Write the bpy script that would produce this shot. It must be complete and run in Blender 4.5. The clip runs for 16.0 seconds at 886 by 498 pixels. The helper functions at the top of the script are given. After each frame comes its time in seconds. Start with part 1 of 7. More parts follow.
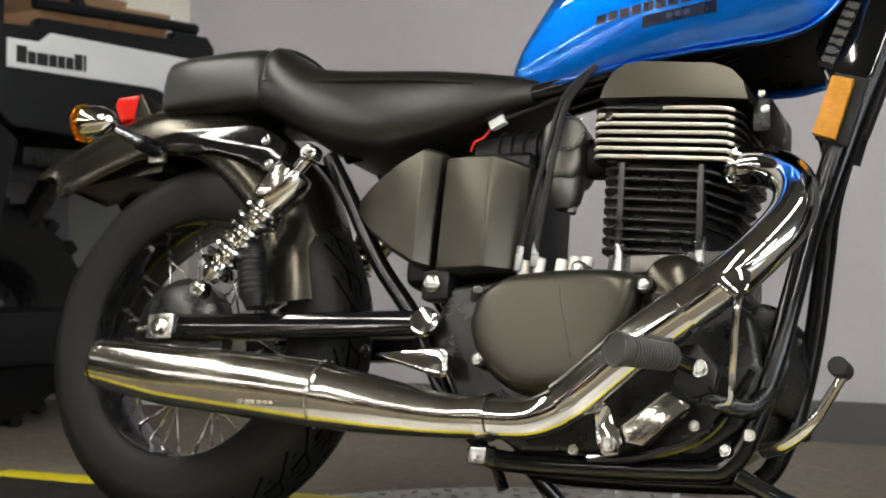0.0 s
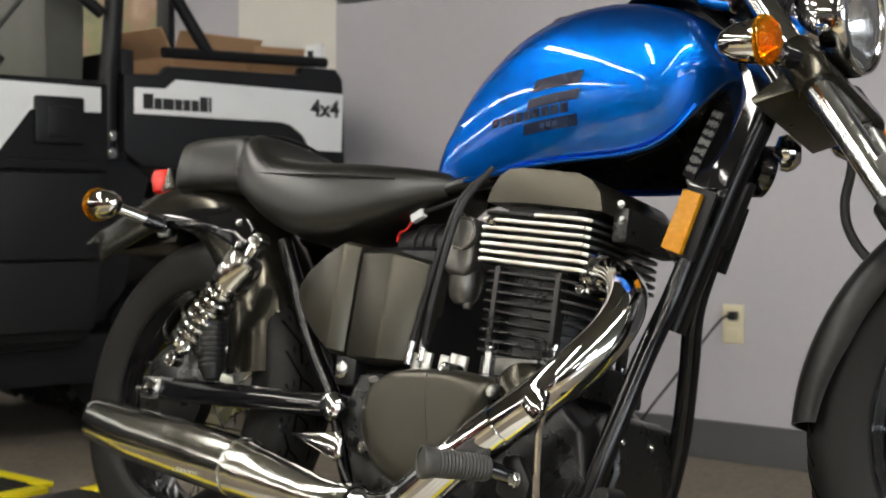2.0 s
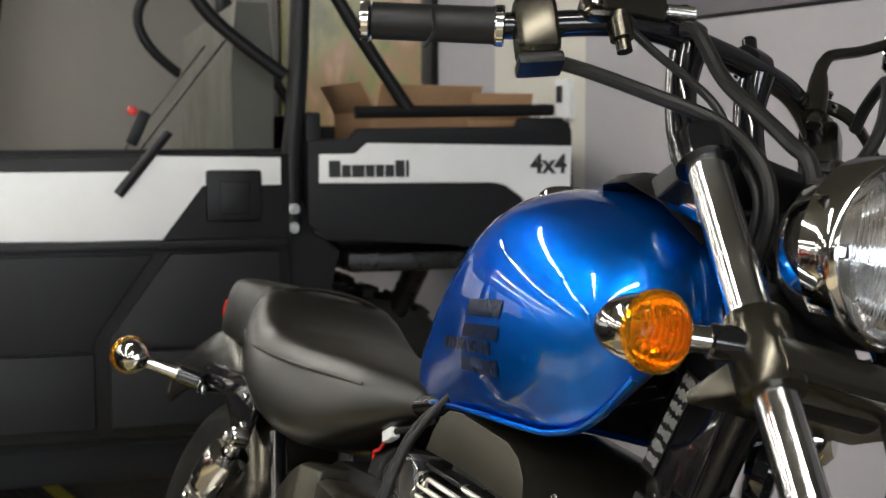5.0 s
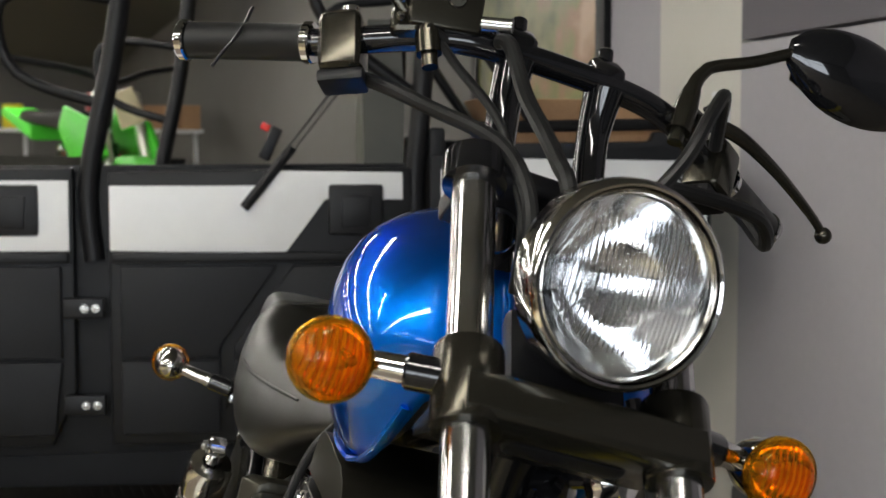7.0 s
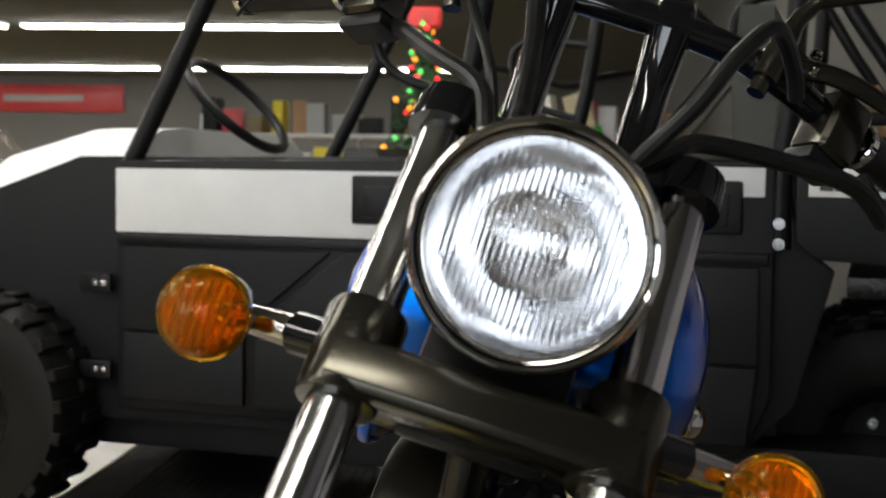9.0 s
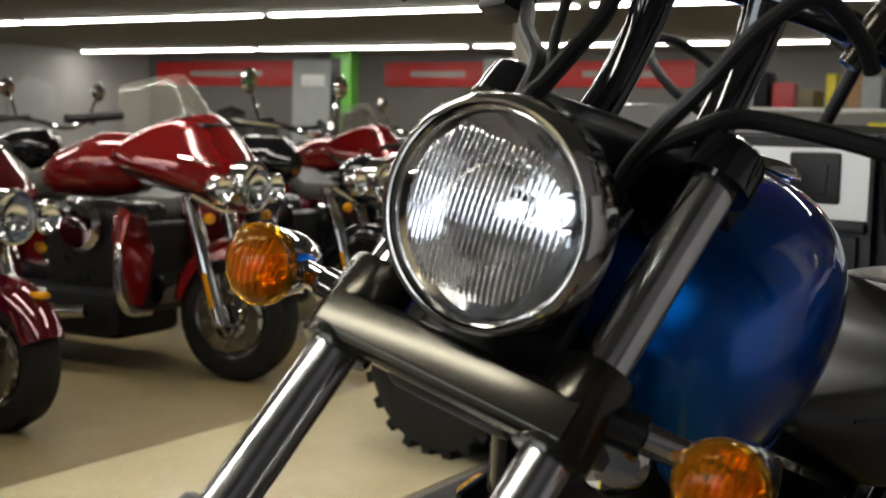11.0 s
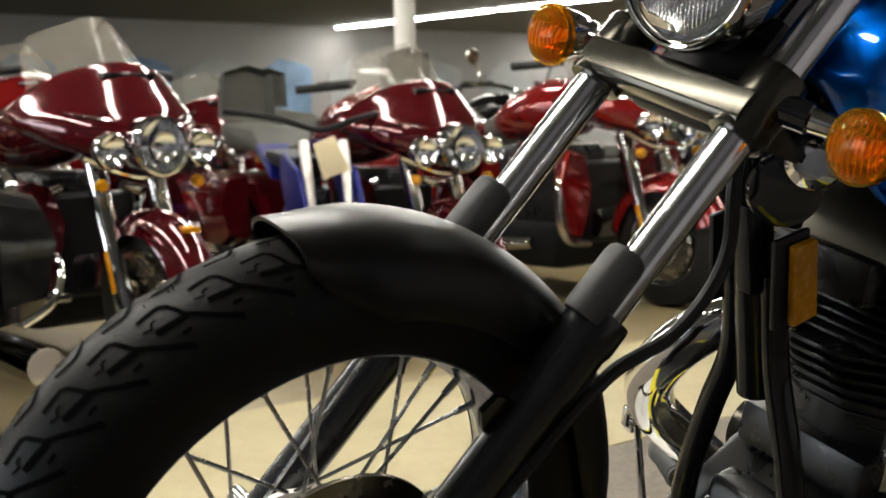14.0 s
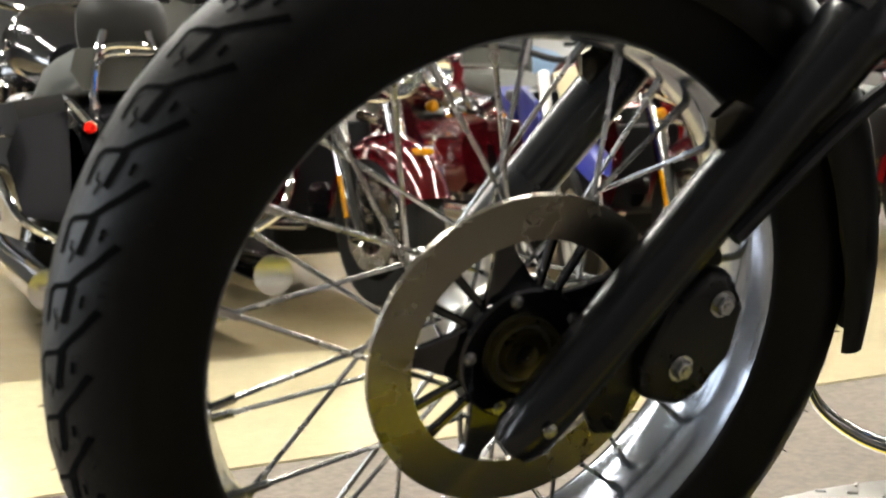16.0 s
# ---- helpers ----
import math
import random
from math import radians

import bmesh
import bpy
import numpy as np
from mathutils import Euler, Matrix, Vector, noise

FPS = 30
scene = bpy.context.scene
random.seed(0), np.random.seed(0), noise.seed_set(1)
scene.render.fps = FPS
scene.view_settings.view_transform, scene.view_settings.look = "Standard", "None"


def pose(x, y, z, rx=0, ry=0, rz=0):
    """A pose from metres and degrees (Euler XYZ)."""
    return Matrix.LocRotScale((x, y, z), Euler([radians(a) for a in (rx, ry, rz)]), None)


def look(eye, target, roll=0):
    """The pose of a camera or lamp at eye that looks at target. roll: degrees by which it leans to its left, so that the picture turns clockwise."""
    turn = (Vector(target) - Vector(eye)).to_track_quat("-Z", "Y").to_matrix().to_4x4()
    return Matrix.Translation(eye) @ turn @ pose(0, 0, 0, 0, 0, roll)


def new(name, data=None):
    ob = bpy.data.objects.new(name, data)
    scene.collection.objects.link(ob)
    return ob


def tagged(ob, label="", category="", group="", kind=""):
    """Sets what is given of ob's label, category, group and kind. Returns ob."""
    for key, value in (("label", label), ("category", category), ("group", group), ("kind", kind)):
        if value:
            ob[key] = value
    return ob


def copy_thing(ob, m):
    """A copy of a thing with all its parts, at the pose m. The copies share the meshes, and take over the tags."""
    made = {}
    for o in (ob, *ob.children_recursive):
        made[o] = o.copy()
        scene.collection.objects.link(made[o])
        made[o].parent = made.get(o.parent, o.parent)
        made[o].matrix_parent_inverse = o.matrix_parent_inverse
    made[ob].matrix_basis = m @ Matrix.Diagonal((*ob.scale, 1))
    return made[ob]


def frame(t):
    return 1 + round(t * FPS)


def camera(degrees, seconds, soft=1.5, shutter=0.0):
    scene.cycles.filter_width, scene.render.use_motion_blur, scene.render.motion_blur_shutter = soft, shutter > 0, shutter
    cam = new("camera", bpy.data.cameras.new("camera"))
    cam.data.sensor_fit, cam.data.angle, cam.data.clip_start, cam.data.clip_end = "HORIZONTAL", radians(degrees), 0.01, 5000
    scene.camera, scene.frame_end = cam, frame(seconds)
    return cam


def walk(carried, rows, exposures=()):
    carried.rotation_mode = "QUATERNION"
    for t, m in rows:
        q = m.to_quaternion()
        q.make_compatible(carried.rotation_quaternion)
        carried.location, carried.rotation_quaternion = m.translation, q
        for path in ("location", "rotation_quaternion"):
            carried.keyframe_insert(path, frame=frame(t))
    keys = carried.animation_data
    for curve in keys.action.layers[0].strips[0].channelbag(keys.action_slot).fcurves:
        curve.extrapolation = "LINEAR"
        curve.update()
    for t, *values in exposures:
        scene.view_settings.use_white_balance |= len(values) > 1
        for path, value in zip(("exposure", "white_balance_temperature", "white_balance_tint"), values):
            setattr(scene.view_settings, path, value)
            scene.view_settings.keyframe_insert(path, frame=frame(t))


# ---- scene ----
cam = camera(38.3, 16.0)
cam.data.dof.use_dof = True
cam.data.dof.focus_distance = 1.3
cam.data.dof.aperture_fstop = 10.0
PATH = [
    (0, (1.172, -1.821, 0.425), (0.416, 0.03, 0.442), 0.2),
    (0.5, (1.339, -1.801, 0.451), (0.5, 0.015, 0.457), 0.3),
    (1, (1.504, -1.765, 0.511), (0.545, -0.01, 0.476), 0.0),
    (1.5, (1.67, -1.738, 0.571), (0.554, -0.079, 0.526), 0.2),
    (2, (1.7797, -1.6282, 0.6465), (0.5787, -0.0302, 0.5785), 0.3),
    (2.5, (1.7954, -1.4394, 0.741), (0.5254, 0.1016, 0.63), 0.1),
    (3, (1.7891, -1.2936, 0.8465), (0.3961, 0.1344, 0.7095), -0.1),
    (3.5, (1.8105, -1.181, 0.9065), (0.3095, 0.133, 0.7555), -0.1),
    (4, (1.8199, -1.0384, 0.9805), (0.2719, 0.2186, 0.8185), -0.2),
    (6.5, (1.989, -0.51, 0.975), (0.141, 0.241, 0.838), 0.2),
    (7, (2.027, -0.392, 0.983), (0.143, 0.264, 0.847), 0.0),
    (7.5, (2.02, -0.261, 0.961), (0.063, 0.134, 0.842), -0.2),
    (8, (2.023, -0.159, 0.944), (0.037, 0.043, 0.832), 0.2),
    (10.5, (1.867, 0.319, 0.936), (0.028, -0.453, 0.783), 1.3),
    (11, (1.916, 0.411, 0.944), (0.19, -0.584, 0.767), 1.5),
    (11.5, (1.969, 0.518, 0.963), (0.344, -0.626, 0.742), 0.9),
    (12, (1.985, 0.617, 0.954), (0.451, -0.647, 0.729), 0.1),
    (12.5, (1.983, 0.685, 0.93), (0.541, -0.681, 0.703), -0.5),
    (13, (1.991, 0.709, 0.883), (0.616, -0.726, 0.661), -0.7),
    (13.5, (2.025, 0.731, 0.834), (0.719, -0.769, 0.621), -0.9),
    (14, (2.06, 0.753, 0.766), (0.811, -0.795, 0.56), -0.9),
    (14.5, (2.055, 0.73, 0.714), (0.862, -0.863, 0.512), -1.3),
    (15, (2.037, 0.708, 0.648), (0.918, -0.939, 0.457), -1.3),
    (15.3, (2.005, 0.673, 0.614), (0.942, -1.009, 0.412), -1.4),
    (15.6, (1.996, 0.646, 0.586), (0.957, -1.049, 0.364), -1.2),
    (16, (1.94, 0.63, 0.536), (1.014, -1.131, 0.334), -0.8),
]
walk(cam, [(t, look(eye, target, roll)) for t, eye, target, roll in PATH], [(0, -0.1), (1, -0.28), (2, -0.1), (2.5, 0.02), (3, 0.12), (4, -0.02), (6.5, -0.15), (7, -0.34), (8, -0.58), (10.5, -0.68), (12, -0.62), (13.5, -0.24), (14.5, 0.12), (15, 0.38), (16, 0.6)])

# ---- light ----
world = bpy.data.worlds.new("world")
scene.world = world
world.use_nodes = True
world.node_tree.nodes["Background"].inputs[0].default_value = (0.75, 0.8, 0.9, 1)
world.node_tree.nodes["Background"].inputs[1].default_value = 0.6
# daylight through the shop window in the wall toward +x
day = bpy.data.lights.new("window_daylight", "AREA")
day.shape, day.size, day.size_y = "RECTANGLE", 8.8, 1.9
day.energy, day.color = 430.0, (0.86, 0.93, 1.0)
day_ob = bpy.data.objects.new("window_daylight", day)
scene.collection.objects.link(day_ob)
day_ob.matrix_world = Matrix.Translation((8.18, -4.8, 1.4)) @ Matrix.Rotation(radians(90), 4, "Z") @ Matrix.Rotation(radians(90), 4, "X")

# ---- materials ----


def material(name, color, rough=0.5, metal=0.0, vary=0.15, scale=12.0, bump=0.0, bump_scale=200.0, coat=0.0, fine=0.0,
             transmission=0.0, ior=1.5, spec=0.5, emission=None, strength=0.0, rough_vary=0.08, aniso=0.0, sheen=0.0, edge=None):
    m = bpy.data.materials.new(name)
    m.use_nodes = True
    nodes, links = m.node_tree.nodes, m.node_tree.links
    b = nodes["Principled BSDF"]
    b.inputs["Base Color"].default_value = (*color, 1)
    b.inputs["Roughness"].default_value = rough
    b.inputs["Metallic"].default_value = metal
    b.inputs["Coat Weight"].default_value = coat
    b.inputs["Coat Roughness"].default_value = 0.04
    b.inputs["Transmission Weight"].default_value = transmission
    b.inputs["IOR"].default_value = ior
    b.inputs["Specular IOR Level"].default_value = spec
    b.inputs["Anisotropic"].default_value = aniso
    b.inputs["Sheen Weight"].default_value = sheen
    if edge:
        b.inputs["Specular Tint"].default_value = (*edge, 1)
    if emission:
        b.inputs["Emission Color"].default_value = (*emission, 1)
        b.inputs["Emission Strength"].default_value = strength
    coords = nodes.new("ShaderNodeTexCoord")
    if vary > 0:
        big = nodes.new("ShaderNodeTexNoise")
        big.inputs["Scale"].default_value = scale
        big.inputs["Detail"].default_value = 6
        big.inputs["Roughness"].default_value = 0.65
        links.new(coords.outputs["Object"], big.inputs["Vector"])
        ramp = nodes.new("ShaderNodeMapRange")
        ramp.inputs["From Min"].default_value = 0.3
        ramp.inputs["From Max"].default_value = 0.7
        ramp.inputs["To Min"].default_value = 1 - vary
        ramp.inputs["To Max"].default_value = 1 + vary
        links.new(big.outputs["Fac"], ramp.inputs["Value"])
        mul = nodes.new("ShaderNodeVectorMath")
        mul.operation = "SCALE"
        mul.inputs[0].default_value = color
        links.new(ramp.outputs["Result"], mul.inputs["Scale"])
        out = mul.outputs["Vector"]
        if fine > 0:
            small = nodes.new("ShaderNodeTexNoise")
            small.inputs["Scale"].default_value = scale * 18
            small.inputs["Detail"].default_value = 3
            links.new(coords.outputs["Object"], small.inputs["Vector"])
            ramp2 = nodes.new("ShaderNodeMapRange")
            ramp2.inputs["From Min"].default_value = 0.35
            ramp2.inputs["From Max"].default_value = 0.65
            ramp2.inputs["To Min"].default_value = 1 - fine
            ramp2.inputs["To Max"].default_value = 1 + fine
            links.new(small.outputs["Fac"], ramp2.inputs["Value"])
            mul2 = nodes.new("ShaderNodeVectorMath")
            mul2.operation = "SCALE"
            links.new(out, mul2.inputs[0])
            links.new(ramp2.outputs["Result"], mul2.inputs["Scale"])
            out = mul2.outputs["Vector"]
        links.new(out, b.inputs["Base Color"])
        rr = nodes.new("ShaderNodeMapRange")
        rr.inputs["From Min"].default_value = 0.3
        rr.inputs["From Max"].default_value = 0.7
        rr.inputs["To Min"].default_value = max(rough - rough_vary, 0.02)
        rr.inputs["To Max"].default_value = min(rough + rough_vary, 1)
        links.new(big.outputs["Fac"], rr.inputs["Value"])
        links.new(rr.outputs["Result"], b.inputs["Roughness"])
    if bump > 0:
        n = nodes.new("ShaderNodeTexNoise")
        n.inputs["Scale"].default_value = bump_scale
        n.inputs["Detail"].default_value = 4
        links.new(coords.outputs["Object"], n.inputs["Vector"])
        bp = nodes.new("ShaderNodeBump")
        bp.inputs["Strength"].default_value = bump
        bp.inputs["Distance"].default_value = 0.002
        links.new(n.outputs["Fac"], bp.inputs["Height"])
        links.new(bp.outputs["Normal"], b.inputs["Normal"])
    return m


CHROME = material("chrome", (0.62, 0.61, 0.6), 0.07, 1.0, 0.05, 8, rough_vary=0.03)
SLIDER = material("black lower leg enamel", (0.006, 0.0062, 0.007), 0.24, 0.0, 0.1, 8, rough_vary=0.04, bump=0.03, bump_scale=700)
RIM = material("polished alloy rim", (0.24, 0.26, 0.3), 0.18, 1.0, 0.06, 12, rough_vary=0.05)
BRASS = material("yellowed steel", (0.3, 0.26, 0.12), 0.3, 1.0, 0.2, 40)
WALL_BACK = material("grey back wall paint", (0.32, 0.32, 0.315), 0.75, 0.0, 0.05, 1.5, bump=0.1, bump_scale=160)
# dim light on the pale far walls is put into this dark grey
WALL_FAR_DIM = material("dimmed far wall paint", (0.13, 0.127, 0.12), 0.75, 0.0, 0.05, 1.5, bump=0.1, bump_scale=160)
CHROME_HAZE = material("hazed chrome", (0.6, 0.58, 0.54), 0.15, 1.0, 0.1, 9, rough_vary=0.04, fine=0.03)
STEEL = material("zinc bolt steel", (0.46, 0.455, 0.44), 0.26, 1.0, 0.06, 20, rough_vary=0.04)
TUBE = material("polished fork tube", (0.5, 0.5, 0.5), 0.16, 1.0, 0.04, 10)
DISC = material("brushed brake disc", (0.27, 0.25, 0.21), 0.27, 1.0, 0.05, 14, fine=0.03, aniso=0.7, rough_vary=0.02)
YOKE = material("satin black yoke paint", (0.062, 0.058, 0.046), 0.2, 0.85, 0.02, 6, rough_vary=0.01)
COVER = material("satin black cover", (0.052, 0.048, 0.037), 0.31, 0.75, 0.02, 6, bump=0.03, bump_scale=900, rough_vary=0.02)
SATIN = material("satin black paint", (0.048, 0.044, 0.034), 0.21, 0.82, 0.02, 6, rough_vary=0.01)
FENDER = material("satin black fender paint", (0.006, 0.0057, 0.0052), 0.31, 0.0, 0.06, 6, bump=0.02, bump_scale=900, rough_vary=0.03, spec=0.2)
FRONT_RUBBER = material("darker front tyre rubber", (0.0052, 0.005, 0.0048), 0.5, 0.0, 0.25, 9, bump=0.12, bump_scale=350, fine=0.12, spec=0.16)
ROCKER = material("satin black rocker paint", (0.055, 0.05, 0.038), 0.3, 0.75, 0.02, 6, bump=0.03, bump_scale=900, rough_vary=0.02)
FRAME = material("frame enamel", (0.004, 0.004, 0.0045), 0.2, 0.0, 0.1, 6, spec=0.35, rough_vary=0.05)
GLOSS = material("gloss black paint", (0.006, 0.006, 0.007), 0.08, 0.0, 0.1, 6, coat=0.4, rough_vary=0.03)
FIN = material("black engine casting", (0.007, 0.007, 0.007), 0.3, 0.0, 0.2, 30, bump=0.12, bump_scale=600, spec=0.35)
ALLOY = material("machined alloy", (0.8, 0.78, 0.72), 0.42, 1.0, 0.05, 14, rough_vary=0.04)
CAST = material("grey cast alloy", (0.15, 0.145, 0.135), 0.42, 0.85, 0.2, 30, bump=0.2, bump_scale=500)
PLASTIC = material("black plastic", (0.007, 0.007, 0.008), 0.42, 0.0, 0.15, 14, bump=0.1, bump_scale=700, spec=0.22)
RUBBER = material("tyre rubber", (0.009, 0.0087, 0.0082), 0.52, 0.0, 0.25, 9, bump=0.12, bump_scale=350, fine=0.12, spec=0.2)
PEG = material("worn grey rubber", (0.045, 0.044, 0.042), 0.5, 0.0, 0.2, 30, bump=0.1, bump_scale=400)
# near-black that stands for the shade inside the tread grooves
GROOVE_SHADE = material("tread groove shade", (0.002, 0.002, 0.002), 0.95, 0.0, 0.0, spec=0.05)
HOSE = material("hose rubber", (0.009, 0.009, 0.009), 0.45, 0.0, 0.1, 30, spec=0.25)
LEATHER = material("black vinyl", (0.0085, 0.008, 0.0062), 0.36, 0.0, 0.1, 8, bump=0.08, bump_scale=650, fine=0.04, spec=0.5, rough_vary=0.03)
BLUE = material("metallic blue paint", (0.0005, 0.15, 0.68), 0.42, 1.0, 0.03, 3, coat=1.0, fine=0.03, rough_vary=0.01, edge=(0.0, 0.1, 0.13))
DECAL = material("dark decal", (0.006, 0.012, 0.035), 0.25, 0.0, 0.05, 20, spec=0.35)
AMBER = material("amber lens", (1.0, 0.5, 0.03), 0.03, 0.0, 0.0, transmission=0.93, ior=1.2)
AMBER_IN = material("amber lamp inside", (1.0, 0.5, 0.06), 0.25, 0.2, 0.1, 60)
REFLECTOR = material("amber reflector", (0.5, 0.21, 0.003), 0.25, 0.0, 0.2, 90, bump=0.5, bump_scale=420, spec=0.3)
RED_LENS = material("red lens", (0.62, 0.012, 0.006), 0.15, 0.0, 0.1, 30, bump=0.2, bump_scale=420, spec=0.25)
GLASS = material("lamp glass", (1, 1, 1), 0.02, 0.0, 0.0, transmission=1.0, ior=1.35)
BOWL = material("lamp reflector bowl", (0.85, 0.86, 0.88), 0.08, 1.0, 0.03, 30)
RED_WIRE = material("red wire", (0.55, 0.02, 0.015), 0.4, 0.0, 0.05, 30)
WHITE_PLASTIC = material("white plastic", (0.72, 0.73, 0.74), 0.4, 0.0, 0.04, 6)
IVORY = material("ivory plastic", (0.66, 0.6, 0.42), 0.4, 0.0, 0.04, 20)
DARK_PLASTIC = material("grained dark plastic", (0.0095, 0.01, 0.0118), 0.5, 0.0, 0.15, 7, bump=0.25, bump_scale=420, fine=0.1, spec=0.2)
TEXT_BLACK = material("black lettering", (0.012, 0.012, 0.012), 0.4, 0.0, 0.0)
TEXT_DIM = material("dim blue print", (0.03, 0.05, 0.11), 0.4, 0.0, 0.0)
TEXT_GREY = material("pale label print", (0.3, 0.3, 0.29), 0.5, 0.0, 0.0)
WALL = material("grey wall paint", (0.4, 0.385, 0.41), 0.75, 0.0, 0.03, 2.2, bump=0.12, bump_scale=160, fine=0.012)
WALL_DARK = material("darker grey wall paint", (0.14, 0.13, 0.145), 0.75, 0.0, 0.04, 2.2, bump=0.12, bump_scale=160)
# for an added wall out of view that darkens the tank's reflections
WALL_UNSEEN = material("unseen wall charcoal", (0.045, 0.044, 0.046), 0.7, 0.0, 0.04, 2.2, bump=0.12, bump_scale=160)
WALL_WHITE = material("white wall paint", (0.62, 0.6, 0.54), 0.7, 0.0, 0.03, 2.0, bump=0.1, bump_scale=160)
BASE = material("dark vinyl skirting", (0.075, 0.072, 0.075), 0.5, 0.0, 0.1, 5)
CARPET = material("grey brown floor covering", (0.165, 0.14, 0.11), 0.85, 0.0, 0.14, 4, bump=0.5, bump_scale=260, fine=0.16)
TAN = material("tan floor covering", (0.155, 0.118, 0.054), 0.5, 0.0, 0.1, 3, bump=0.3, bump_scale=260, fine=0.1)
TILE = material("polished cream tile", (0.5, 0.435, 0.27), 0.14, 0.0, 0.06, 2.5, rough_vary=0.05, fine=0.03)
MAT = material("black rubber mat", (0.014, 0.014, 0.014), 0.6, 0.0, 0.2, 9, bump=0.4, bump_scale=120)
YELLOW = material("yellow safety edge", (0.72, 0.6, 0.01), 0.5, 0.0, 0.12, 14, fine=0.08)
PLATE = material("galvanised tread plate", (0.5, 0.49, 0.46), 0.35, 0.9, 0.2, 12)
CEIL = material("ceiling tiles", (0.15, 0.15, 0.13), 0.9, 0.0, 0.06, 1.2, bump=0.2, bump_scale=90)
CARD = material("brown cardboard", (0.36, 0.21, 0.11), 0.8, 0.0, 0.1, 8, fine=0.05)
TUBE_LIGHT = material("fluorescent tube", (1, 1, 1), 0.5, 0.0, 0.0, emission=(1.0, 0.965, 0.88), strength=50.0)
MAROON = material("maroon paint", (0.07, 0.002, 0.005), 0.12, 0.4, 0.05, 3, coat=1.0, rough_vary=0.03)
RED_PAINT = material("red paint", (0.16, 0.005, 0.005), 0.14, 0.3, 0.05, 3, coat=1.0, rough_vary=0.03)
CREAM_STRIPE = material("cream stripe", (0.75, 0.65, 0.42), 0.25, 0.0, 0.05, 10, coat=0.6)
BLUE_PLASTIC = material("blue plastic", (0.002, 0.005, 0.1), 0.4, 0.0, 0.05, 10, spec=0.15)
GREEN_PLASTIC = material("green plastic", (0.08, 0.62, 0.04), 0.35, 0.0, 0.05, 10)
SCREEN = material("smoke tinted windscreen", (0.3, 0.27, 0.22), 0.04, 0.0, 0.0, spec=0.6)
SCREEN.node_tree.nodes["Principled BSDF"].inputs["Alpha"].default_value = 0.28
VINYL_GREY = material("grey seat vinyl", (0.06, 0.06, 0.05), 0.5, 0.0, 0.12, 6, bump=0.2, bump_scale=500, spec=0.35)
SIGN_RED = material("red sign", (0.45, 0.02, 0.02), 0.4, 0.0, 0.08, 3)
SIGN_GREEN = material("green sign", (0.07, 0.24, 0.03), 0.45, 0.0, 0.08, 3)
SIGN_GREY = material("grey sign", (0.32, 0.34, 0.34), 0.5, 0.0, 0.08, 3)
SIGN_BLUE = material("blue grey banner", (0.16, 0.26, 0.4), 0.6, 0.0, 0.3, 2.5)
LEAF = material("artificial fir", (0.018, 0.07, 0.02), 0.7, 0.0, 0.3, 20)
BULB_R = material("red fairy light", (0.8, 0.02, 0.02), 0.4, emission=(1, 0.03, 0.04), strength=3.0, vary=0)
BULB_O = material("orange fairy light", (0.8, 0.3, 0.02), 0.4, emission=(1, 0.3, 0.02), strength=3.0, vary=0)
BULB_G = material("green fairy light", (0.1, 0.7, 0.1), 0.4, emission=(0.1, 0.9, 0.2), strength=1.5, vary=0)

# ---- mesh helpers ----


def part(name, bm, mat, parent=None, label="", sharp=35.0, m=None):
    """One mesh object from a bmesh, under a thing or a part."""
    if m is not None:
        bm.transform(m)
    bmesh.ops.recalc_face_normals(bm, faces=bm.faces)
    me = bpy.data.meshes.new(name)
    bm.to_mesh(me)
    bm.free()
    me.materials.append(mat)
    me.polygons.foreach_set("use_smooth", [True] * len(me.polygons))
    me.set_sharp_from_angle(angle=radians(sharp))
    ob = new(name, me)
    ob.parent = parent
    if label:
        ob["label"] = label
    return ob


def thing(name, label, category, m=None, group="", kind=""):
    ob = new(name)
    ob.empty_display_size = 0.05
    if m is not None:
        ob.matrix_world = m
    return tagged(ob, label, category, group, kind)


def add(bm, verts, faces):
    vs = [bm.verts.new(v) for v in verts]
    for f in faces:
        try:
            bm.faces.new([vs[i] for i in f])
        except ValueError:
            pass
    return vs


def bevel_all(bm, w, seg=2, angle=30):
    if w <= 0:
        return bm
    edges = [e for e in bm.edges if len(e.link_faces) == 2 and e.calc_face_angle(0) > radians(angle)]
    bmesh.ops.bevel(bm, geom=edges, offset=w, segments=seg, affect="EDGES", profile=0.6, clamp_overlap=True)
    return bm


def box(c, s, w=0.004, seg=2, m=None, bm=None):
    own = bmesh.new()
    bmesh.ops.create_cube(own, size=1)
    for v in own.verts:
        v.co = Vector((v.co.x * s[0], v.co.y * s[1], v.co.z * s[2]))
    bevel_all(own, min(w, min(s) * 0.45), seg)
    t = Matrix.Translation(c) @ (m if m is not None else Matrix())
    own.transform(t)
    return merge(bm, own)


def merge(bm, own):
    if bm is None:
        return own
    tmp = bpy.data.meshes.new("tmp")
    own.to_mesh(tmp)
    own.free()
    bm.from_mesh(tmp)
    bpy.data.meshes.remove(tmp)
    return bm


def prism(outline, y0, y1, w=0.004, seg=2, bm=None, m=None, dish=0.0):
    """An outline in x and z, given a thickness along y."""
    own = bmesh.new()
    n = len(outline)
    add(own, [(x, y0, z) for x, z in outline] + [(x, y1, z) for x, z in outline],
        [tuple(range(n)), tuple(range(2 * n - 1, n - 1, -1))] + [(i, (i + 1) % n, n + (i + 1) % n, n + i) for i in range(n)])
    bmesh.ops.recalc_face_normals(own, faces=own.faces)
    bevel_all(own, w, seg)
    if m is not None:
        own.transform(m)
    return merge(bm, own)


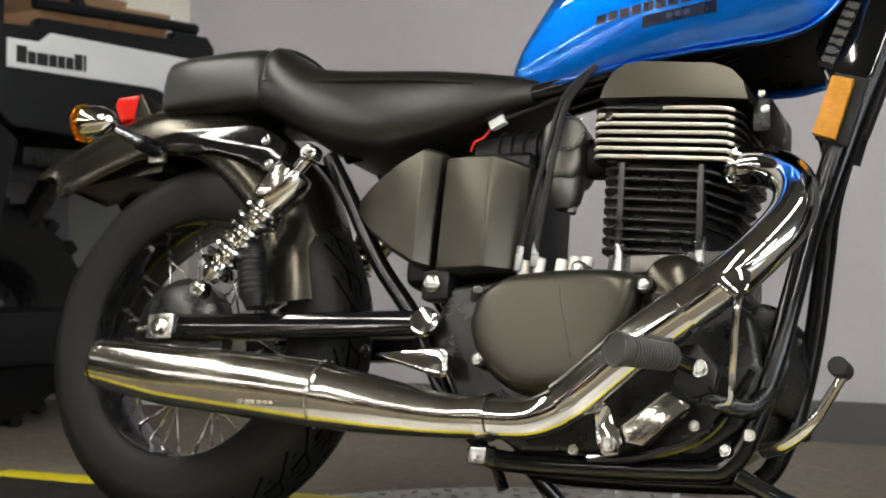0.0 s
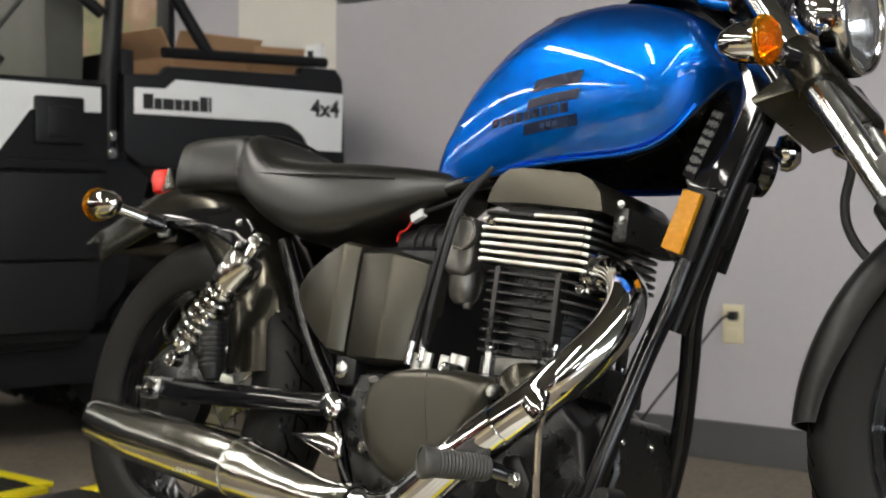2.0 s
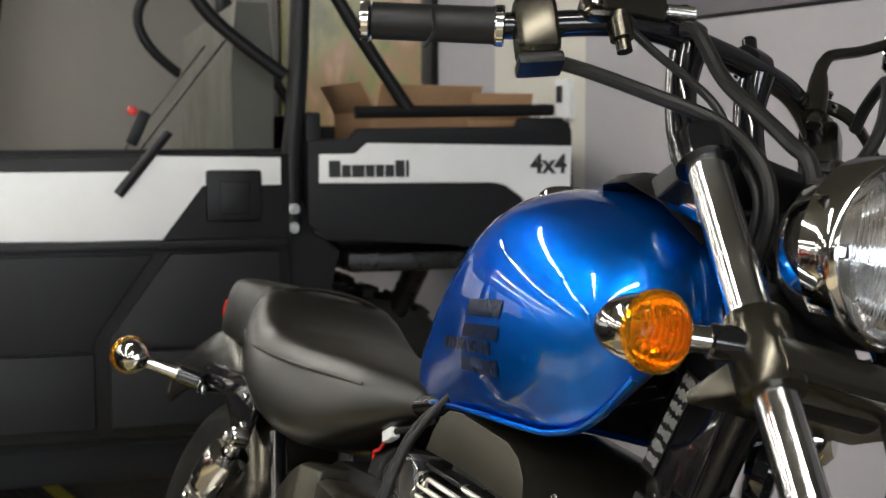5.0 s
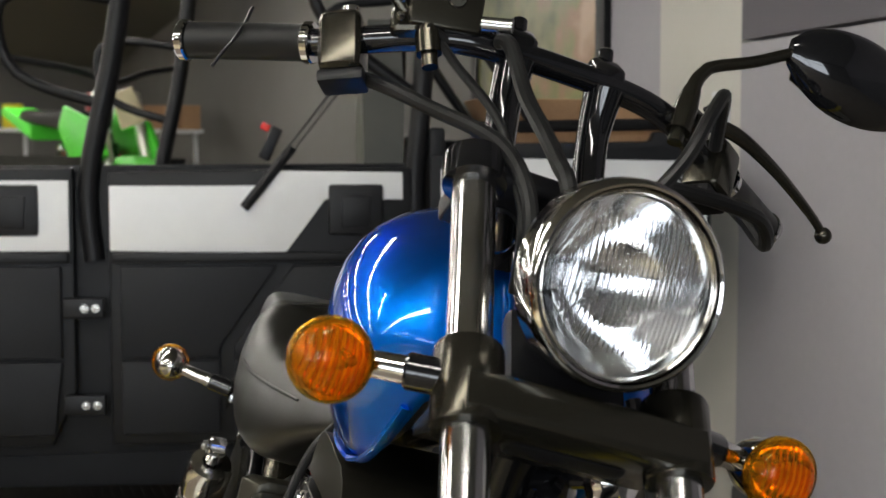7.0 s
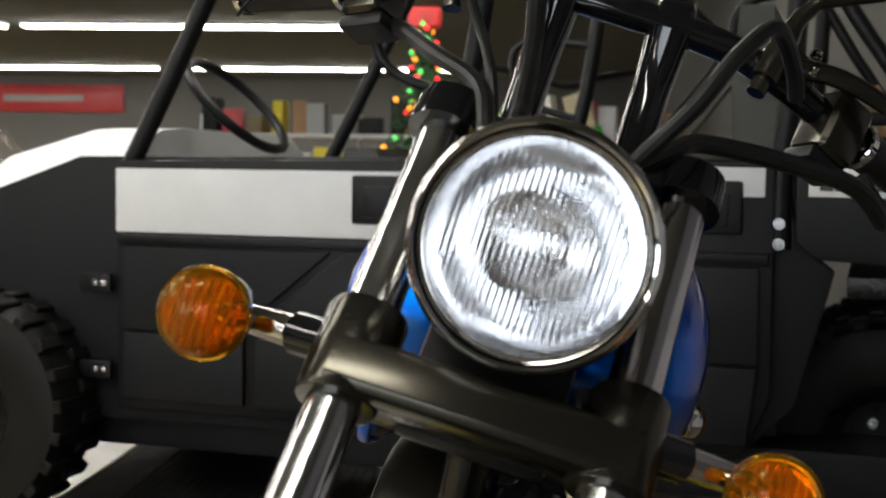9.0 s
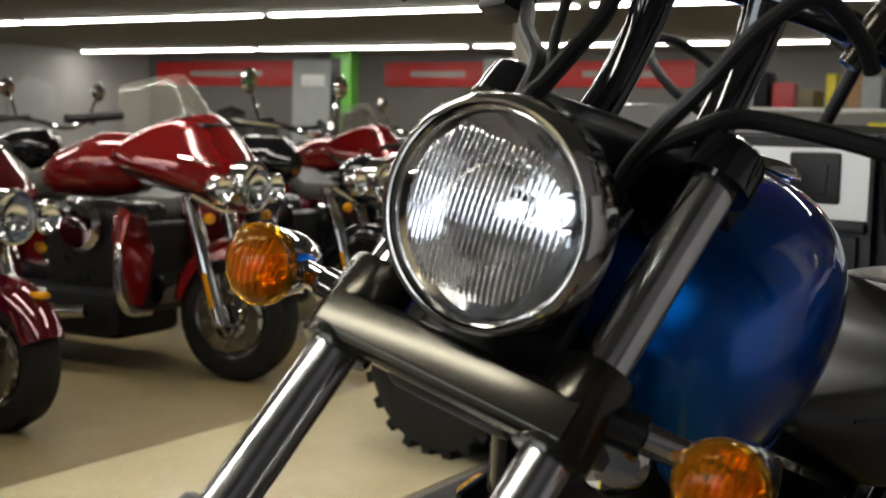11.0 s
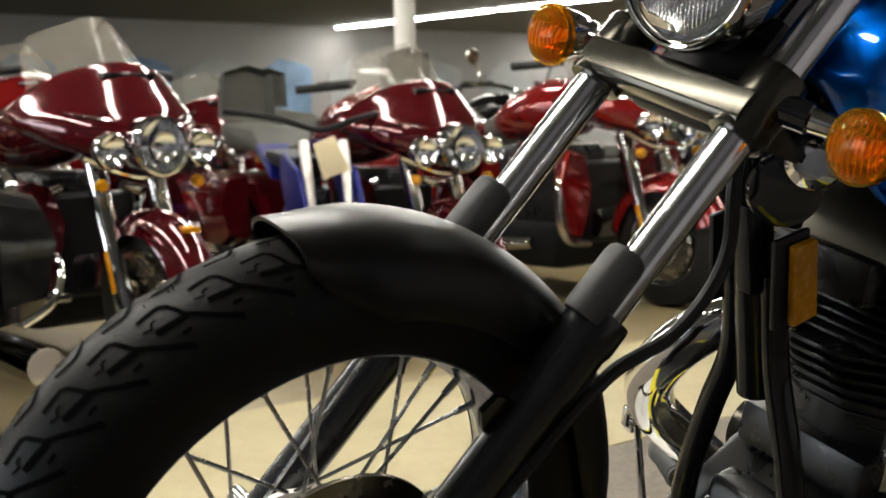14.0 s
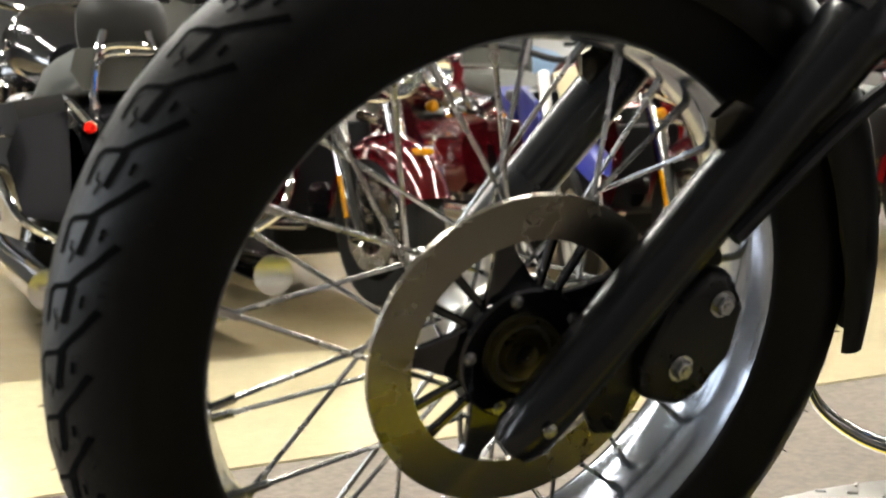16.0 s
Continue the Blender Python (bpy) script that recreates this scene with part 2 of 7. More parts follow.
def lathe(profile, n=32, bm=None, m=None, closed=False, arc=360.0):
    """A profile of (radius, height) turned round z."""
    own = bmesh.new()
    k, full = len(profile), arc >= 359.9
    turns = n if full else n + 1
    verts = []
    for j in range(turns):
        a = radians(arc) * j / n
        verts += [(r * math.cos(a), r * math.sin(a), h) for r, h in profile]
    faces = []
    for j in range(n):
        j2 = (j + 1) % turns
        for i in range(k if closed else k - 1):
            i2 = (i + 1) % k
            faces.append((j * k + i, j2 * k + i, j2 * k + i2, j * k + i2))
    add(own, verts, faces)
    bmesh.ops.remove_doubles(own, verts=own.verts, dist=1e-6)
    if m is not None:
        own.transform(m)
    return merge(bm, own)


def smooth_path(points, per=6):
    """Points along a smooth curve through the given ones."""
    p = [Vector(q) for q in points]
    if len(p) < 3 or per < 2:
        return p
    out = []
    for i in range(len(p) - 1):
        a, b, c, d = p[max(i - 1, 0)], p[i], p[i + 1], p[min(i + 2, len(p) - 1)]
        for j in range(per):
            t = j / per
            out.append(0.5 * (2 * b + (c - a) * t + (2 * a - 5 * b + 4 * c - d) * t * t + (3 * b - a - 3 * c + d) * t**3))
    return out + [p[-1]]


def sweep(points, radius, n=12, per=6, bm=None, m=None, cap=True, flat=1.0):
    """A round tube along a curve; radius: a number or one for each given point."""
    pts = smooth_path(points, per)
    if isinstance(radius, (int, float)):
        radii = [radius] * len(pts)
    else:
        rr = np.interp(np.linspace(0, len(points) - 1, len(pts)), range(len(points)), radius)
        radii = [float(r) for r in rr]
    own = bmesh.new()
    verts, faces, side = [], [], None
    for i, p in enumerate(pts):
        d = (pts[min(i + 1, len(pts) - 1)] - pts[max(i - 1, 0)]).normalized()
        if side is None:
            side = d.cross(Vector((0, 0, 1)) if abs(d.z) < 0.9 else Vector((1, 0, 0))).normalized()
        side = (side - d * side.dot(d)).normalized()
        up = d.cross(side)
        for j in range(n):
            a = 2 * math.pi * j / n
            verts.append(p + (side * math.cos(a) * flat + up * math.sin(a)) * radii[i])
    for i in range(len(pts) - 1):
        for j in range(n):
            j2 = (j + 1) % n
            faces.append((i * n + j, i * n + j2, (i + 1) * n + j2, (i + 1) * n + j))
    if cap:
        faces += [tuple(range(n - 1, -1, -1)), tuple(range((len(pts) - 1) * n, len(pts) * n))]
    add(own, verts, faces)
    if m is not None:
        own.transform(m)
    return merge(bm, own)


def loft(rings, bm=None, m=None, cap=True, closed=True):
    own = bmesh.new()
    n = len(rings[0])
    verts = [v for r in rings for v in r]
    faces = []
    for i in range(len(rings) - 1):
        for j in range(n if closed else n - 1):
            j2 = (j + 1) % n
            faces.append((i * n + j, i * n + j2, (i + 1) * n + j2, (i + 1) * n + j))
    if cap and closed:
        faces += [tuple(range(n - 1, -1, -1)), tuple(range((len(rings) - 1) * n, len(rings) * n))]
    add(own, verts, faces)
    bmesh.ops.remove_doubles(own, verts=own.verts, dist=1e-6)
    if m is not None:
        own.transform(m)
    return merge(bm, own)


def along(a, b):
    """A pose at a whose z points to b."""
    d = Vector(b) - Vector(a)
    return Matrix.Translation(a) @ d.to_track_quat("Z", "Y").to_matrix().to_4x4()


def rod(a, b, r, n=12, w=0.0, bm=None, m=None, r2=None):
    """A straight round bar from a to b with slightly rounded ends."""
    h = (Vector(b) - Vector(a)).length
    r2 = r if r2 is None else r2
    w = min(w or r * 0.15, h * 0.4)
    t = along(a, b)
    return lathe([(0, 0), (r - w, 0), (r, w), (r2, h - w), (r2 - w, h), (0, h)], n, bm, t if m is None else m @ t)


def bolt(at, way, r=0.007, h=0.008, bm=None):
    """A hexagon bolt head on a washer."""
    r *= 0.84
    t = along(at, Vector(at) + Vector(way))
    own = lathe([(0, 0), (r * 1.35, 0), (r * 1.35, h * 0.25), (0, h * 0.25)], 14, None, t)
    own = lathe([(0, h * 0.25), (r, h * 0.25), (r, h * 0.85), (r * 0.8, h), (0, h)], 6, own, t)
    return lathe([(0, h), (r * 0.45, h), (r * 0.4, h * 1.12), (0, h * 1.12)], 10, own, t)


def lettering(text, size, m, mat, parent, name="lettering", depth=0.0004, bold=0.0):
    """Words in the built-in font, as a mesh under a thing."""
    cu = bpy.data.curves.new(name, "FONT")
    cu.body, cu.size, cu.extrude, cu.offset = text, size, depth, bold
    cu.align_x, cu.align_y = "CENTER", "CENTER"
    cu.resolution_u = 3
    tmp = bpy.data.objects.new("tmp", cu)
    scene.collection.objects.link(tmp)
    me = bpy.data.meshes.new_from_object(tmp.evaluated_get(bpy.context.evaluated_depsgraph_get()))
    bpy.data.objects.remove(tmp)
    me.transform(m)
    me.materials.clear()
    me.materials.append(mat)
    ob = new(name, me)
    ob.parent = parent
    return ob


# ---- the room ----
FLOOR, CEILING, WALL_Y = -0.035, 2.62, 1.56


def setting(name, bm, mat, label, category, sharp=35.0):
    return tagged(part(name, bm, mat, None, "", sharp), label, category, "", "structure")


def floor_strip(name, corners, mat, label, z=FLOOR, thick=0.05):
    bm = bmesh.new()
    n = len(corners)
    add(bm, [(x, y, z) for x, y in corners] + [(x, y, z - thick) for x, y in corners],
        [tuple(range(n)), tuple(range(2 * n - 1, n - 1, -1))] + [(i, (i + 1) % n, n + (i + 1) % n, n + i) for i in range(n)])
    return setting(name, bm, mat, label, "floor")


floor_strip("floor", [(-22, -22), (9, -22), (9, 1.7), (-22, 1.7)], CARPET, "grey brown short pile floor covering of the showroom", FLOOR, 0.1)
floor_strip("floor_aisle", [(-21, -2.14), (3.4, -2.3), (3.4, -1.36), (-21, -1.3)], TILE, "polished cream tiled aisle between the rows", FLOOR + 0.004, 0.02)
floor_strip("floor_display", [(-21, -21.0), (8, -21.0), (8, -2.33), (3.4, -2.3), (-21, -2.14)], TAN, "tan floor covering under the touring motorcycles", FLOOR + 0.004, 0.02)

# wall beside the motorcycle: white, then grey with a darker band above
setting("wall_grey", box(((-1.065 + 1.3) / 2, WALL_Y + 0.1, 0.64), (2.365, 0.2, 1.34), 0), WALL, "smooth lilac grey painted wall", "wall")
setting("wall_band", box(((-1.065 + 8) / 2, WALL_Y + 0.1, 1.97), (9.065, 0.2, 1.3), 0), WALL_DARK, "darker grey painted band of the wall", "wall")
# unseen stretch of wall, made charcoal so the tank's left flank reflects little light
setting("wall_black", box((4.65, WALL_Y + 0.1, 0.64), (6.7, 0.2, 1.34), 0), WALL_UNSEEN, "unseen charcoal wall added to keep the tank's left side dark", "wall")
setting("wall_white", box((-1.295, WALL_Y + 0.1, 1.29), (0.46, 0.2, 2.66), 0), WALL_WHITE, "white painted piece of wall behind the utility vehicle", "wall")
# the shade that falls beside the picture, given as a grey piece of wall
setting("wall_shade", box((-2.2625, WALL_Y + 0.1, 1.29), (1.475, 0.2, 2.66), 0), WALL, "shaded piece of wall beside the picture, its shade painted grey", "wall")
setting("wall_far_side", box((-12.0, 1.66, 1.29), (18.0, 0.2, 2.66), 0), WALL_FAR_DIM, "white showroom wall, its dimness painted as dark grey", "wall")
setting("baseboard", prism([(0, FLOOR), (0.012, FLOOR), (0.009, 0.068), (0, 0.07)], -1.065, 8.0, 0.001, 1,
                           m=Matrix(((0, 1, 0, 0), (-1, 0, 0, WALL_Y - 0.001), (0, 0, 1, 0), (0, 0, 0, 1)))), BASE, "dark grey vinyl skirting along the grey wall", "skirting")
setting("wall_back", box((-6.5, -21.1, 1.29), (29.2, 0.2, 2.66), 0), WALL_BACK, "pale painted back wall behind the touring motorcycles", "wall")
setting("wall_end", box((-21.1, -9.7, 1.29), (0.2, 22.6, 2.66), 0), WALL_FAR_DIM, "pale far end wall of the showroom, painted dark grey for dimness", "wall")
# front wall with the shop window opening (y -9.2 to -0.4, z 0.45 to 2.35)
setting("wall_front", merge(merge(box((8.1, -15.1, 1.29), (0.2, 11.8, 2.66), 0), box((8.1, 0.6, 1.29), (0.2, 2.0, 2.66), 0)), merge(box((8.1, -4.8, 0.205), (0.2, 8.8, 0.49), 0), box((8.1, -4.8, 2.485), (0.2, 8.8, 0.27), 0))), WALL_FAR_DIM, "pale wall with a long shop window opening, painted dark grey for dimness", "wall")
win = thing("window_1", "long shop window with thin dark bars", "window", pose(8.1, -4.8, 1.4), "", "structure")
for y in (-4.35, -2.2, 0, 2.2, 4.35):
    part("window_bar", box((0.02, y, 0), (0.06, 0.06, 1.9), 0.004), PLASTIC, win)
part("transom", box((0.0, 0, 0.45), (0.05, 8.8, 0.05), 0.004), PLASTIC, win)
setting("ceiling", box((-6.5, -9.7, CEILING + 0.06), (29.4, 22.8, 0.12), 0), CEIL, "low grey showroom ceiling", "ceiling")


def fluorescent(x, y, length, along_y=True):
    s = thing("ceiling_light", "white fluorescent batten lamp on the ceiling", "lamp", pose(x, y, CEILING, 0, 0, 0 if along_y else 90), "ceiling battens")
    part("housing", box((0, 0, -0.02), (0.2, length, 0.04), 0.006), WHITE_PLASTIC, s)
    part("tube", box((0, 0, -0.052), (0.17, length - 0.04, 0.02), 0.008), TUBE_LIGHT, s, "glowing white tube")
    return s


for x in (-12.6, -18.6):
    for y in (-18.3, -13.4, -8.5, -3.6):
        fluorescent(x, y, 4.7)
for y in (-11.5, -6.6, -1.7):
    fluorescent(-6.2, y, 4.7)
# battens at x 5.4 and y -9.4 are unseen, added to brighten the chrome
for x, y in ((2.25, -1.2), (2.25, -3.8), (2.25, -6.6), (-1.9, -1.2), (0.2, -2.6), (-1.9, -3.8), (-1.9, -7.2), (2.0, -9.4), (-1.9, -10.6), (5.4, -4.6), (5.4, -8.4)):
    fluorescent(x, y, 2.4)

pillar = thing("pillar", "round white painted steel pillar", "pillar", pose(-3.4, -6.4, FLOOR), "", "structure")
part("shaft", lathe([(0, 0), (0.075, 0), (0.075, CEILING - FLOOR), (0, CEILING - FLOOR)], 24), WALL_WHITE, pillar)
part("collar", lathe([(0.076, 0), (0.1, 0), (0.1, 0.05), (0.076, 0.06)], 24), WALL_WHITE, pillar)

outlet = thing("wall_outlet", "ivory double socket plate on the grey wall", "socket", pose(0.358, WALL_Y, 0.334))
part("cover_plate", box((0, -0.003, 0), (0.06, 0.006, 0.105), 0.003), IVORY, outlet)
for dz in (-0.024, 0.024):
    part("socket", box((0, -0.0065, dz), (0.034, 0.004, 0.028), 0.006), IVORY, outlet)
part("plug", box((0.006, -0.02, 0.024), (0.022, 0.03, 0.024), 0.006), PLASTIC, outlet, "black plug")
cord = thing("power_cord", "thin black power cord hanging from the socket to the floor", "cable")
part("wire", sweep([(0.364, WALL_Y - 0.035, 0.358), (0.34, WALL_Y - 0.05, 0.345), (0.26, WALL_Y - 0.06, 0.24), (0.17, WALL_Y - 0.08, 0.12), (0.05, WALL_Y - 0.1, FLOOR + 0.01), (-0.1, WALL_Y - 0.2, FLOOR + 0.004)], 0.0035, 8), HOSE, cord)
thermo = thing("thermostat", "white wall thermostat with a black display", "thermostat", pose(-1.15, WALL_Y, 1.123))
part("housing", box((0, -0.01, 0), (0.07, 0.02, 0.12), 0.004), WHITE_PLASTIC, thermo)
part("display", box((-0.012, -0.021, 0.015), (0.026, 0.004, 0.05), 0.001), PLASTIC, thermo, "black display")

# rubber mat with a yellow edge under the vehicle, round tread plate under the motorcycle
mat_ob = thing("floor_mat", "black ribbed rubber mat with a yellow safety edge", "mat", pose(0, 0, FLOOR))
part("mat_body", box((-1.95, -0.55, 0.006), (2.3, 1.5, 0.012), 0.004), MAT, mat_ob)
part("edge_strip", box((-1.95, 0.225, 0.007), (2.3, 0.05, 0.014), 0.004), YELLOW, mat_ob, "yellow edge strip")
part("edge_strip", box((-0.775, -0.55, 0.007), (0.05, 1.5, 0.014), 0.004), YELLOW, mat_ob, "yellow edge strip")
rib = bmesh.new()
for i in range(46):
    box((-1.95, 0.19 - i * 0.03, 0.0135), (2.24, 0.012, 0.004), 0, bm=rib)
part("rib", rib, MAT, mat_ob)

# framed landscape picture, fir tree with lights, shelves and signs far off
PICTURE = bpy.data.materials.new("landscape print")
PICTURE.use_nodes = True
pn, pl = PICTURE.node_tree.nodes, PICTURE.node_tree.links
noise_a = pn.new("ShaderNodeTexNoise")
noise_a.inputs["Scale"].default_value = 3.2
noise_a.inputs["Detail"].default_value = 7
co = pn.new("ShaderNodeTexCoord")
pl.new(co.outputs["Object"], noise_a.inputs["Vector"])
cr = pn.new("ShaderNodeValToRGB")
cr.color_ramp.elements[0].position, cr.color_ramp.elements[0].color = 0.36, (0.05, 0.06, 0.02, 1)
cr.color_ramp.elements[1].position, cr.color_ramp.elements[1].color = 0.66, (0.42, 0.28, 0.18, 1)
e = cr.color_ramp.elements.new(0.5)
e.color = (0.2, 0.2, 0.07, 1)
e = cr.color_ramp.elements.new(0.58)
e.color = (0.3, 0.17, 0.09, 1)
pl.new(noise_a.outputs["Fac"], cr.inputs["Fac"])
pl.new(cr.outputs["Color"], pn["Principled BSDF"].inputs["Base Color"])
pn["Principled BSDF"].inputs["Roughness"].default_value = 0.35
pic = thing("landscape_picture", "large brown and green landscape print in a dark frame", "picture", pose(-2.5, WALL_Y - 0.001, 1.4))
part("print", box((0, -0.01, 0), (1.15, 0.012, 0.9), 0.001), PICTURE, pic)
for c, sz in (((0.605, -0.014, 0), (0.07, 0.028, 1.04)), ((-0.605, -0.014, 0), (0.07, 0.028, 1.04)), ((0, -0.014, 0.485), (1.14, 0.028, 0.07)), ((0, -0.014, -0.485), (1.14, 0.028, 0.07))):
    part("frame_bar", box(c, sz, 0.004), PLASTIC, pic, "dark frame")

tree = thing("christmas_tree", "artificial fir tree with coloured lights and a red bow", "tree", pose(-7.0, -0.76, FLOOR))
part("trunk", rod((0, 0, 0), (0, 0, 2.0), 0.03, 10, r2=0.008), CARD, tree)
rt = random.Random(9)
crown = bmesh.new()
bulbs = {"R": bmesh.new(), "O": bmesh.new(), "G": bmesh.new()}
for i in range(340):
    u = rt.random() ** 0.8
    z = 0.3 + 1.75 * u
    rmax = 0.52 * (1 - u) + 0.03
    a = rt.uniform(0, 6.283)
    ln = rmax * rt.uniform(0.7, 1.1)
    d = Vector((math.cos(a), math.sin(a), rt.uniform(-0.35, 0.1)))
    p0 = Vector((0, 0, z))
    for k in range(9):
        q = p0 + d * ln * (0.2 + 0.1 * k)
        t = Vector((rt.uniform(-1, 1), rt.uniform(-1, 1), rt.uniform(-0.4, 0.8))).normalized() * 0.06
        sd = d.cross(t).normalized() * 0.012
        vs = [crown.verts.new(v) for v in (q - sd, q + sd, q + t)]
        crown.faces.new(vs)
    if i % 3 == 0:
        c = p0 + d * ln
        bmesh.ops.create_icosphere(bulbs[rt.choice("RROG")], subdivisions=1, radius=0.02, matrix=Matrix.Translation(c))
part("crown", crown, LEAF, tree)
for k, mm in (("R", BULB_R), ("O", BULB_O), ("G", BULB_G)):
    part("fairy_light", bulbs[k], mm, tree, "glowing coloured lights")["kind"] = "stuff"
part("bow", box((0, 0, 2.05), (0.1, 0.24, 0.16), 0.05, 3), SIGN_RED, tree, "red bow")

shelf = thing("display_shelf", "long display shelf with assorted goods", "shelf", pose(-10.0, -0.9, FLOOR))
for z in (0.4, 0.85, 1.3):
    part("shelf_board", box((0, 0, z), (0.4, 4.6, 0.03), 0.004), WHITE_PLASTIC, shelf)
for y in (-2.28, -0.75, 0.75, 2.28):
    part("upright", box((-0.18, y, 0.75), (0.03, 0.04, 1.5), 0.004), WHITE_PLASTIC, shelf)
goods = (CARD, VINYL_GREY, SIGN_RED, WHITE_PLASTIC, PLASTIC, SIGN_GREY, TAN, DARK_PLASTIC, YELLOW)
for z in (0.415, 0.865, 1.315):
    y = -2.2
    while y < 2.1:
        w, h = rt.uniform(0.1, 0.3), rt.uniform(0.12, 0.34)
        g = thing("carton", "small packed carton on a display shelf", "box", pose(-10.0 + rt.uniform(-0.05, 0.05), -0.9 + y + w / 2, FLOOR + z, 0, 0, rt.uniform(-8, 8)), "shelf goods")
        part("carton_body", box((0, 0, h / 2), (0.26, w * 0.92, h), 0.008), rt.choice(goods), g)
        y += w + rt.uniform(0.0, 0.08)

# ---- utility vehicle: x toward its tail, y into the vehicle, z up ----
UTV = Matrix(((0.2482, -0.9687, 0, -0.983), (0.9687, 0.2482, 0, 0.695), (0, 0, 1, FLOOR), (0, 0, 0, 1)))
utv = thing("utility_vehicle", "black and white four-door utility vehicle with a cargo bed", "utility vehicle", UTV)
Z0 = -FLOOR


def up(pts):
    return [(x, z + Z0) for x, z in pts]


bed = part("cargo_bed", prism(up([(-0.07, 1.0), (-0.07, 0.79), (-0.02, 0.75), (0.3, 0.73), (0.42, 0.71), (0.63, 0.7), (0.655, 0.75), (0.645, 1.03), (0.62, 1.06), (0.5, 1.06), (0.49, 1.035), (0.06, 1.03), (0.04, 1.005)]), 0.0, 0.04, 0.008), DARK_PLASTIC, utv)
part("bed_panel", prism(up([(-0.042, 0.893), (-0.042, 0.965), (0.05, 0.966), (0.082, 0.993), (0.642, 0.985), (0.636, 0.809), (0.522, 0.81), (0.5, 0.85), (0.455, 0.882), (0.42, 0.89)]), -0.008, 0.002, 0.003), WHITE_PLASTIC, bed, "white side panel")
part("bed_floor", box((0.29, 0.68, 0.82 + Z0), (0.7, 1.3, 0.05), 0.01), DARK_PLASTIC, bed)
part("bed_side", box((0.29, 1.36, 0.9 + Z0), (0.72, 0.04, 0.32), 0.01), DARK_PLASTIC, bed)
part("bed_front", box((-0.05, 0.68, 0.92 + Z0), (0.04, 1.32, 0.3), 0.01), DARK_PLASTIC, bed)
part("tailgate", box((0.63, 0.68, 0.88 + Z0), (0.04, 1.32, 0.34), 0.01), DARK_PLASTIC, bed)
part("bed_rail", sweep([(0.06, 0.03, 1.07 + Z0), (0.3, 0.03, 1.075 + Z0), (0.6, 0.03, 1.08 + Z0)], 0.016, 10), PLASTIC, bed)
TM = Matrix(((1, 0, 0, 0), (0, 0, -1, -0.0085), (0, 1, 0, 0), (0, 0, 0, 1)))
# the maker's word as plain letter-sized shapes
for k, (w, h) in enumerate(((0.03, 0.042), (0.023, 0.031), (0.033, 0.031), (0.023, 0.031), (0.022, 0.031), (0.023, 0.031), (0.025, 0.042), (0.009, 0.042))):
    x = (-0.106, -0.073, -0.047, -0.011, 0.015, 0.04, 0.066, 0.094)[k]
    mark = box((x + w / 2, h / 2 - 0.021, 0), (w, h, 0.0008), 0.0002, 1)
    mark.transform(Matrix.Translation((0.088, 0, 0.928 + Z0)) @ TM)
    part("maker_mark", mark, TEXT_BLACK, bed)
lettering("4x4", 0.068, Matrix.Translation((0.575, 0, 0.935 + Z0)) @ TM, TEXT_BLACK, bed, bold=0.0022)

body = part("body_side", prism(up([(-2.5, 0.5), (-1.98, 0.24), (-0.2, 0.26), (-0.06, 0.4), (0.02, 0.72), (-0.06, 0.78), (-0.1, 0.98), (-2.0, 0.97), (-2.5, 0.8)]), 0.03, 0.09, 0.01), DARK_PLASTIC, utv)
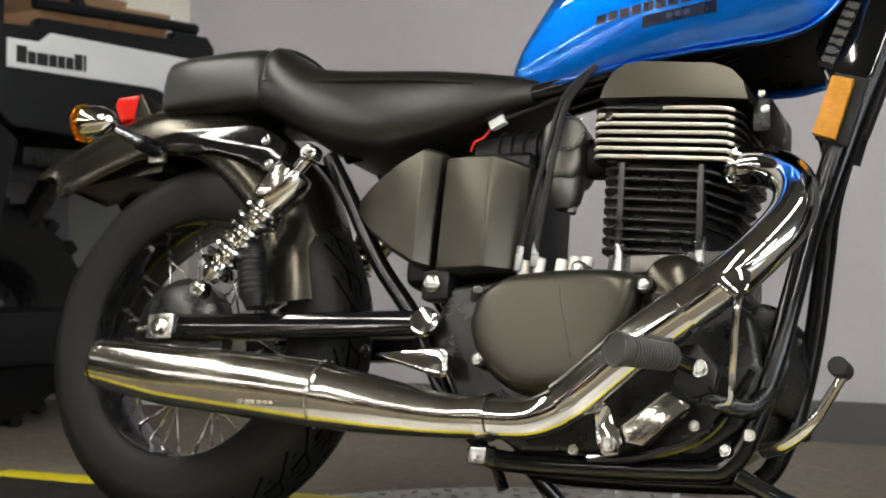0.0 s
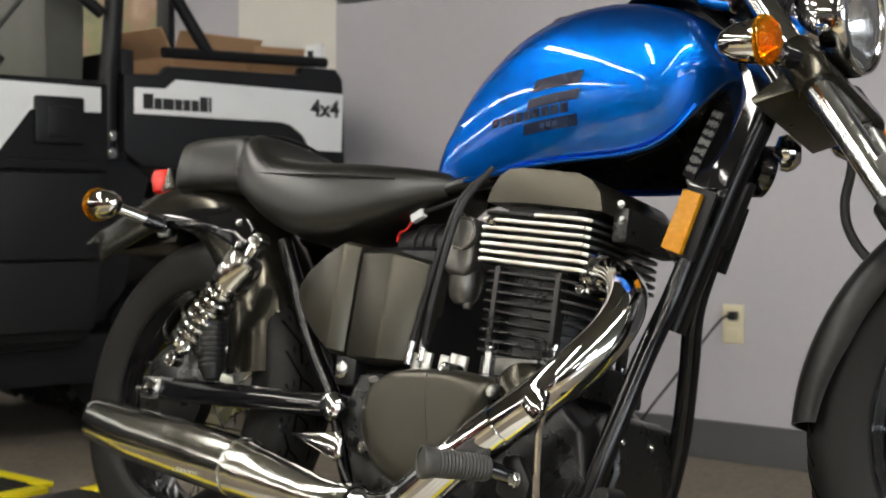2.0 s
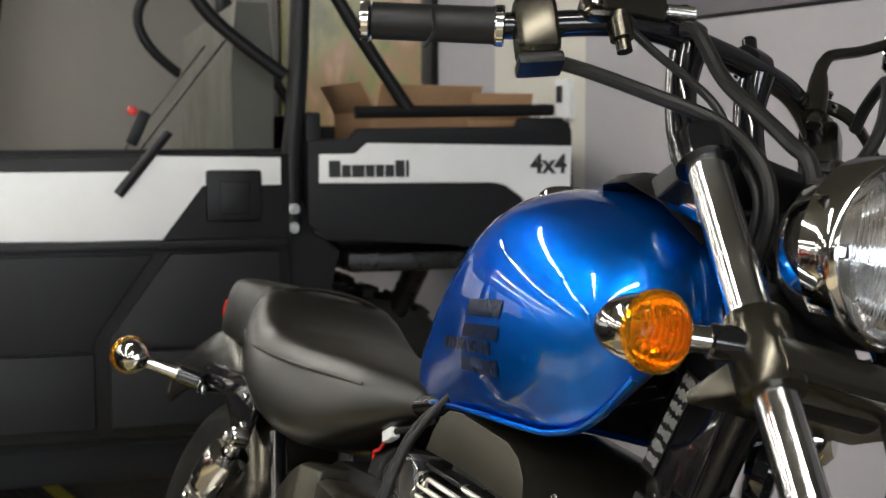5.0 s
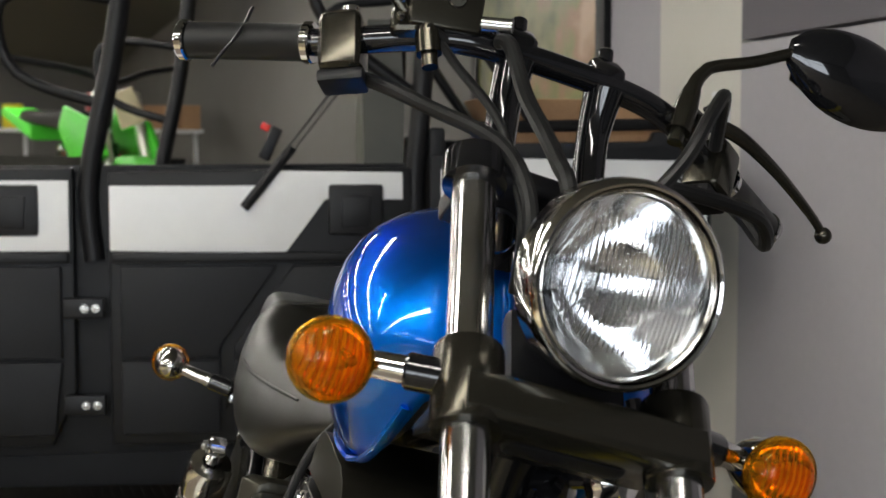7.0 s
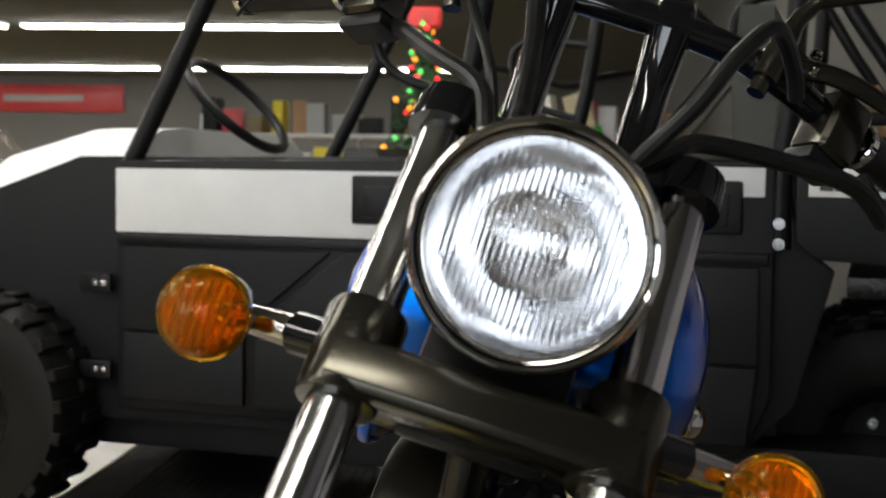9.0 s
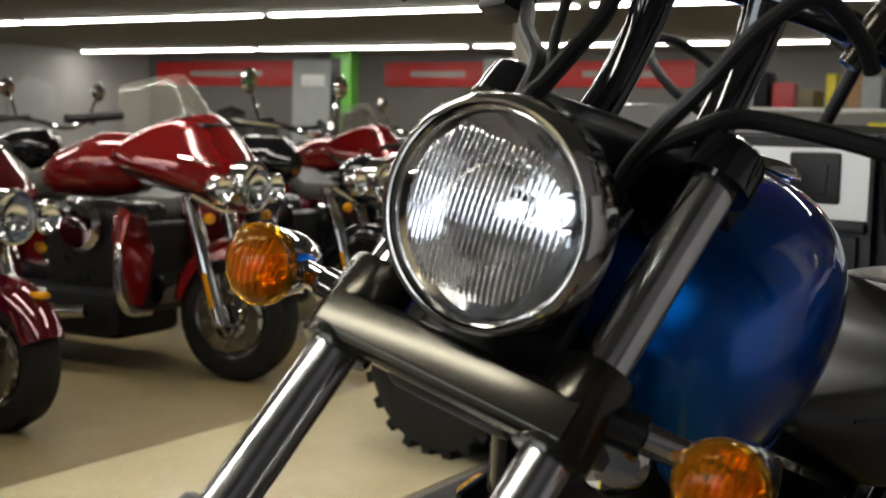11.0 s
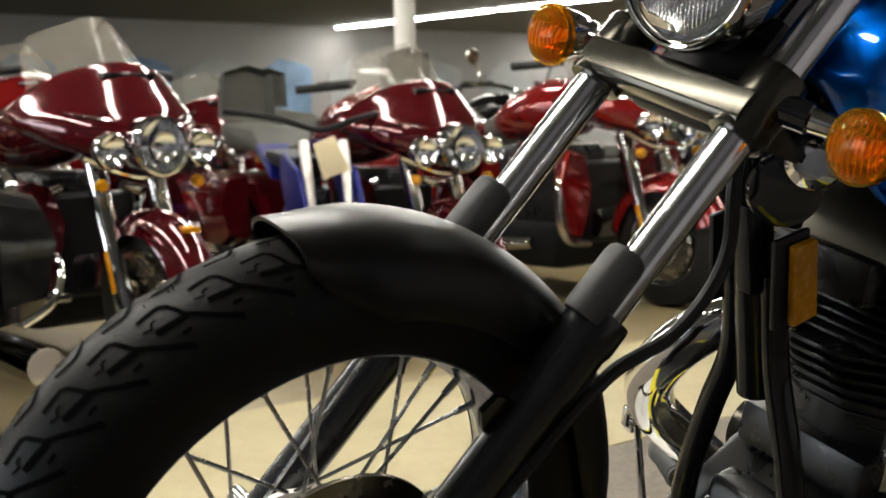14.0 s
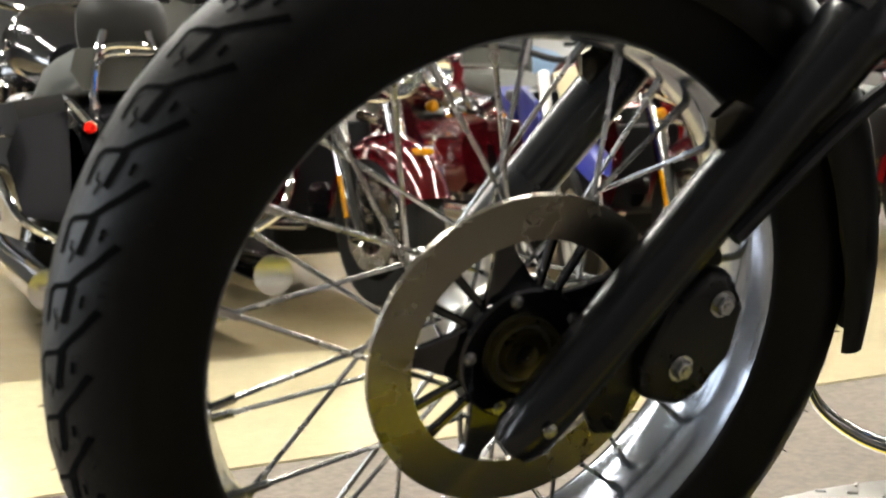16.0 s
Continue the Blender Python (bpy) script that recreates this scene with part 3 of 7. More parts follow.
for x0, x1, rear in ((-0.862, -0.115, True), (-1.86, -0.945, False)):
    door = part("door", prism(up([(x0, 0.28), (x1 - 0.06, 0.28), (x1, 0.42), (x1, 0.97), (x0, 0.96)]), 0.0, 0.03, 0.01), PLASTIC, utv, "dark door with a white upper panel")
    if rear:
        white = [(x0 + 0.004, 0.765), (-0.43, 0.757), (-0.33, 0.89), (-0.138, 0.89), (-0.138, 0.958), (-0.44, 0.962), (-0.5, 0.925), (x0 + 0.004, 0.925)]
    else:
        white = [(x0, 0.765), (x1 - 0.01, 0.765), (x1 - 0.01, 0.938), (x0, 0.938)]
    part("door_panel", prism(up(white), -0.006, 0.003, 0.003), WHITE_PLASTIC, door, "white door panel")
    hx = -0.255 if rear else -1.095
    part("handle_recess", box((hx, -0.006, 0.865 + Z0), (0.135, 0.02, 0.125), 0.016), PLASTIC, door, "black door handle recess")
    part("handle", prism(up([(hx - 0.035, 0.82), (hx + 0.035, 0.82), (hx + 0.04, 0.9), (hx - 0.035, 0.9)]), -0.02, -0.01, 0.008), PLASTIC, door, "black door handle")
    xt, xv = (-0.43, -0.575) if rear else (-1.2, -1.45)
    for pts in ([(xt + 0.02, 0.728), (x1 - 0.03, 0.728), (x1 - 0.03, 0.5), (xv + 0.018, 0.5), (xv + 0.018, 0.53)], [(xv + 0.018, 0.493), (x1 - 0.03, 0.493), (x1 - 0.05, 0.31), (xv + 0.018, 0.31)],
                [(x0 + 0.03, 0.728), (xt - 0.02, 0.728), (xv - 0.018, 0.525), (xv - 0.018, 0.5), (x0 + 0.03, 0.5)], [(x0 + 0.03, 0.493), (xv - 0.018, 0.493), (xv - 0.018, 0.31), (x0 + 0.03, 0.31)]):
        part("lower_panel", prism(up(pts), -0.016, 0.002, 0.006), DARK_PLASTIC, door)
    part("door_strip", box(((x0 + x1) / 2, -0.008, 0.748 + Z0), (x1 - x0 - 0.02, 0.028, 0.026), 0.008), PLASTIC, door, "black rubbing strip")
    for z in (0.625, 0.385):
        hinge = part("hinge", box((x0 - 0.06, -0.01, z + Z0), (0.1, 0.02, 0.05), 0.006), PLASTIC, door)
        for dx in (0.015, -0.012):
            part("bolt", bolt((x0 + dx - 0.045, -0.02, z + Z0), (0, -1, 0), 0.009, 0.006), STEEL, hinge)
# dark hood and front wheel house with a white nose panel
part("hood", loft([[(x, y, z + Z0) for y, z in ((0.1, zb), (0.14, zt - 0.07), (0.26, zt - 0.01), (0.4, zt), (1.0, zt), (1.14, zt - 0.01), (1.26, zt - 0.07), (1.3, zb))] for x, zb, zt in ((-1.88, 0.7, 1.06), (-2.1, 0.7, 1.06), (-2.4, 0.7, 0.98), (-2.58, 0.7, 0.86))]), WHITE_PLASTIC, utv, "white hood", 60)
part("frame_rail", box((-1.1, 0.7, 0.22 + Z0), (3.0, 1.2, 0.14), 0.02), DARK_PLASTIC, utv)
part("floor_pan", box((-1.2, 0.7, 0.35 + Z0), (2.2, 1.3, 0.05), 0.01), DARK_PLASTIC, utv)
part("far_side", box((-1.0, 1.36, 0.62 + Z0), (1.9, 0.04, 0.66), 0.01), DARK_PLASTIC, utv)


def roll_tube(pts, r=0.026, name="roll_bar"):
    return part(name, sweep([(x, y, z + Z0) for x, y, z in pts], r, 12, 5), PLASTIC, utv)


for y in (0.03, 1.35):
    pillar_b = roll_tube([(-0.105, y, 0.77), (-0.105, y, 0.95), (-0.085, y, 1.2), (-0.06, y + 0.01, 1.8)])
    if y < 1:
        for z in (0.83, 0.783):
            part("bolt", bolt((-0.105, -0.0, z + Z0), (0, -1, 0), 0.012, 0.01), STEEL, pillar_b)
    roll_tube([(-0.9, y, 0.74), (-0.91, y, 0.95), (-0.84, y, 1.3), (-0.78, y + 0.01, 1.8)])
    roll_tube([(-1.86, y, 0.9), (-1.7, y, 1.2), (-1.4, y + 0.01, 1.8)])
    roll_tube([(-1.4, y + 0.01, 1.8), (-0.78, y + 0.01, 1.82), (-0.06, y + 0.01, 1.8)])
    roll_tube([(0.2, y, 1.08), (0.05, y, 1.3), (-0.07, y, 1.5)], 0.018, "brace")
    roll_tube([(-0.12, y, 1.16), (-0.3, y, 1.3), (-0.36, y, 1.42), (-0.3, y, 1.52), (-0.1, y, 1.55)], 0.017, "grab_bar")
    roll_tube([(-0.86, y, 1.12), (-1.08, y, 1.2), (-1.12, y, 1.36), (-1.02, y, 1.4), (-0.84, y, 1.38)], 0.014, "grab_bar")
roll_tube([(-0.06, 0.04, 1.8), (-0.06, 0.7, 1.82), (-0.06, 1.34, 1.8)])
roll_tube([(-0.78, 0.04, 1.8), (-0.78, 0.7, 1.82), (-0.78, 1.34, 1.8)])
for x in (-0.2, -1.22):
    seat = part("seat_back", loft([[(x + 0.02 + dx * s, y, z + Z0) for dx, y, z in ((-0.05, 0.14, 0.95 + k), (0.05, 0.14, 0.95 + k), (0.05, 1.26, 0.95 + k), (-0.05, 1.26, 0.95 + k))] for k, s in ((0, 1), (0.22 if x > -1 else 0.02, 1.1), (0.4 if x > -1 else 0.05, 0.8))]), VINYL_GREY, utv, "grey vinyl seat back")
    bevel = part("seat_cushion", box((x - 0.28, 0.7, 0.86 + Z0), (0.5, 1.12, 0.14), 0.04), VINYL_GREY, utv, "grey vinyl seat cushion")
    for y in (0.17, 0.7) if x > -1 else ():
        part("seat_belt", box((x - 0.15, y, 1.12 + Z0), (0.004, 0.045, 0.42), 0.001, m=pose(0, 0, 0, 0, 38, 0)), PLASTIC, utv)
part("belt_buckle", box((-0.47, 0.12, 1.03 + Z0), (0.03, 0.03, 0.09), 0.006, m=pose(0, 0, 0, 0, 25, 0)), PLASTIC, utv)
part("belt_button", box((-0.483, 0.12, 1.073 + Z0), (0.024, 0.022, 0.02), 0.004, m=pose(0, 0, 0, 0, 25, 0)), RED_LENS, utv, "red belt button")
part("door_arm", sweep([(-0.53, -0.01, 0.87 + Z0), (-0.41, -0.01, 1.02 + Z0)], 0.013, 10), PLASTIC, utv)
part("steering_wheel", lathe([(0.18 + 0.016 * math.cos(a), 0.015 * math.sin(a)) for a in [math.pi * 2 * i / 8 for i in range(8)]], 24, m=pose(-1.68, 0.35, 1.16, 0, 45, 0), closed=True), PLASTIC, utv)


def off_road_wheel(x, y, side):
    t = pose(x, y, 0.31, 90 * side, 0, 0)
    w = part("wheel", lathe([(0.15, -0.1), (0.22, -0.12), (0.29, -0.1), (0.305, -0.07), (0.305, 0.07), (0.29, 0.1), (0.22, 0.12), (0.15, 0.1)], 40, closed=True, m=t), RUBBER, utv, "knobby off-road tyre")
    lug = bmesh.new()
    for i in range(22):
        for s in (-1, 1):
            m2 = Matrix.Rotation(radians(360 / 22 * (i + 0.25 * s)), 4, "Z") @ Matrix.Translation((0.302, 0, s * 0.055))
            own = box((0, 0, 0), (0.03, 0.036, 0.1), 0.004, 1)
            own.transform(m2)
            merge(lug, own)
    part("tread_lug", lug, RUBBER, w, m=t)
    part("rim", lathe([(0, -0.02), (0.06, -0.03), (0.075, -0.06), (0.13, -0.07), (0.152, -0.1), (0.152, 0.1), (0.13, 0.09), (0.1, 0.05), (0.05, 0.04), (0, 0.04)], 32, m=t), FIN, w, "black wheel rim")
    for i in range(4):
        a = radians(90 * i + 30)
        c = t @ Vector((0.05 * math.cos(a), 0.05 * math.sin(a), 0.045))
        part("wheel_nut", bolt(c, t.to_3x3() @ Vector((0, 0, 1)), 0.011, 0.014), STEEL, w)


off_road_wheel(0.14, 0.4, 1)
off_road_wheel(-2.25, -0.05, 1)
off_road_wheel(0.14, 1.0, -1)
off_road_wheel(-2.25, 1.42, -1)
part("rear_axle", sweep([(0.14, 0.45, 0.31), (0.14, 0.95, 0.31)], 0.04, 10), FIN, utv)
part("bed_frame", box((0.32, 0.4, 0.685 + Z0), (0.55, 0.7, 0.05), 0.01), FIN, utv)
part("shock_absorber", rod((0.3, 0.25, 0.67 + Z0), (0.2, 0.4, 0.36 + Z0), 0.035, 14), FIN, utv)
part("tow_hook", box((0.5, 0.2, 0.64 + Z0), (0.06, 0.1, 0.07), 0.01), FIN, utv)
part("front_axle", sweep([(-2.25, 0.1, 0.31), (-2.25, 1.3, 0.31)], 0.04, 10), FIN, utv)
for k, (x, y, w, d, h, rz) in enumerate(((0.27, 0.3, 0.3, 0.3, 0.24, 8), (0.51, 0.28, 0.17, 0.26, 0.22, -6))):
    carton = thing("cardboard_box", "opened brown cardboard box in the cargo bed", "box", UTV @ pose(x, y, 0.845 + Z0, 0, 0, rz), "cartons")
    part("carton_body", box((0, 0, h / 2), (w, d, h), 0.003), CARD, carton)
    part("flap", box((-w / 2 - 0.02, 0, h + 0.03), (0.004, d, 0.09), 0.001, m=pose(0, 0, 0, 0, -30, 0)), CARD, carton)
    part("flap", box((0, -d / 2 - 0.015, h + 0.025), (w, 0.004, 0.08), 0.001, m=pose(0, 0, 0, 25, 0, 0)), CARD, carton)
    part("label", box((0.02, -d / 2 - 0.001, h * 0.3), (0.08, 0.002, 0.05), 0), WHITE_PLASTIC, carton, "white label")

# ---- the blue motorcycle: x forward, y to its left, z up; it leans on its stand ----
BIKE = Matrix.Translation((0.0169, -0.0834, -0.006)) @ Matrix.Rotation(radians(-5.7), 4, "Z") @ Matrix.Rotation(radians(-14), 4, "X") @ Matrix.Rotation(radians(-2.3), 4, "Y")
bike = thing("motorcycle", "metallic blue cruiser motorcycle, black engine, chrome exhaust", "motorcycle", BIKE)
RAKE, STEER = radians(35.8), radians(4.6)
FORK = (Matrix.Translation((1.201 - 0.045 * math.cos(RAKE), 0, 0.755 - 0.045 * math.sin(RAKE)))
        @ Matrix(((math.cos(RAKE), 0, -math.sin(RAKE), 0), (0, 1, 0, 0), (math.sin(RAKE), 0, math.cos(RAKE), 0), (0, 0, 0, 1))) @ Matrix.Rotation(STEER, 4, "Z"))
TURN = Matrix.Rotation(STEER, 4, FORK.to_3x3() @ Vector((0, 0, 1)))


def steered(u, v, w):
    """Upright axes that turn with the fork, at a place given in the fork's frame."""
    return Matrix.Translation(FORK @ Vector((u, v, w))) @ TURN


TURN_AT = Matrix.Translation(FORK.translation) @ TURN @ Matrix.Translation(-FORK.translation)
AXIS_Y = Matrix.Rotation(radians(-90), 4, "X")


def wheel(name, centre, r, half, rim_r, spokes, rim_mat, rubber=RUBBER):
    """A wire-spoked wheel turned round y at the pose centre."""
    t = centre @ AXIS_Y
    k = half / 0.055
    side = [(rim_r - 0.003, 0.043), (rim_r + 0.001, 0.0465), (rim_r + 0.02, 0.051), (r - 0.05, 0.0545), (r - 0.04, 0.054), (r - 0.026, 0.0475), (r - 0.017, 0.04), (r - 0.011, 0.0325), (r - 0.0055, 0.0235), (r - 0.0018, 0.013)]
    w = part(name, lathe([(q, -b * k) for q, b in side] + [(r, 0)] + [(q, b * k) for q, b in reversed(side)], 96, closed=True, m=t), rubber, bike, "black rubber tyre", 60)
    part("bead_line", lathe([(rim_r + 0.012, -0.0475 * k), (rim_r + 0.016, -0.0495 * k), (rim_r + 0.019, -0.0505 * k), (rim_r + 0.016, -0.047 * k)], 72, closed=True, m=t), rubber, w)
    rim = [(rim_r + 0.003, 0.036), (rim_r + 0.004, 0.039), (rim_r + 0.001, 0.0415), (rim_r - 0.003, 0.0405), (rim_r - 0.004, 0.034), (rim_r - 0.008, 0.026), (rim_r - 0.012, 0.014)]
    inner = [(q + 0.004, b) for q, b in rim[3:]]
    part("rim", lathe([(q, -b * k) for q, b in rim] + [(q, b * k) for q, b in reversed(rim)] + [(q, b * k) for q, b in inner] + [(q, -b * k) for q, b in reversed(inner)], 72, closed=True, m=t), rim_mat, w, "spoked metal rim")
    hub = part("hub", lathe([(0, -0.05), (0.022, -0.05), (0.026, -0.04), (0.05, -0.038), (0.05, -0.032), (0.028, -0.026), (0.026, 0), (0.028, 0.026), (0.05, 0.032), (0.05, 0.038), (0.026, 0.04), (0.022, 0.05), (0, 0.05)], 32, m=t), ALLOY, w, "polished alloy hub")
    meshes = {}
    for i in range(spokes):
        side = 1 if i % 2 else -1
        cross = 1 if (i // 2) % 2 else -1
        key = (side, cross)
        if key not in meshes:
            a = radians(cross * 52)
            p0 = Vector((0.046 * math.cos(a), 0.046 * math.sin(a), side * 0.035))
            p1 = Vector((rim_r - 0.011, 0, side * 0.008))
            bm = rod(p0, p1, 0.0019, 7)
            d = (p1 - p0).normalized()
            rod(p1 - d * 0.019, p1 + d * 0.002, 0.0033, 6, bm=bm)
            ob = part("spoke", bm, STEEL, w, "thin zinc spoke")
            meshes[key] = ob.data
        else:
            ob = new("spoke", meshes[key])
            ob.parent = w
        ob.matrix_basis = t @ Matrix.Rotation(2 * math.pi * (i + 0.25 * side) / spokes, 4, "Z")
    return w


# front wheel with treaded tyre
FR, FRIM = 0.298, 0.213
front_axle = steered(0.057, 0, -0.5)
fw = wheel("front_wheel", front_axle, FR, 0.055, FRIM, 36, RIM, FRONT_RUBBER)


def on_tread(a, y, r, half, lift=0.0006):
    """A place on a tyre's crown: angle round the wheel, distance from the middle."""
    k = half / 0.055
    ys = [0, 0.013 * k, 0.0235 * k, 0.0325 * k, 0.04 * k, 0.0475 * k, 0.054 * k]
    rs = [r, r - 0.0018, r - 0.0055, r - 0.011, r - 0.017, r - 0.026, r - 0.04]
    rr = float(np.interp(abs(y), ys, rs)) + lift
    return Vector((rr * math.cos(a), rr * math.sin(a), y))


def groove(bm, pts, width, r, half, lift=0.0008):
    """A narrow strip along a broken line on the tread; pts: (metres round, metres across)."""
    fine = []
    for (a0, b0), (a1, b1) in zip(pts, pts[1:]):
        n = max(2, int(math.hypot(a1 - a0, b1 - b0) / 0.006))
        fine += [(a0 + (a1 - a0) * i / n, b0 + (b1 - b0) * i / n) for i in range(n)]
    fine.append(pts[-1])
    left, right = [], []
    for i, (a, b) in enumerate(fine):
        a0, b0 = fine[max(i - 1, 0)]
        a1, b1 = fine[min(i + 1, len(fine) - 1)]
        ln = math.hypot(a1 - a0, b1 - b0) or 1
        na, nb = -(b1 - b0) / ln * width / 2, (a1 - a0) / ln * width / 2
        left.append(bm.verts.new(on_tread((a + na) / r, b + nb, r, half, lift)))
        right.append(bm.verts.new(on_tread((a - na) / r, b - nb, r, half, lift)))
    for i in range(len(fine) - 1):
        bm.faces.new((left[i], left[i + 1], right[i + 1], right[i]))


def tread(r, half, pitch, parent, t):
    n = int(2 * math.pi * r / pitch)
    pitch = 2 * math.pi * r / n
    k, g = half / 0.055, pitch / 0.0425
    bm = bmesh.new()
    for i in range(n):
        for s in (-1, 1):
            o = i * pitch + (pitch / 2 if s < 0 else 0)
            q = lambda pts: [(o + a * g, s * b * k) for a, b in pts]  # noqa: E731
            groove(bm, q([(0.0187, 0.0088), (0.0, 0.0073), (-0.0043, 0.0108), (-0.0117, 0.0246), (-0.0314, 0.0365), (-0.047, 0.043)]), 0.0036, r, half)
            groove(bm, q([(0.0125, 0.025), (-0.0087, 0.0262), (-0.0122, 0.026)]), 0.0042, r, half, 0.001)
            groove(bm, q([(0.0197, 0.019), (0.0127, 0.0204), (0.0114, 0.0164), (0.0072, 0.0158)]), 0.0018, r, half)
            groove(bm, q([(-0.0015, 0.0342), (-0.0094, 0.034)]), 0.0022, r, half)
    # nothing is cut into the tyre: the grooves' shade is flat black strips
    return part("tread_pattern", bm, GROOVE_SHADE, parent, "chevron grooves of the tread, their shade laid on as dark strips", m=t)


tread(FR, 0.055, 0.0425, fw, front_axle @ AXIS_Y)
# rubber whiskers left from the mould
hair = bmesh.new()
rnd = random.Random(4)
for i in range(150):
    a, y = rnd.uniform(0, 6.283), rnd.choice((-1, 1)) * rnd.choice((0.0, 0.036, 0.043, 0.05))
    p = on_tread(a, y, FR, 0.055, 0)
    d = Vector((math.cos(a), math.sin(a), y * 6)).normalized()
    rod(p, p + d * rnd.uniform(0.003, 0.006), 0.0004, 4, bm=hair)
part("whisker", hair, RUBBER, fw, m=front_axle @ AXIS_Y)["kind"] = "stuff"

# brake disc on the left
bt = front_axle @ AXIS_Y @ Matrix.Translation((0, 0, 0.046))
RD = 0.1105
disc = part("brake_disc", lathe([(RD - 0.03, 0), (RD - 0.0005, 0), (RD, 0.0005), (RD, 0.0045), (RD - 0.0005, 0.005), (RD - 0.03, 0.005)], 96, closed=True, m=bt), DISC, fw, "brushed steel brake disc")
carrier = part("disc_carrier", lathe([(0.026, -0.003), (0.046, -0.003), (0.047, -0.001), (0.047, 0.005), (0.045, 0.0065), (0.03, 0.0065), (0.026, 0.004)], 48, closed=True, m=bt), GLOSS, disc, "black disc carrier")


def carrier_arm(turn, half0, half1, name):
    """One arm between the hub ring and the disc."""
    r1 = RD - 0.024
    own = prism([(0.04, -half0), (0.052, -half0 * 0.72), (r1 - 0.012, -half1), (r1, -half1 * 1.25), (r1, half1 * 1.25), (r1 - 0.012, half1), (0.052, half0 * 0.72), (0.04, half0)], -0.001, 0.0055, 0.0012, 1,
                m=Matrix.Rotation(radians(-90), 4, "X"))
    own.transform(Matrix.Rotation(turn, 4, "Z"))
    return part(name, own, GLOSS, disc, m=bt)


for i in range(5):
    a = radians(72 * i)
    carrier_arm(a, 0.021, 0.0075, "carrier_arm")
    carrier_arm(a + radians(27), 0.0038, 0.003, "carrier_arm")
    carrier_arm(a - radians(27), 0.0038, 0.003, "carrier_arm")
    part("bolt", bolt(bt @ Vector((0.0405 * math.cos(a), 0.0405 * math.sin(a), 0.006)), bt.to_3x3() @ Vector((0, 0, 1)), 0.0044, 0.003), STEEL, disc)
part("axle", rod(front_axle @ Vector((0, -0.12, 0)), front_axle @ Vector((0, 0.052, 0)), 0.0085, 16), STEEL, fw)
part("bearing_cap", lathe([(0.0085, 0.012), (0.016, 0.012), (0.018, 0.006), (0.021, 0.006), (0.023, 0.012), (0.026, 0.012), (0.027, 0.0), (0.0085, 0.0)], 32, closed=True, m=front_axle @ AXIS_Y @ Matrix.Translation((0, 0, 0.044))), BRASS, fw, "yellowish steel bearing cap")

# fork
fork = thing("fork_hold", "", "")
bpy.data.objects.remove(fork)
for s in (-1, 1):
    v = 0.087 * s
    leg = part("fork_tube", rod((0.045, v, -0.2), (0.045, v, 0.245), 0.0178, 28), TUBE, bike, "polished chrome fork tube", m=FORK)
    part("fork_cap", lathe([(0, 0.254), (0.012, 0.254), (0.02, 0.252), (0.0255, 0.247), (0.0265, 0.24), (0.0265, 0.219), (0.0178, 0.218)], 32, m=FORK @ Matrix.Translation((0.045, v, 0))), GLOSS, leg, "black fork cap")
    slider = part("fork_slider", lathe([(0.0179, -0.185), (0.0255, -0.186), (0.0265, -0.19), (0.0265, -0.212), (0.0245, -0.218), (0.024, -0.255), (0.0215, -0.27), (0.0208, -0.47), (0.0205, -0.5), (0.019, -0.54), (0.0135, -0.552), (0, -0.555)], 28, m=FORK @ Matrix.Translation((0.045, v, 0))), SLIDER, bike, "black lower fork leg")
    part("fork_shield", lathe([(0, -0.2), (0.0185, -0.2), (0.0192, -0.195), (0.0188, -0.145), (0.0172, -0.138), (0.013, -0.1345), (0, -0.1335)], 26, m=FORK @ Matrix.Translation((0.0625, v, 0))), PEG, slider, "grey black plastic fork shield")
    part("bolt", bolt(FORK @ Vector((0.049, v + 0.022 * s, -0.525)), FORK.to_3x3() @ Vector((0, s, 0)), 0.0042, 0.003), STEEL, slider)
    part("fender_bracket", prism([(0.062, -0.285), (0.082, -0.292), (0.086, -0.31), (0.074, -0.32), (0.062, -0.322)], v - 0.004 - 0.006 * s, v + 0.004 - 0.006 * s, 0.002, m=None), SATIN, slider, m=FORK)
# lower yoke
yoke = part("lower_yoke", prism([(-0.03, 0.026), (0.035, 0.003), (0.062, -0.002), (0.0685, 0.0), (0.0722, 0.005), (0.0726, 0.018), (0.0722, 0.031), (0.0685, 0.0362), (0.062, 0.038), (-0.03, 0.036)], -0.098, 0.098, 0.001, 2), YOKE, bike, "satin black fork yoke", m=FORK)
for s in (-1, 1):
    part("yoke_clamp", lathe([(0.0178, -0.004), (0.0255, -0.003), (0.027, 0.0), (0.027, 0.06), (0.0255, 0.064), (0.0178, 0.065)], 28, m=FORK @ Matrix.Translation((0.045, 0.087 * s, 0))), SATIN, yoke)
top = part("upper_yoke", prism([(-0.012, 0.219), (0.056, 0.219), (0.062, 0.224), (0.062, 0.236), (0.055, 0.242), (-0.012, 0.242)], -0.095, 0.095, 0.007, 3), PLASTIC, bike, "black upper yoke", m=FORK)
part("steering_stem", rod((0, 0, 0.02), (0, 0, 0.22), 0.022, 20), GLOSS, bike, m=FORK)
part("neck_cover", box((0.028, 0, 0.06), (0.02, 0.1, 0.12), 0.008), PLASTIC, bike, m=FORK)

# headlight
HL = steered(0.132, 0, 0.095) @ Matrix.Rotation(radians(90), 4, "Y")
lamp = part("headlight", lathe([(0.0, -0.1), (0.03, -0.098), (0.052, -0.085), (0.068, -0.058), (0.0745, -0.03), (0.0755, -0.02)], 56, m=HL), CHROME, bike, "round chrome headlight")
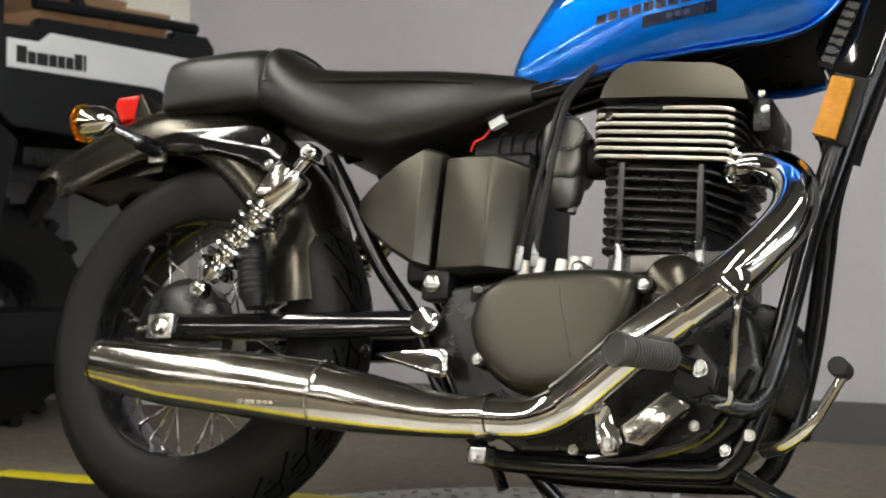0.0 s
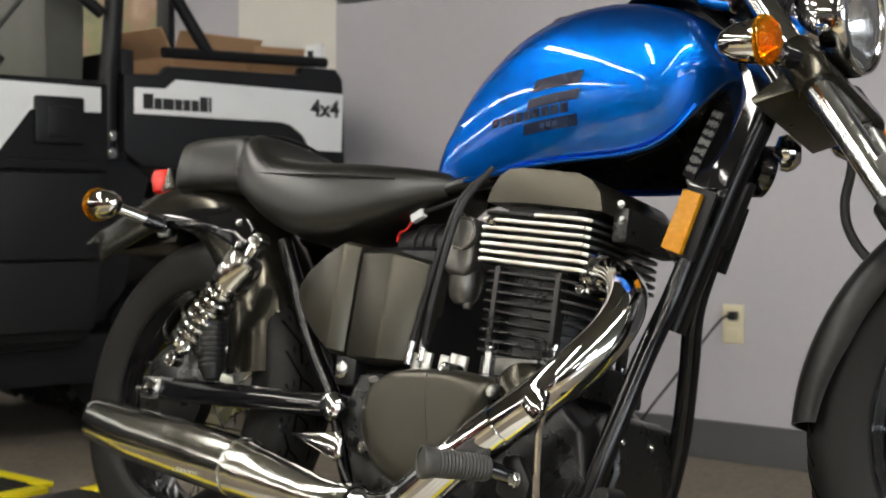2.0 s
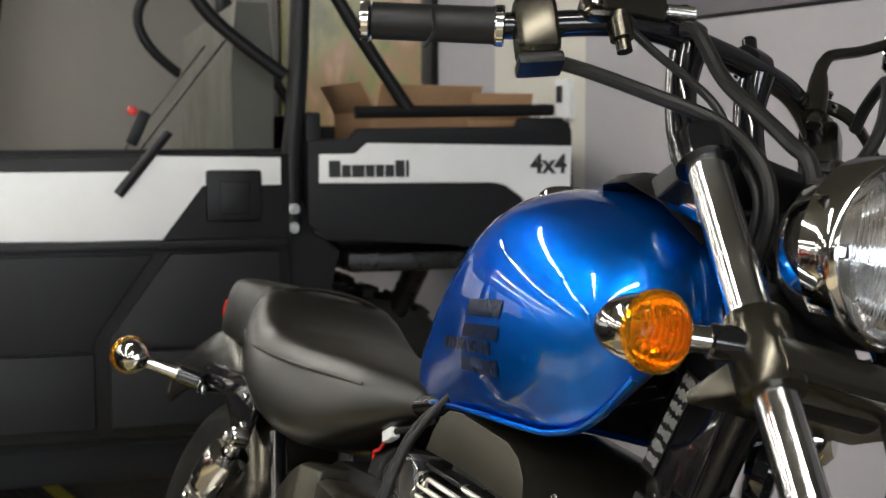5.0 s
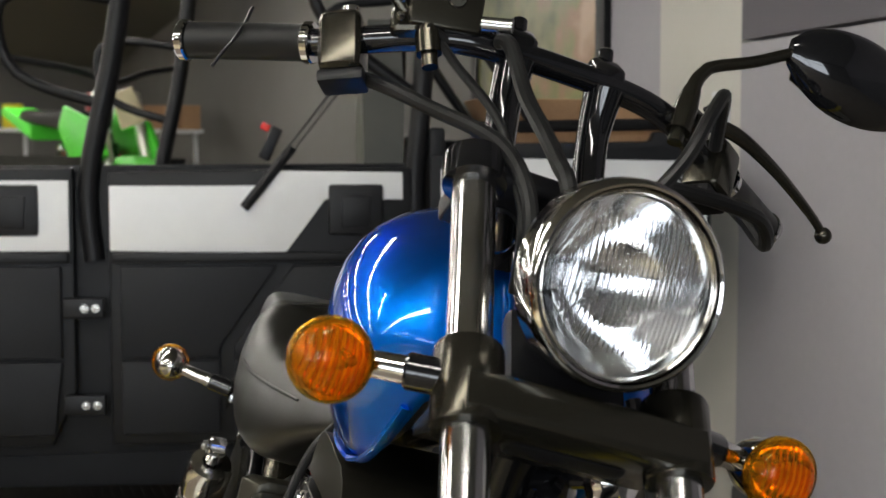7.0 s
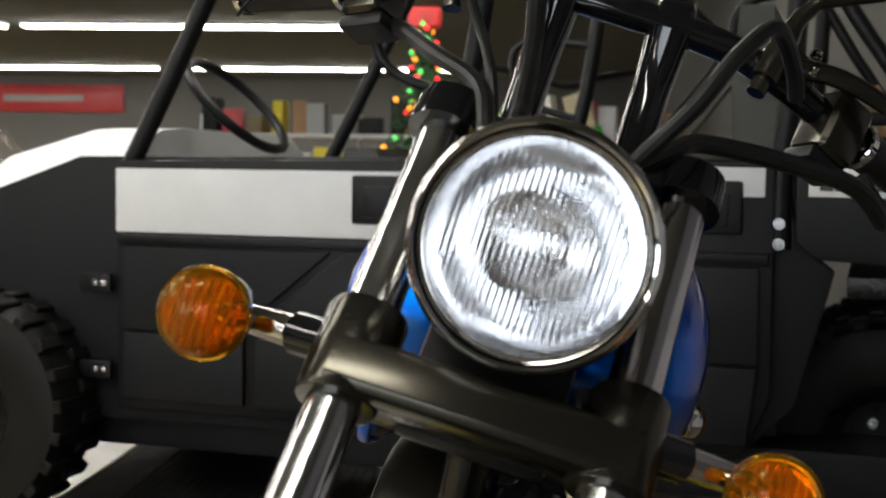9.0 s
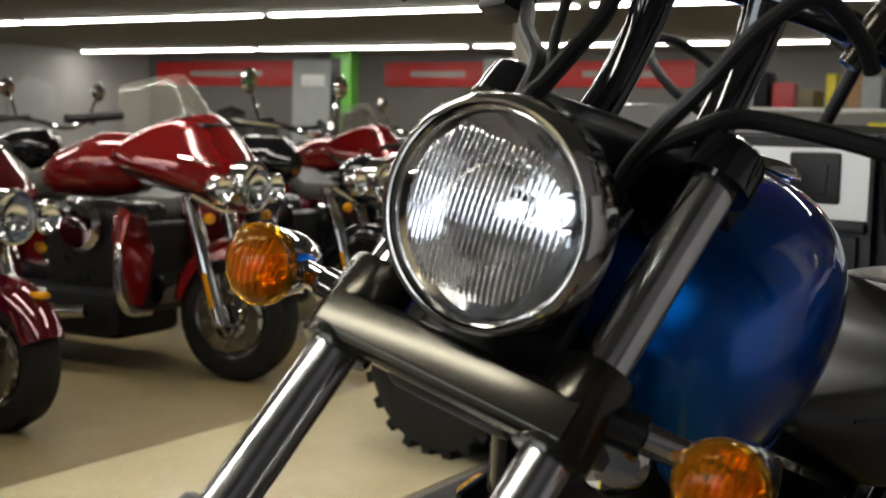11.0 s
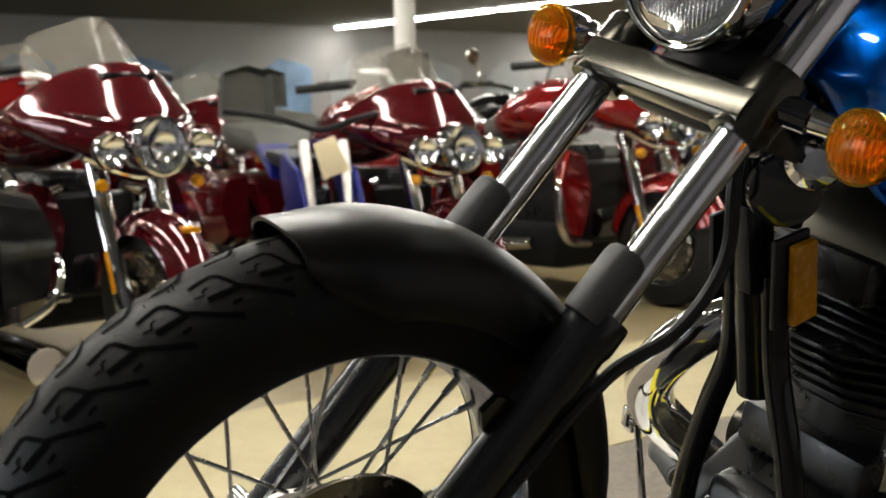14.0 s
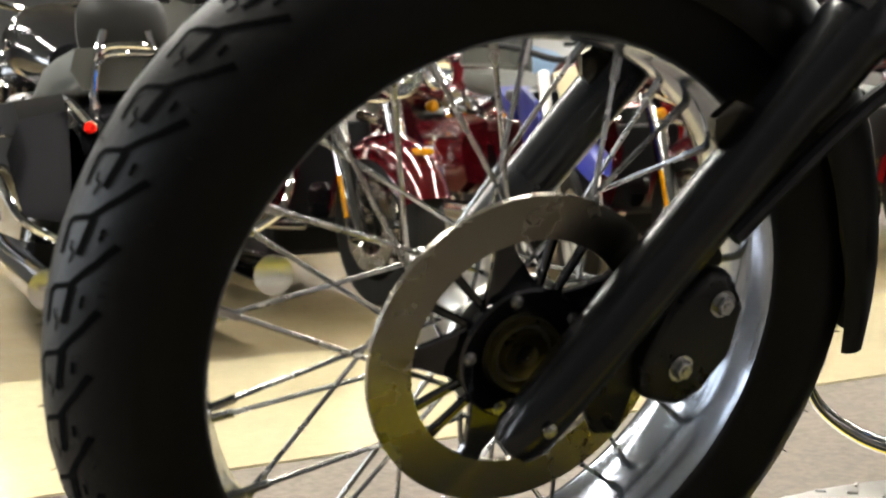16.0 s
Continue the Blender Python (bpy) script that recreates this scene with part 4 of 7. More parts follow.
part("bezel", lathe([(0.0755, -0.034), (0.078, -0.032), (0.0785, -0.016), (0.0778, -0.006), (0.076, -0.0005), (0.0735, 0.002), (0.0715, 0.001), (0.0705, -0.008), (0.073, -0.03)], 64, closed=True, m=HL), CHROME, lamp, "polished chrome bezel")
part("inner_ring", lathe([(0.0708, -0.006), (0.0702, -0.002), (0.0685, -0.001), (0.0665, -0.004), (0.0672, -0.012)], 64, closed=True, m=HL), CHROME_HAZE, lamp)
part("bowl", lathe([(0.012, -0.062), (0.03, -0.056), (0.045, -0.044), (0.056, -0.028), (0.0665, -0.008)], 56, m=HL), BOWL, lamp, "mirror reflector bowl")
part("bulb", lathe([(0, -0.028), (0.006, -0.03), (0.008, -0.036), (0.008, -0.06), (0, -0.06)], 16, m=HL), GLASS, lamp)
lens = bmesh.new()
N = 46
zs = []
for i in range(N * 4 + 1):
    x = -0.0665 + 0.127 * i / (N * 4)
    zs.append(x)
rows_ = []
for j in range(41):
    y = -0.0665 + 0.127 * j / 40
    row = []
    for i, x in enumerate(zs):
        d2 = x * x + y * y
        q = math.sqrt(d2)
        if q > 0.0665:
            x2, y2 = x * 0.0665 / q, y * 0.0665 / q
        else:
            x2, y2 = x, y
        dome = 0.011 * (1 - min(d2, 0.0665**2) / 0.0665**2)
        ridge = 0.0009 * math.sin(x * 2 * math.pi / 0.0042) if abs(x2) < 0.055 and abs(y2) < 0.05 and q < 0.056 else 0
        row.append((y2, x2, -0.003 + dome + ridge))
    rows_.append(row)
loft(rows_, lens, cap=False, closed=False)
lens_ob = part("lens", lens, GLASS, lamp, "fluted clear glass lens", 80, m=HL)
lens_ob.visible_shadow = False

def indicator(place, stem_from, front, name="turn_signal"):
    """A bullet-shaped chrome signal; place: pose with x out of the lens."""
    t = place @ Matrix.Rotation(radians(90), 4, "Y")
    body = part(name, lathe([(0, -0.062), (0.008, -0.06), (0.018, -0.05), (0.0245, -0.034), (0.0272, -0.014), (0.0275, -0.003), (0.027, 0)], 40, m=t), CHROME, bike, "chrome bullet turn signal")
    t = t @ Matrix.Scale(0.92, 4)
    part("lens_rim", lathe([(0.031, -0.003), (0.0335, -0.002), (0.034, 0.003), (0.0335, 0.0075), (0.0315, 0.008), (0.031, 0.002)], 40, closed=True, m=t), AMBER, body, "amber lens rim")
    part("lens", lathe([(0.0315, 0.006), (0.03, 0.0105), (0.024, 0.0165), (0.014, 0.0205), (0, 0.022), (0, 0.0195), (0.014, 0.018), (0.0225, 0.0145), (0.028, 0.009), (0.0295, 0.005)], 40, m=t), AMBER, body, "amber lens")
    part("reflector", lathe([(0.0295, 0.004), (0.024, -0.008), (0.012, -0.02), (0, -0.023)], 32, m=t), BOWL, body, "silver reflector")
    part("bulb", lathe([(0, 0.006), (0.006, 0.003), (0.008, -0.004), (0.005, -0.012), (0.004, -0.02)], 16, m=t), AMBER_IN, body, "amber bulb")
    for i in range(-4, 5):
        y = i * 0.0058
        h = math.sqrt(max(0.0265**2 - y * y, 0))
        part("lens_flute", sweep([(-h, y, 0.0085), (0, y + 0.001, 0.0145), (h, y, 0.0085)], 0.0016, 6, 4), AMBER, body, m=t)
    end = place @ Vector((-0.03, 0, 0))
    a, b = Vector(stem_from), end
    stem = part("stem", sweep([a, a.lerp(b, 0.5), b], [0.0125, 0.0105, 0.009], 16, 3), CHROME, body, "chrome stem")
    part("stem_base", rod(a, a.lerp(b, 0.35), 0.014, 18), GLOSS, body)
    return body


for s in (-1, 1):
    indicator(steered(0.034, 0.188 * s, 0.034), FORK @ Vector((0.045, 0.1 * s, 0.036)), True)
    indicator(pose(-0.135, 0.212 * s, 0.624, 0, 0, 180), (-0.07, 0.108 * s, 0.606), False)

# handlebar and controls, in the fork's frame
half_bar = [(0.036, 0.06, 0.391), (0.018, 0.13, 0.392), (-0.034, 0.22, 0.393), (-0.1, 0.318, 0.413)]
bar = part("handlebar", sweep([(u, -v, w) for u, v, w in reversed(half_bar)] + half_bar, 0.0125, 16), GLOSS, bike, "gloss black handlebar", m=FORK)
for s in (-1, 1):
    part("riser", sweep([(0.0, 0.045 * s, 0.235), (-0.004, 0.045 * s, 0.29), (0.01, 0.045 * s, 0.35), (0.034, 0.045 * s, 0.388)], [0.0165, 0.015, 0.015, 0.019], 18), GLOSS, bar, "tall black riser", m=FORK)
    part("bar_clamp", prism([(0.016, 0.392), (0.02, 0.413), (0.03, 0.424), (0.043, 0.42), (0.052, 0.402), (0.048, 0.385)], 0.03 * s if s > 0 else -0.06, 0.06 if s > 0 else -0.03, 0.007, 3), GLOSS, bar, m=FORK)
    part("clamp_stud", rod((0.036, 0.045 * s, 0.415), (0.04, 0.045 * s, 0.433), 0.0075, 14), GLOSS, bar, m=FORK)
    g0, g1 = Vector((-0.034, 0.22 * s, 0.393)), Vector((-0.1, 0.318 * s, 0.413))
    grip = part("grip", lathe([(0.0126, 0), (0.0178, 0.0), (0.0178, 0.004), (0.017, 0.006), (0.017, 0.112), (0.0174, 0.114), (0.0126, 0.116)], 26, m=FORK @ along(g0, g1)), HOSE, bar, "black rubber grip")
    for h in (-0.006, 0.116):
        part("grip_ring", lathe([(0.0, h), (0.0178, h), (0.0192, h + 0.0015), (0.0192, h + 0.0075), (0.0178, h + 0.009), (0.012, h + 0.009), (0.0, h + 0.006)], 26, m=FORK @ along(g0, g1)), CHROME, grip, "chrome grip ring")
    at = FORK @ Matrix.Translation((-0.016, 0.192 * s, 0.384)) @ Matrix.Rotation(radians(32 * s), 4, "Z") @ Matrix.Rotation(radians(18), 4, "Y")
    sw = part("switch_housing", box((0, 0, 0), (0.042, 0.04, 0.058), 0.011, 3), SATIN, bar, "black switch housing", m=at)
    part("housing_foot", box((-0.002, 0, -0.033), (0.034, 0.042, 0.012), 0.004), PLASTIC, sw, m=at)
    part("switch_button", rod((0.004, -0.008 * s, 0.026), (0.006, -0.008 * s, 0.036), 0.0085, 14), CHROME, sw, m=at)
    perch = part("lever_perch", box((0.018, 0.145 * s, 0.398), (0.03, 0.03, 0.03), 0.008, 3, m=Matrix.Rotation(radians(25 * s), 4, "Z")), SATIN, bar, m=FORK)
    if s > 0:
        lever = [(0.03, 0.145, 0.395), (0.03, 0.19, 0.395), (0.008, 0.25, 0.39), (-0.02, 0.312, 0.375), (-0.032, 0.335, 0.364)]
    else:
        lever = [(0.03, -0.15, 0.405), (0.034, -0.18, 0.425), (0.0, -0.24, 0.438), (-0.045, -0.305, 0.45), (-0.06, -0.33, 0.455)]
    lv = part("lever", sweep(lever, [0.009, 0.009, 0.0075, 0.006, 0.0055], 12, flat=0.75), SATIN, bar, "black lever", m=FORK)
    part("lever_ball", lathe([(0, -0.009)] + [(0.009 * math.sin(a), -0.009 * math.cos(a)) for a in [math.pi * i / 8 for i in range(1, 8)]] + [(0, 0.009)], 14, m=FORK @ Matrix.Translation(lever[-1])), SATIN, lv)
    for dz in (-0.008, 0.01):
        part("bolt", bolt(FORK @ Vector((0.034, 0.158 * s, 0.398 + dz)), FORK.to_3x3() @ Vector((1, 0, 0.2)), 0.0045, 0.006), CHROME, bar)
    part("cable_adjuster", rod((0.03, 0.11 * s, 0.385), (0.036, 0.135 * s, 0.388), 0.005, 10), HOSE, bar, m=FORK)
# brake fluid reservoir on the right, cable tie on the grip
RES = FORK @ Matrix.Translation((0.036, -0.118, 0.418)) @ Matrix.Rotation(radians(-12), 4, "Z") @ Matrix.Rotation(radians(30), 4, "Y")
res = part("reservoir", box((0, 0, 0), (0.042, 0.066, 0.05), 0.005, 3), SATIN, bar, "black brake fluid reservoir", m=RES)
part("reservoir_lid", box((0, 0, 0.03), (0.048, 0.072, 0.009), 0.003), SATIN, res, m=RES)
part("sight_glass", lathe([(0, 0.001), (0.0045, 0.001), (0.005, 0.003), (0.0075, 0.003), (0.0085, 0)], 20, m=RES @ along((0.021, 0.008, 0.004), (0.1, 0.008, 0.004))), CHROME, res, "round sight glass")
part("banjo_bolt", rod((0.05, -0.088, 0.398), (0.062, -0.062, 0.395), 0.0075, 12), STEEL, res, m=FORK)
part("cable_tie", sweep([(-0.06, -0.27, 0.44), (-0.055, -0.276, 0.41), (-0.045, -0.285, 0.375), (-0.04, -0.292, 0.355), (-0.048, -0.298, 0.342)], 0.0016, 6), PLASTIC, bar, m=FORK)
# mirrors
for s in (-1, 1):
    base = Vector((0.972, 0.122 * s, 1.03))
    b2, b3, joint = Vector((0.951, 0.137 * s, 1.087)), Vector((0.945, 0.147 * s, 1.106)), Vector((0.935, 0.24 * s, 1.152))
    turn = Matrix() if s > 0 else TURN_AT
    mir = part("mirror", sweep([base, b2, b3, b3.lerp(joint, 0.12) + Vector((0, 0, 0.004)), b3.lerp(joint, 0.55), joint, joint + Vector((-0.004, 0.03 * s, 0.012))], [0.0075, 0.0075, 0.0065, 0.0062, 0.006, 0.006, 0.008], 12, m=turn), SATIN, bike, "black teardrop rear view mirror")
    part("stem_boot", sweep([base.lerp(b2, 0.2), base.lerp(b2, 0.6), b2], [0.0115, 0.0115, 0.0085], 14, m=turn), SATIN, mir)
    rings = []
    for q in range(13):
        u = q / 12
        hw = 0.044 * math.sin(math.pi * (0.03 + 0.94 * u)) ** 0.55 * (1.1 - 0.2 * u)
        dp = 0.026 * math.sin(math.pi * (0.05 + 0.9 * u)) ** 0.6
        rings.append([(dp * math.cos(a) * (1.0 if math.cos(a) > 0 else 0.35), s * (0.16 * u), hw * math.sin(a) - 0.02 * u) for a in [2 * math.pi * i / 20 for i in range(20)]])
    mt = turn @ Matrix.Translation(joint + Vector((0, -0.006 * s, 0.0)))
    part("mirror_shell", loft(rings, m=mt), GLOSS, mir, "gloss black mirror shell")
    part("mirror_glass", prism([(0.012, -0.024), (0.06, -0.046), (0.115, -0.046), (0.15, -0.022), (0.145, 0.008), (0.09, 0.036), (0.04, 0.036), (0.01, 0.01)], 0, 0.002, 0, m=mt @ Matrix.Translation((-0.0095, 0, 0)) @ Matrix.Rotation(radians(90 * s), 4, "Z")), BOWL, mir)


def hose(pts, r, mat=HOSE, name="cable", parent=None, m=None, label=""):
    return part(name, sweep(pts, r, 10, 8), mat, parent or bike, label, m=m)


# cables and hoses at the front
hose([(0.925, -0.185, 1.02), (0.965, -0.155, 1.012), (1.015, -0.12, 0.997), (1.068, -0.07, 0.977), (1.108, -0.05, 0.944), (1.118, -0.04, 0.905), (1.1, -0.03, 0.86)], 0.0068, name="throttle_cable")
hose([(0.922, -0.14, 1.085), (0.96, -0.12, 1.068), (0.998, -0.1, 1.039), (1.052, -0.07, 0.998), (1.072, -0.055, 0.962), (1.105, -0.045, 0.915), (1.09, -0.035, 0.86)], 0.0042)
hose([(0.985, -0.066, 1.073), (1.0, -0.058, 1.068), (1.033, -0.045, 1.025), (1.08, -0.036, 0.992), (1.117, -0.03, 0.966), (1.141, -0.025, 0.945), (1.14, 0.0, 0.88), (1.13, 0.04, 0.82)], 0.0072, name="brake_hose")
hose([(1.06, 0.02, 0.87), (1.076, 0.03, 0.922), (1.07, 0.07, 0.963), (1.04, 0.1, 0.979), (1.007, 0.2, 0.979), (0.96, 0.24, 0.96), (0.93, 0.22, 0.99)], 0.0072, name="wiring_sleeve")
hose([(1.08, 0.03, 0.87), (1.098, 0.04, 0.927), (1.099, 0.08, 0.996), (1.085, 0.1, 1.04), (1.06, 0.12, 1.066), (1.02, 0.14, 1.05), (1.0, 0.15, 1.03)], 0.0062, name="clutch_cable")
hose([(1.15, 0.06, 0.8), (1.18, 0.085, 0.72), (1.174, 0.09, 0.654), (1.187, 0.09, 0.61), (1.222, 0.09, 0.572), (1.279, 0.092, 0.548), (1.33, 0.1, 0.51), (1.39, 0.105, 0.45)], 0.0065, name="brake_hose")
part("instrument", rod((0.02, -0.055, 0.2), (-0.015, -0.05, 0.245), 0.02, 20), CHROME, bike, m=FORK)

# front fender
rings = []
for i in range(25):
    a = radians(77 + (183 - 77) * i / 24)
    ta = min(1, i / 3) * 0.35 + 0.65
    te = min(1, (24 - i) / 5) * 0.3 + 0.7
    half, drop = 0.067 * ta, 0.06 * min(ta, te)
    if i == 0:
        drop = 0.018
    r0 = FR + 0.014
    sec = []
    for q in range(15):
        b = -1 + 2 * q / 14
        yy = half * math.sin(b * math.pi / 2)
        rr = r0 - drop * (1 - math.cos(b * math.pi / 2)) ** 1.3
        sec.append((rr * math.cos(a), yy, rr * math.sin(a)))
    for q in range(14, -1, -1):
        b = -1 + 2 * q / 14
        yy = (half - 0.0025) * math.sin(b * math.pi / 2)
        rr = r0 - 0.003 - drop * (1 - math.cos(b * math.pi / 2)) ** 1.3
        sec.append((rr * math.cos(a), yy, rr * math.sin(a)))
    rings.append(sec)
part("front_fender", loft(rings, m=front_axle), FENDER, bike, "satin black front fender", 50)

# caliper behind the left fork leg
cal = part("brake_caliper", prism([(-0.06, 0.022), (-0.058, 0.055), (-0.04, 0.085), (-0.012, 0.096), (0.005, 0.088), (0.01, 0.05), (0.0, 0.012), (-0.022, -0.006), (-0.05, 0.004)], 0.05, 0.092, 0.008, 3), FIN, bike, "black brake caliper", m=FORK @ Matrix.Translation((0.007, 0, -0.468)))
part("caliper_bracket", prism([(0.03, 0.12), (0.045, -0.005), (0.015, -0.03), (-0.02, -0.045), (-0.035, -0.035), (-0.02, 0.0), (-0.01, 0.1)], 0.068, 0.078, 0.003), FIN, cal, m=FORK @ Matrix.Translation((0.007, 0, -0.468)))
for u, w in ((-0.012, -0.392), (-0.02, -0.442)):
    part("bolt", bolt(FORK @ Vector((u, 0.092, w)), FORK.to_3x3() @ Vector((0, 1, 0)), 0.0085, 0.007), STEEL, cal)

# fuel tank
from mathutils.bvhtree import BVHTree

TX = [0.535, 0.55, 0.575, 0.61, 0.65, 0.7, 0.76, 0.83, 0.9, 0.96, 1.01, 1.04, 1.056, 1.064]
TTOP = [0.715, 0.752, 0.795, 0.843, 0.878, 0.908, 0.929, 0.937, 0.934, 0.919, 0.894, 0.863, 0.829, 0.808]
TBOT = [0.68, 0.672, 0.669, 0.67, 0.672, 0.675, 0.677, 0.678, 0.678, 0.682, 0.704, 0.744, 0.78, 0.798]
THALF = [0.028, 0.041, 0.052, 0.066, 0.08, 0.098, 0.118, 0.136, 0.146, 0.147, 0.139, 0.122, 0.096, 0.063]


def glide(x, q):
    """A smooth curve through the tank's stations."""
    x = min(max(float(x), TX[0]), TX[-1])
    i = min(max(int(np.searchsorted(TX, x)) - 1, 0), len(TX) - 2)
    g = np.gradient(q, TX)
    w = TX[i + 1] - TX[i]
    u = (x - TX[i]) / w
    return float((2 * u**3 - 3 * u**2 + 1) * q[i] + (u**3 - 2 * u**2 + u) * w * g[i] + (3 * u**2 - 2 * u**3) * q[i + 1] + (u**3 - u**2) * w * g[i + 1])


def tank_half(x, z):
    """Half the tank's width at a length and height."""
    t, b, h = (glide(x, q) for q in (TTOP, TBOT, THALF))
    mid = b + (t - b) * 0.54
    if z >= mid:
        q = min((z - mid) / (t - mid), 1)
        return h * (1 - q**2.5) ** (1 / 2.1)
    q = min((mid - z) / (mid - b), 1)
    return h * (1 - 0.34 * q**2.3)


xs = np.interp(np.linspace(0, 1, 60), np.linspace(0, 1, len(TX)), TX)
rings = []
for x in xs:
    t, b = glide(x, TTOP), glide(x, TBOT)
    sec = []
    for q in range(17):
        z = b + (t - b) * (1 - math.cos(math.pi * q / 16)) / 2
        sec.append((x, -tank_half(x, z), z))
    for q in range(15, -1, -1):
        z = b + (t - b) * (1 - math.cos(math.pi * q / 16)) / 2
        sec.append((x, tank_half(x, z), z))
    # tunnel over the frame
    edge = tank_half(x, b)
    for y, k in ((0.86, 0.02), (0.7, 0.2), (0.5, 0.42), (0.0, 0.5), (-0.5, 0.42), (-0.7, 0.2), (-0.86, 0.02)):
        sec.append((x, y * edge, b + k * (t - b)))
    rings.append(sec)
tank_bm = loft(rings)
for _ in range(7):
    bmesh.ops.smooth_vert(tank_bm, verts=tank_bm.verts, factor=0.4, use_axis_x=True, use_axis_y=True, use_axis_z=True)
bmesh.ops.recalc_face_normals(tank_bm, faces=tank_bm.faces)
tank_tree = BVHTree.FromBMesh(tank_bm)
# shade under the tank is painted: the tunnel's faces take a black material
for f in tank_bm.faces:
    c = f.calc_center_median()
    t, b = glide(c.x, TTOP), glide(c.x, TBOT)
    if c.z < b + 0.56 * (t - b) and abs(c.y) < 0.84 * tank_half(c.x, c.z) and 0.56 < c.x < 1.045:
        f.material_index = 1
tank = part("fuel_tank", tank_bm, BLUE, bike, "metallic blue teardrop fuel tank", 70)
tank.data.materials.append(FIN)
for s in (-1, 1):
    seam = []
    for x in np.linspace(0.55, 1.04, 20):
        b = glide(x, TBOT)
        seam.append((float(x), s * (tank_half(float(x), b + 0.004) * 0.97 + 0.003), b + 0.004))
    part("tank_seam", sweep(seam, 0.0035, 8, 3, flat=1.6), BLUE, tank)
part("filler_cap", lathe([(0, 0.012), (0.02, 0.012), (0.028, 0.01), (0.033, 0.005), (0.034, 0.0)], 32, m=pose(0.745, 0, 0.925, 0, -8, 0)), CHROME, tank, "chrome filler cap")
part("tank_console", loft([[(x, y * k, z + h) for y, z in ((-0.055, 0.0), (-0.04, 0.014), (0, 0.02), (0.04, 0.014), (0.055, 0.0))] for x, k, h in ((0.85, 0.5, 0.926), (0.9, 1.15, 0.927), (0.95, 1.3, 0.927), (1.0, 1.15, 0.908), (1.035, 0.7, 0.876))]), PLASTIC, tank, "black console on the tank")


def on_tank(x, z, lift=0.0009, side=-1):
    hit = tank_tree.ray_cast(Vector((x, side * 0.4, z)), Vector((0, -side, 0)))[0]
    y = abs(hit.y) if hit else tank_half(x, z)
    return Vector((x, side * (y + lift), z))


def tank_patch(corners, name, mat=None, lift=0.0012):
    """A thin dark decal on the tank's side, between four corners in x and z."""
    (x0, z0), (x1, z1), (x2, z2), (x3, z3) = corners
    n = 8
    grid = []
    for i in range(n + 1):
        u = i / n
        row = []
        for j in range(n + 1):
            v = j / n
            x = (1 - v) * ((1 - u) * x0 + u * x1) + v * ((1 - u) * x3 + u * x2)
            z = (1 - v) * ((1 - u) * z0 + u * z1) + v * ((1 - u) * z3 + u * z2)
            row.append(on_tank(x, z, lift))
        grid.append(row)
    return part(name, loft(grid, cap=False, closed=False), mat or DECAL, tank, "thin printed decal")


tank_patch([(0.787, 0.778), (0.885, 0.779), (0.891, 0.796), (0.796, 0.795)], "decal_bar")
tank_patch([(0.775, 0.756), (0.88, 0.757), (0.885, 0.771), (0.782, 0.77)], "decal_bar")
tank_patch([(0.764, 0.722), (0.876, 0.723), (0.877, 0.738), (0.768, 0.737)], "decal_plate")
# the maker's word and model mark as plain letter-sized shapes
for k in range(9):
    x = 0.692 + 0.0192 * k
    tank_patch([(x, 0.742), (x + 0.0152, 0.742), (x + 0.0158, 0.7545), (x + 0.0006, 0.7545)], "decal_mark")
for k in range(3):
    x = 0.803 + 0.013 * k
    tank_patch([(x, 0.727), (x + 0.009, 0.727), (x + 0.0092, 0.7335), (x + 0.0002, 0.7335)], "decal_mark", TEXT_DIM, 0.0018)

# seat
def pad(stations, name, label, roll=0.4, crown=0.75):
    """An upholstered pad; stations: x, bottom z, top z, half width."""
    st = np.array(stations, float)
    rings = []
    for x in np.linspace(st[0, 0], st[-1, 0], 34):
        b, t, h = (float(np.interp(x, st[:, 0], st[:, q])) for q in (1, 2, 3))
        sec = []
        for q in range(28):
            a = 2 * math.pi * q / 28
            c, s = math.cos(a), math.sin(a)
            yy = h * (abs(c) ** roll) * (1 if c > 0 else -1)
            zz = (t + b) / 2 + (t - b) / 2 * (abs(s) ** crown) * (1 if s > 0 else -1)
            if s > 0:
                yy *= 1 - 0.14 * s
            sec.append((x, yy, zz))
        rings.append(sec)
    bm = loft(rings)
    for _ in range(3):
        bmesh.ops.smooth_vert(bm, verts=bm.verts, factor=0.5, use_axis_x=True, use_axis_y=True, use_axis_z=True)
    return part(name, bm, LEATHER, bike, label, 70)


pad([(-0.108, 0.69, 0.772, 0.07), (-0.098, 0.682, 0.785, 0.086), (-0.04, 0.68, 0.787, 0.097), (0.04, 0.677, 0.785, 0.104), (0.11, 0.672, 0.781, 0.108), (0.13, 0.668, 0.772, 0.104)], "pillion_seat", "black vinyl pillion pad", 0.2, 0.4)
rider = pad([(0.112, 0.672, 0.765, 0.1), (0.122, 0.66, 0.786, 0.116), (0.145, 0.652, 0.784, 0.128), (0.185, 0.63, 0.752, 0.138), (0.235, 0.6, 0.727, 0.142), (0.298, 0.578, 0.719, 0.141), (0.36, 0.57, 0.715, 0.132), (0.43, 0.584, 0.711, 0.116), (0.5, 0.614, 0.704, 0.093), (0.545, 0.635, 0.699, 0.072), (0.585, 0.65, 0.692, 0.056), (0.605, 0.66, 0.685, 0.04)], "rider_seat", "black vinyl rider seat", 0.33, 0.6)
seam = []
for q in range(13):
    a = math.pi * q / 12
    seam.append((0.138 + 0.008 * math.sin(a), 0.121 * math.cos(a), 0.69 + 0.095 * math.sin(a) ** 0.5))
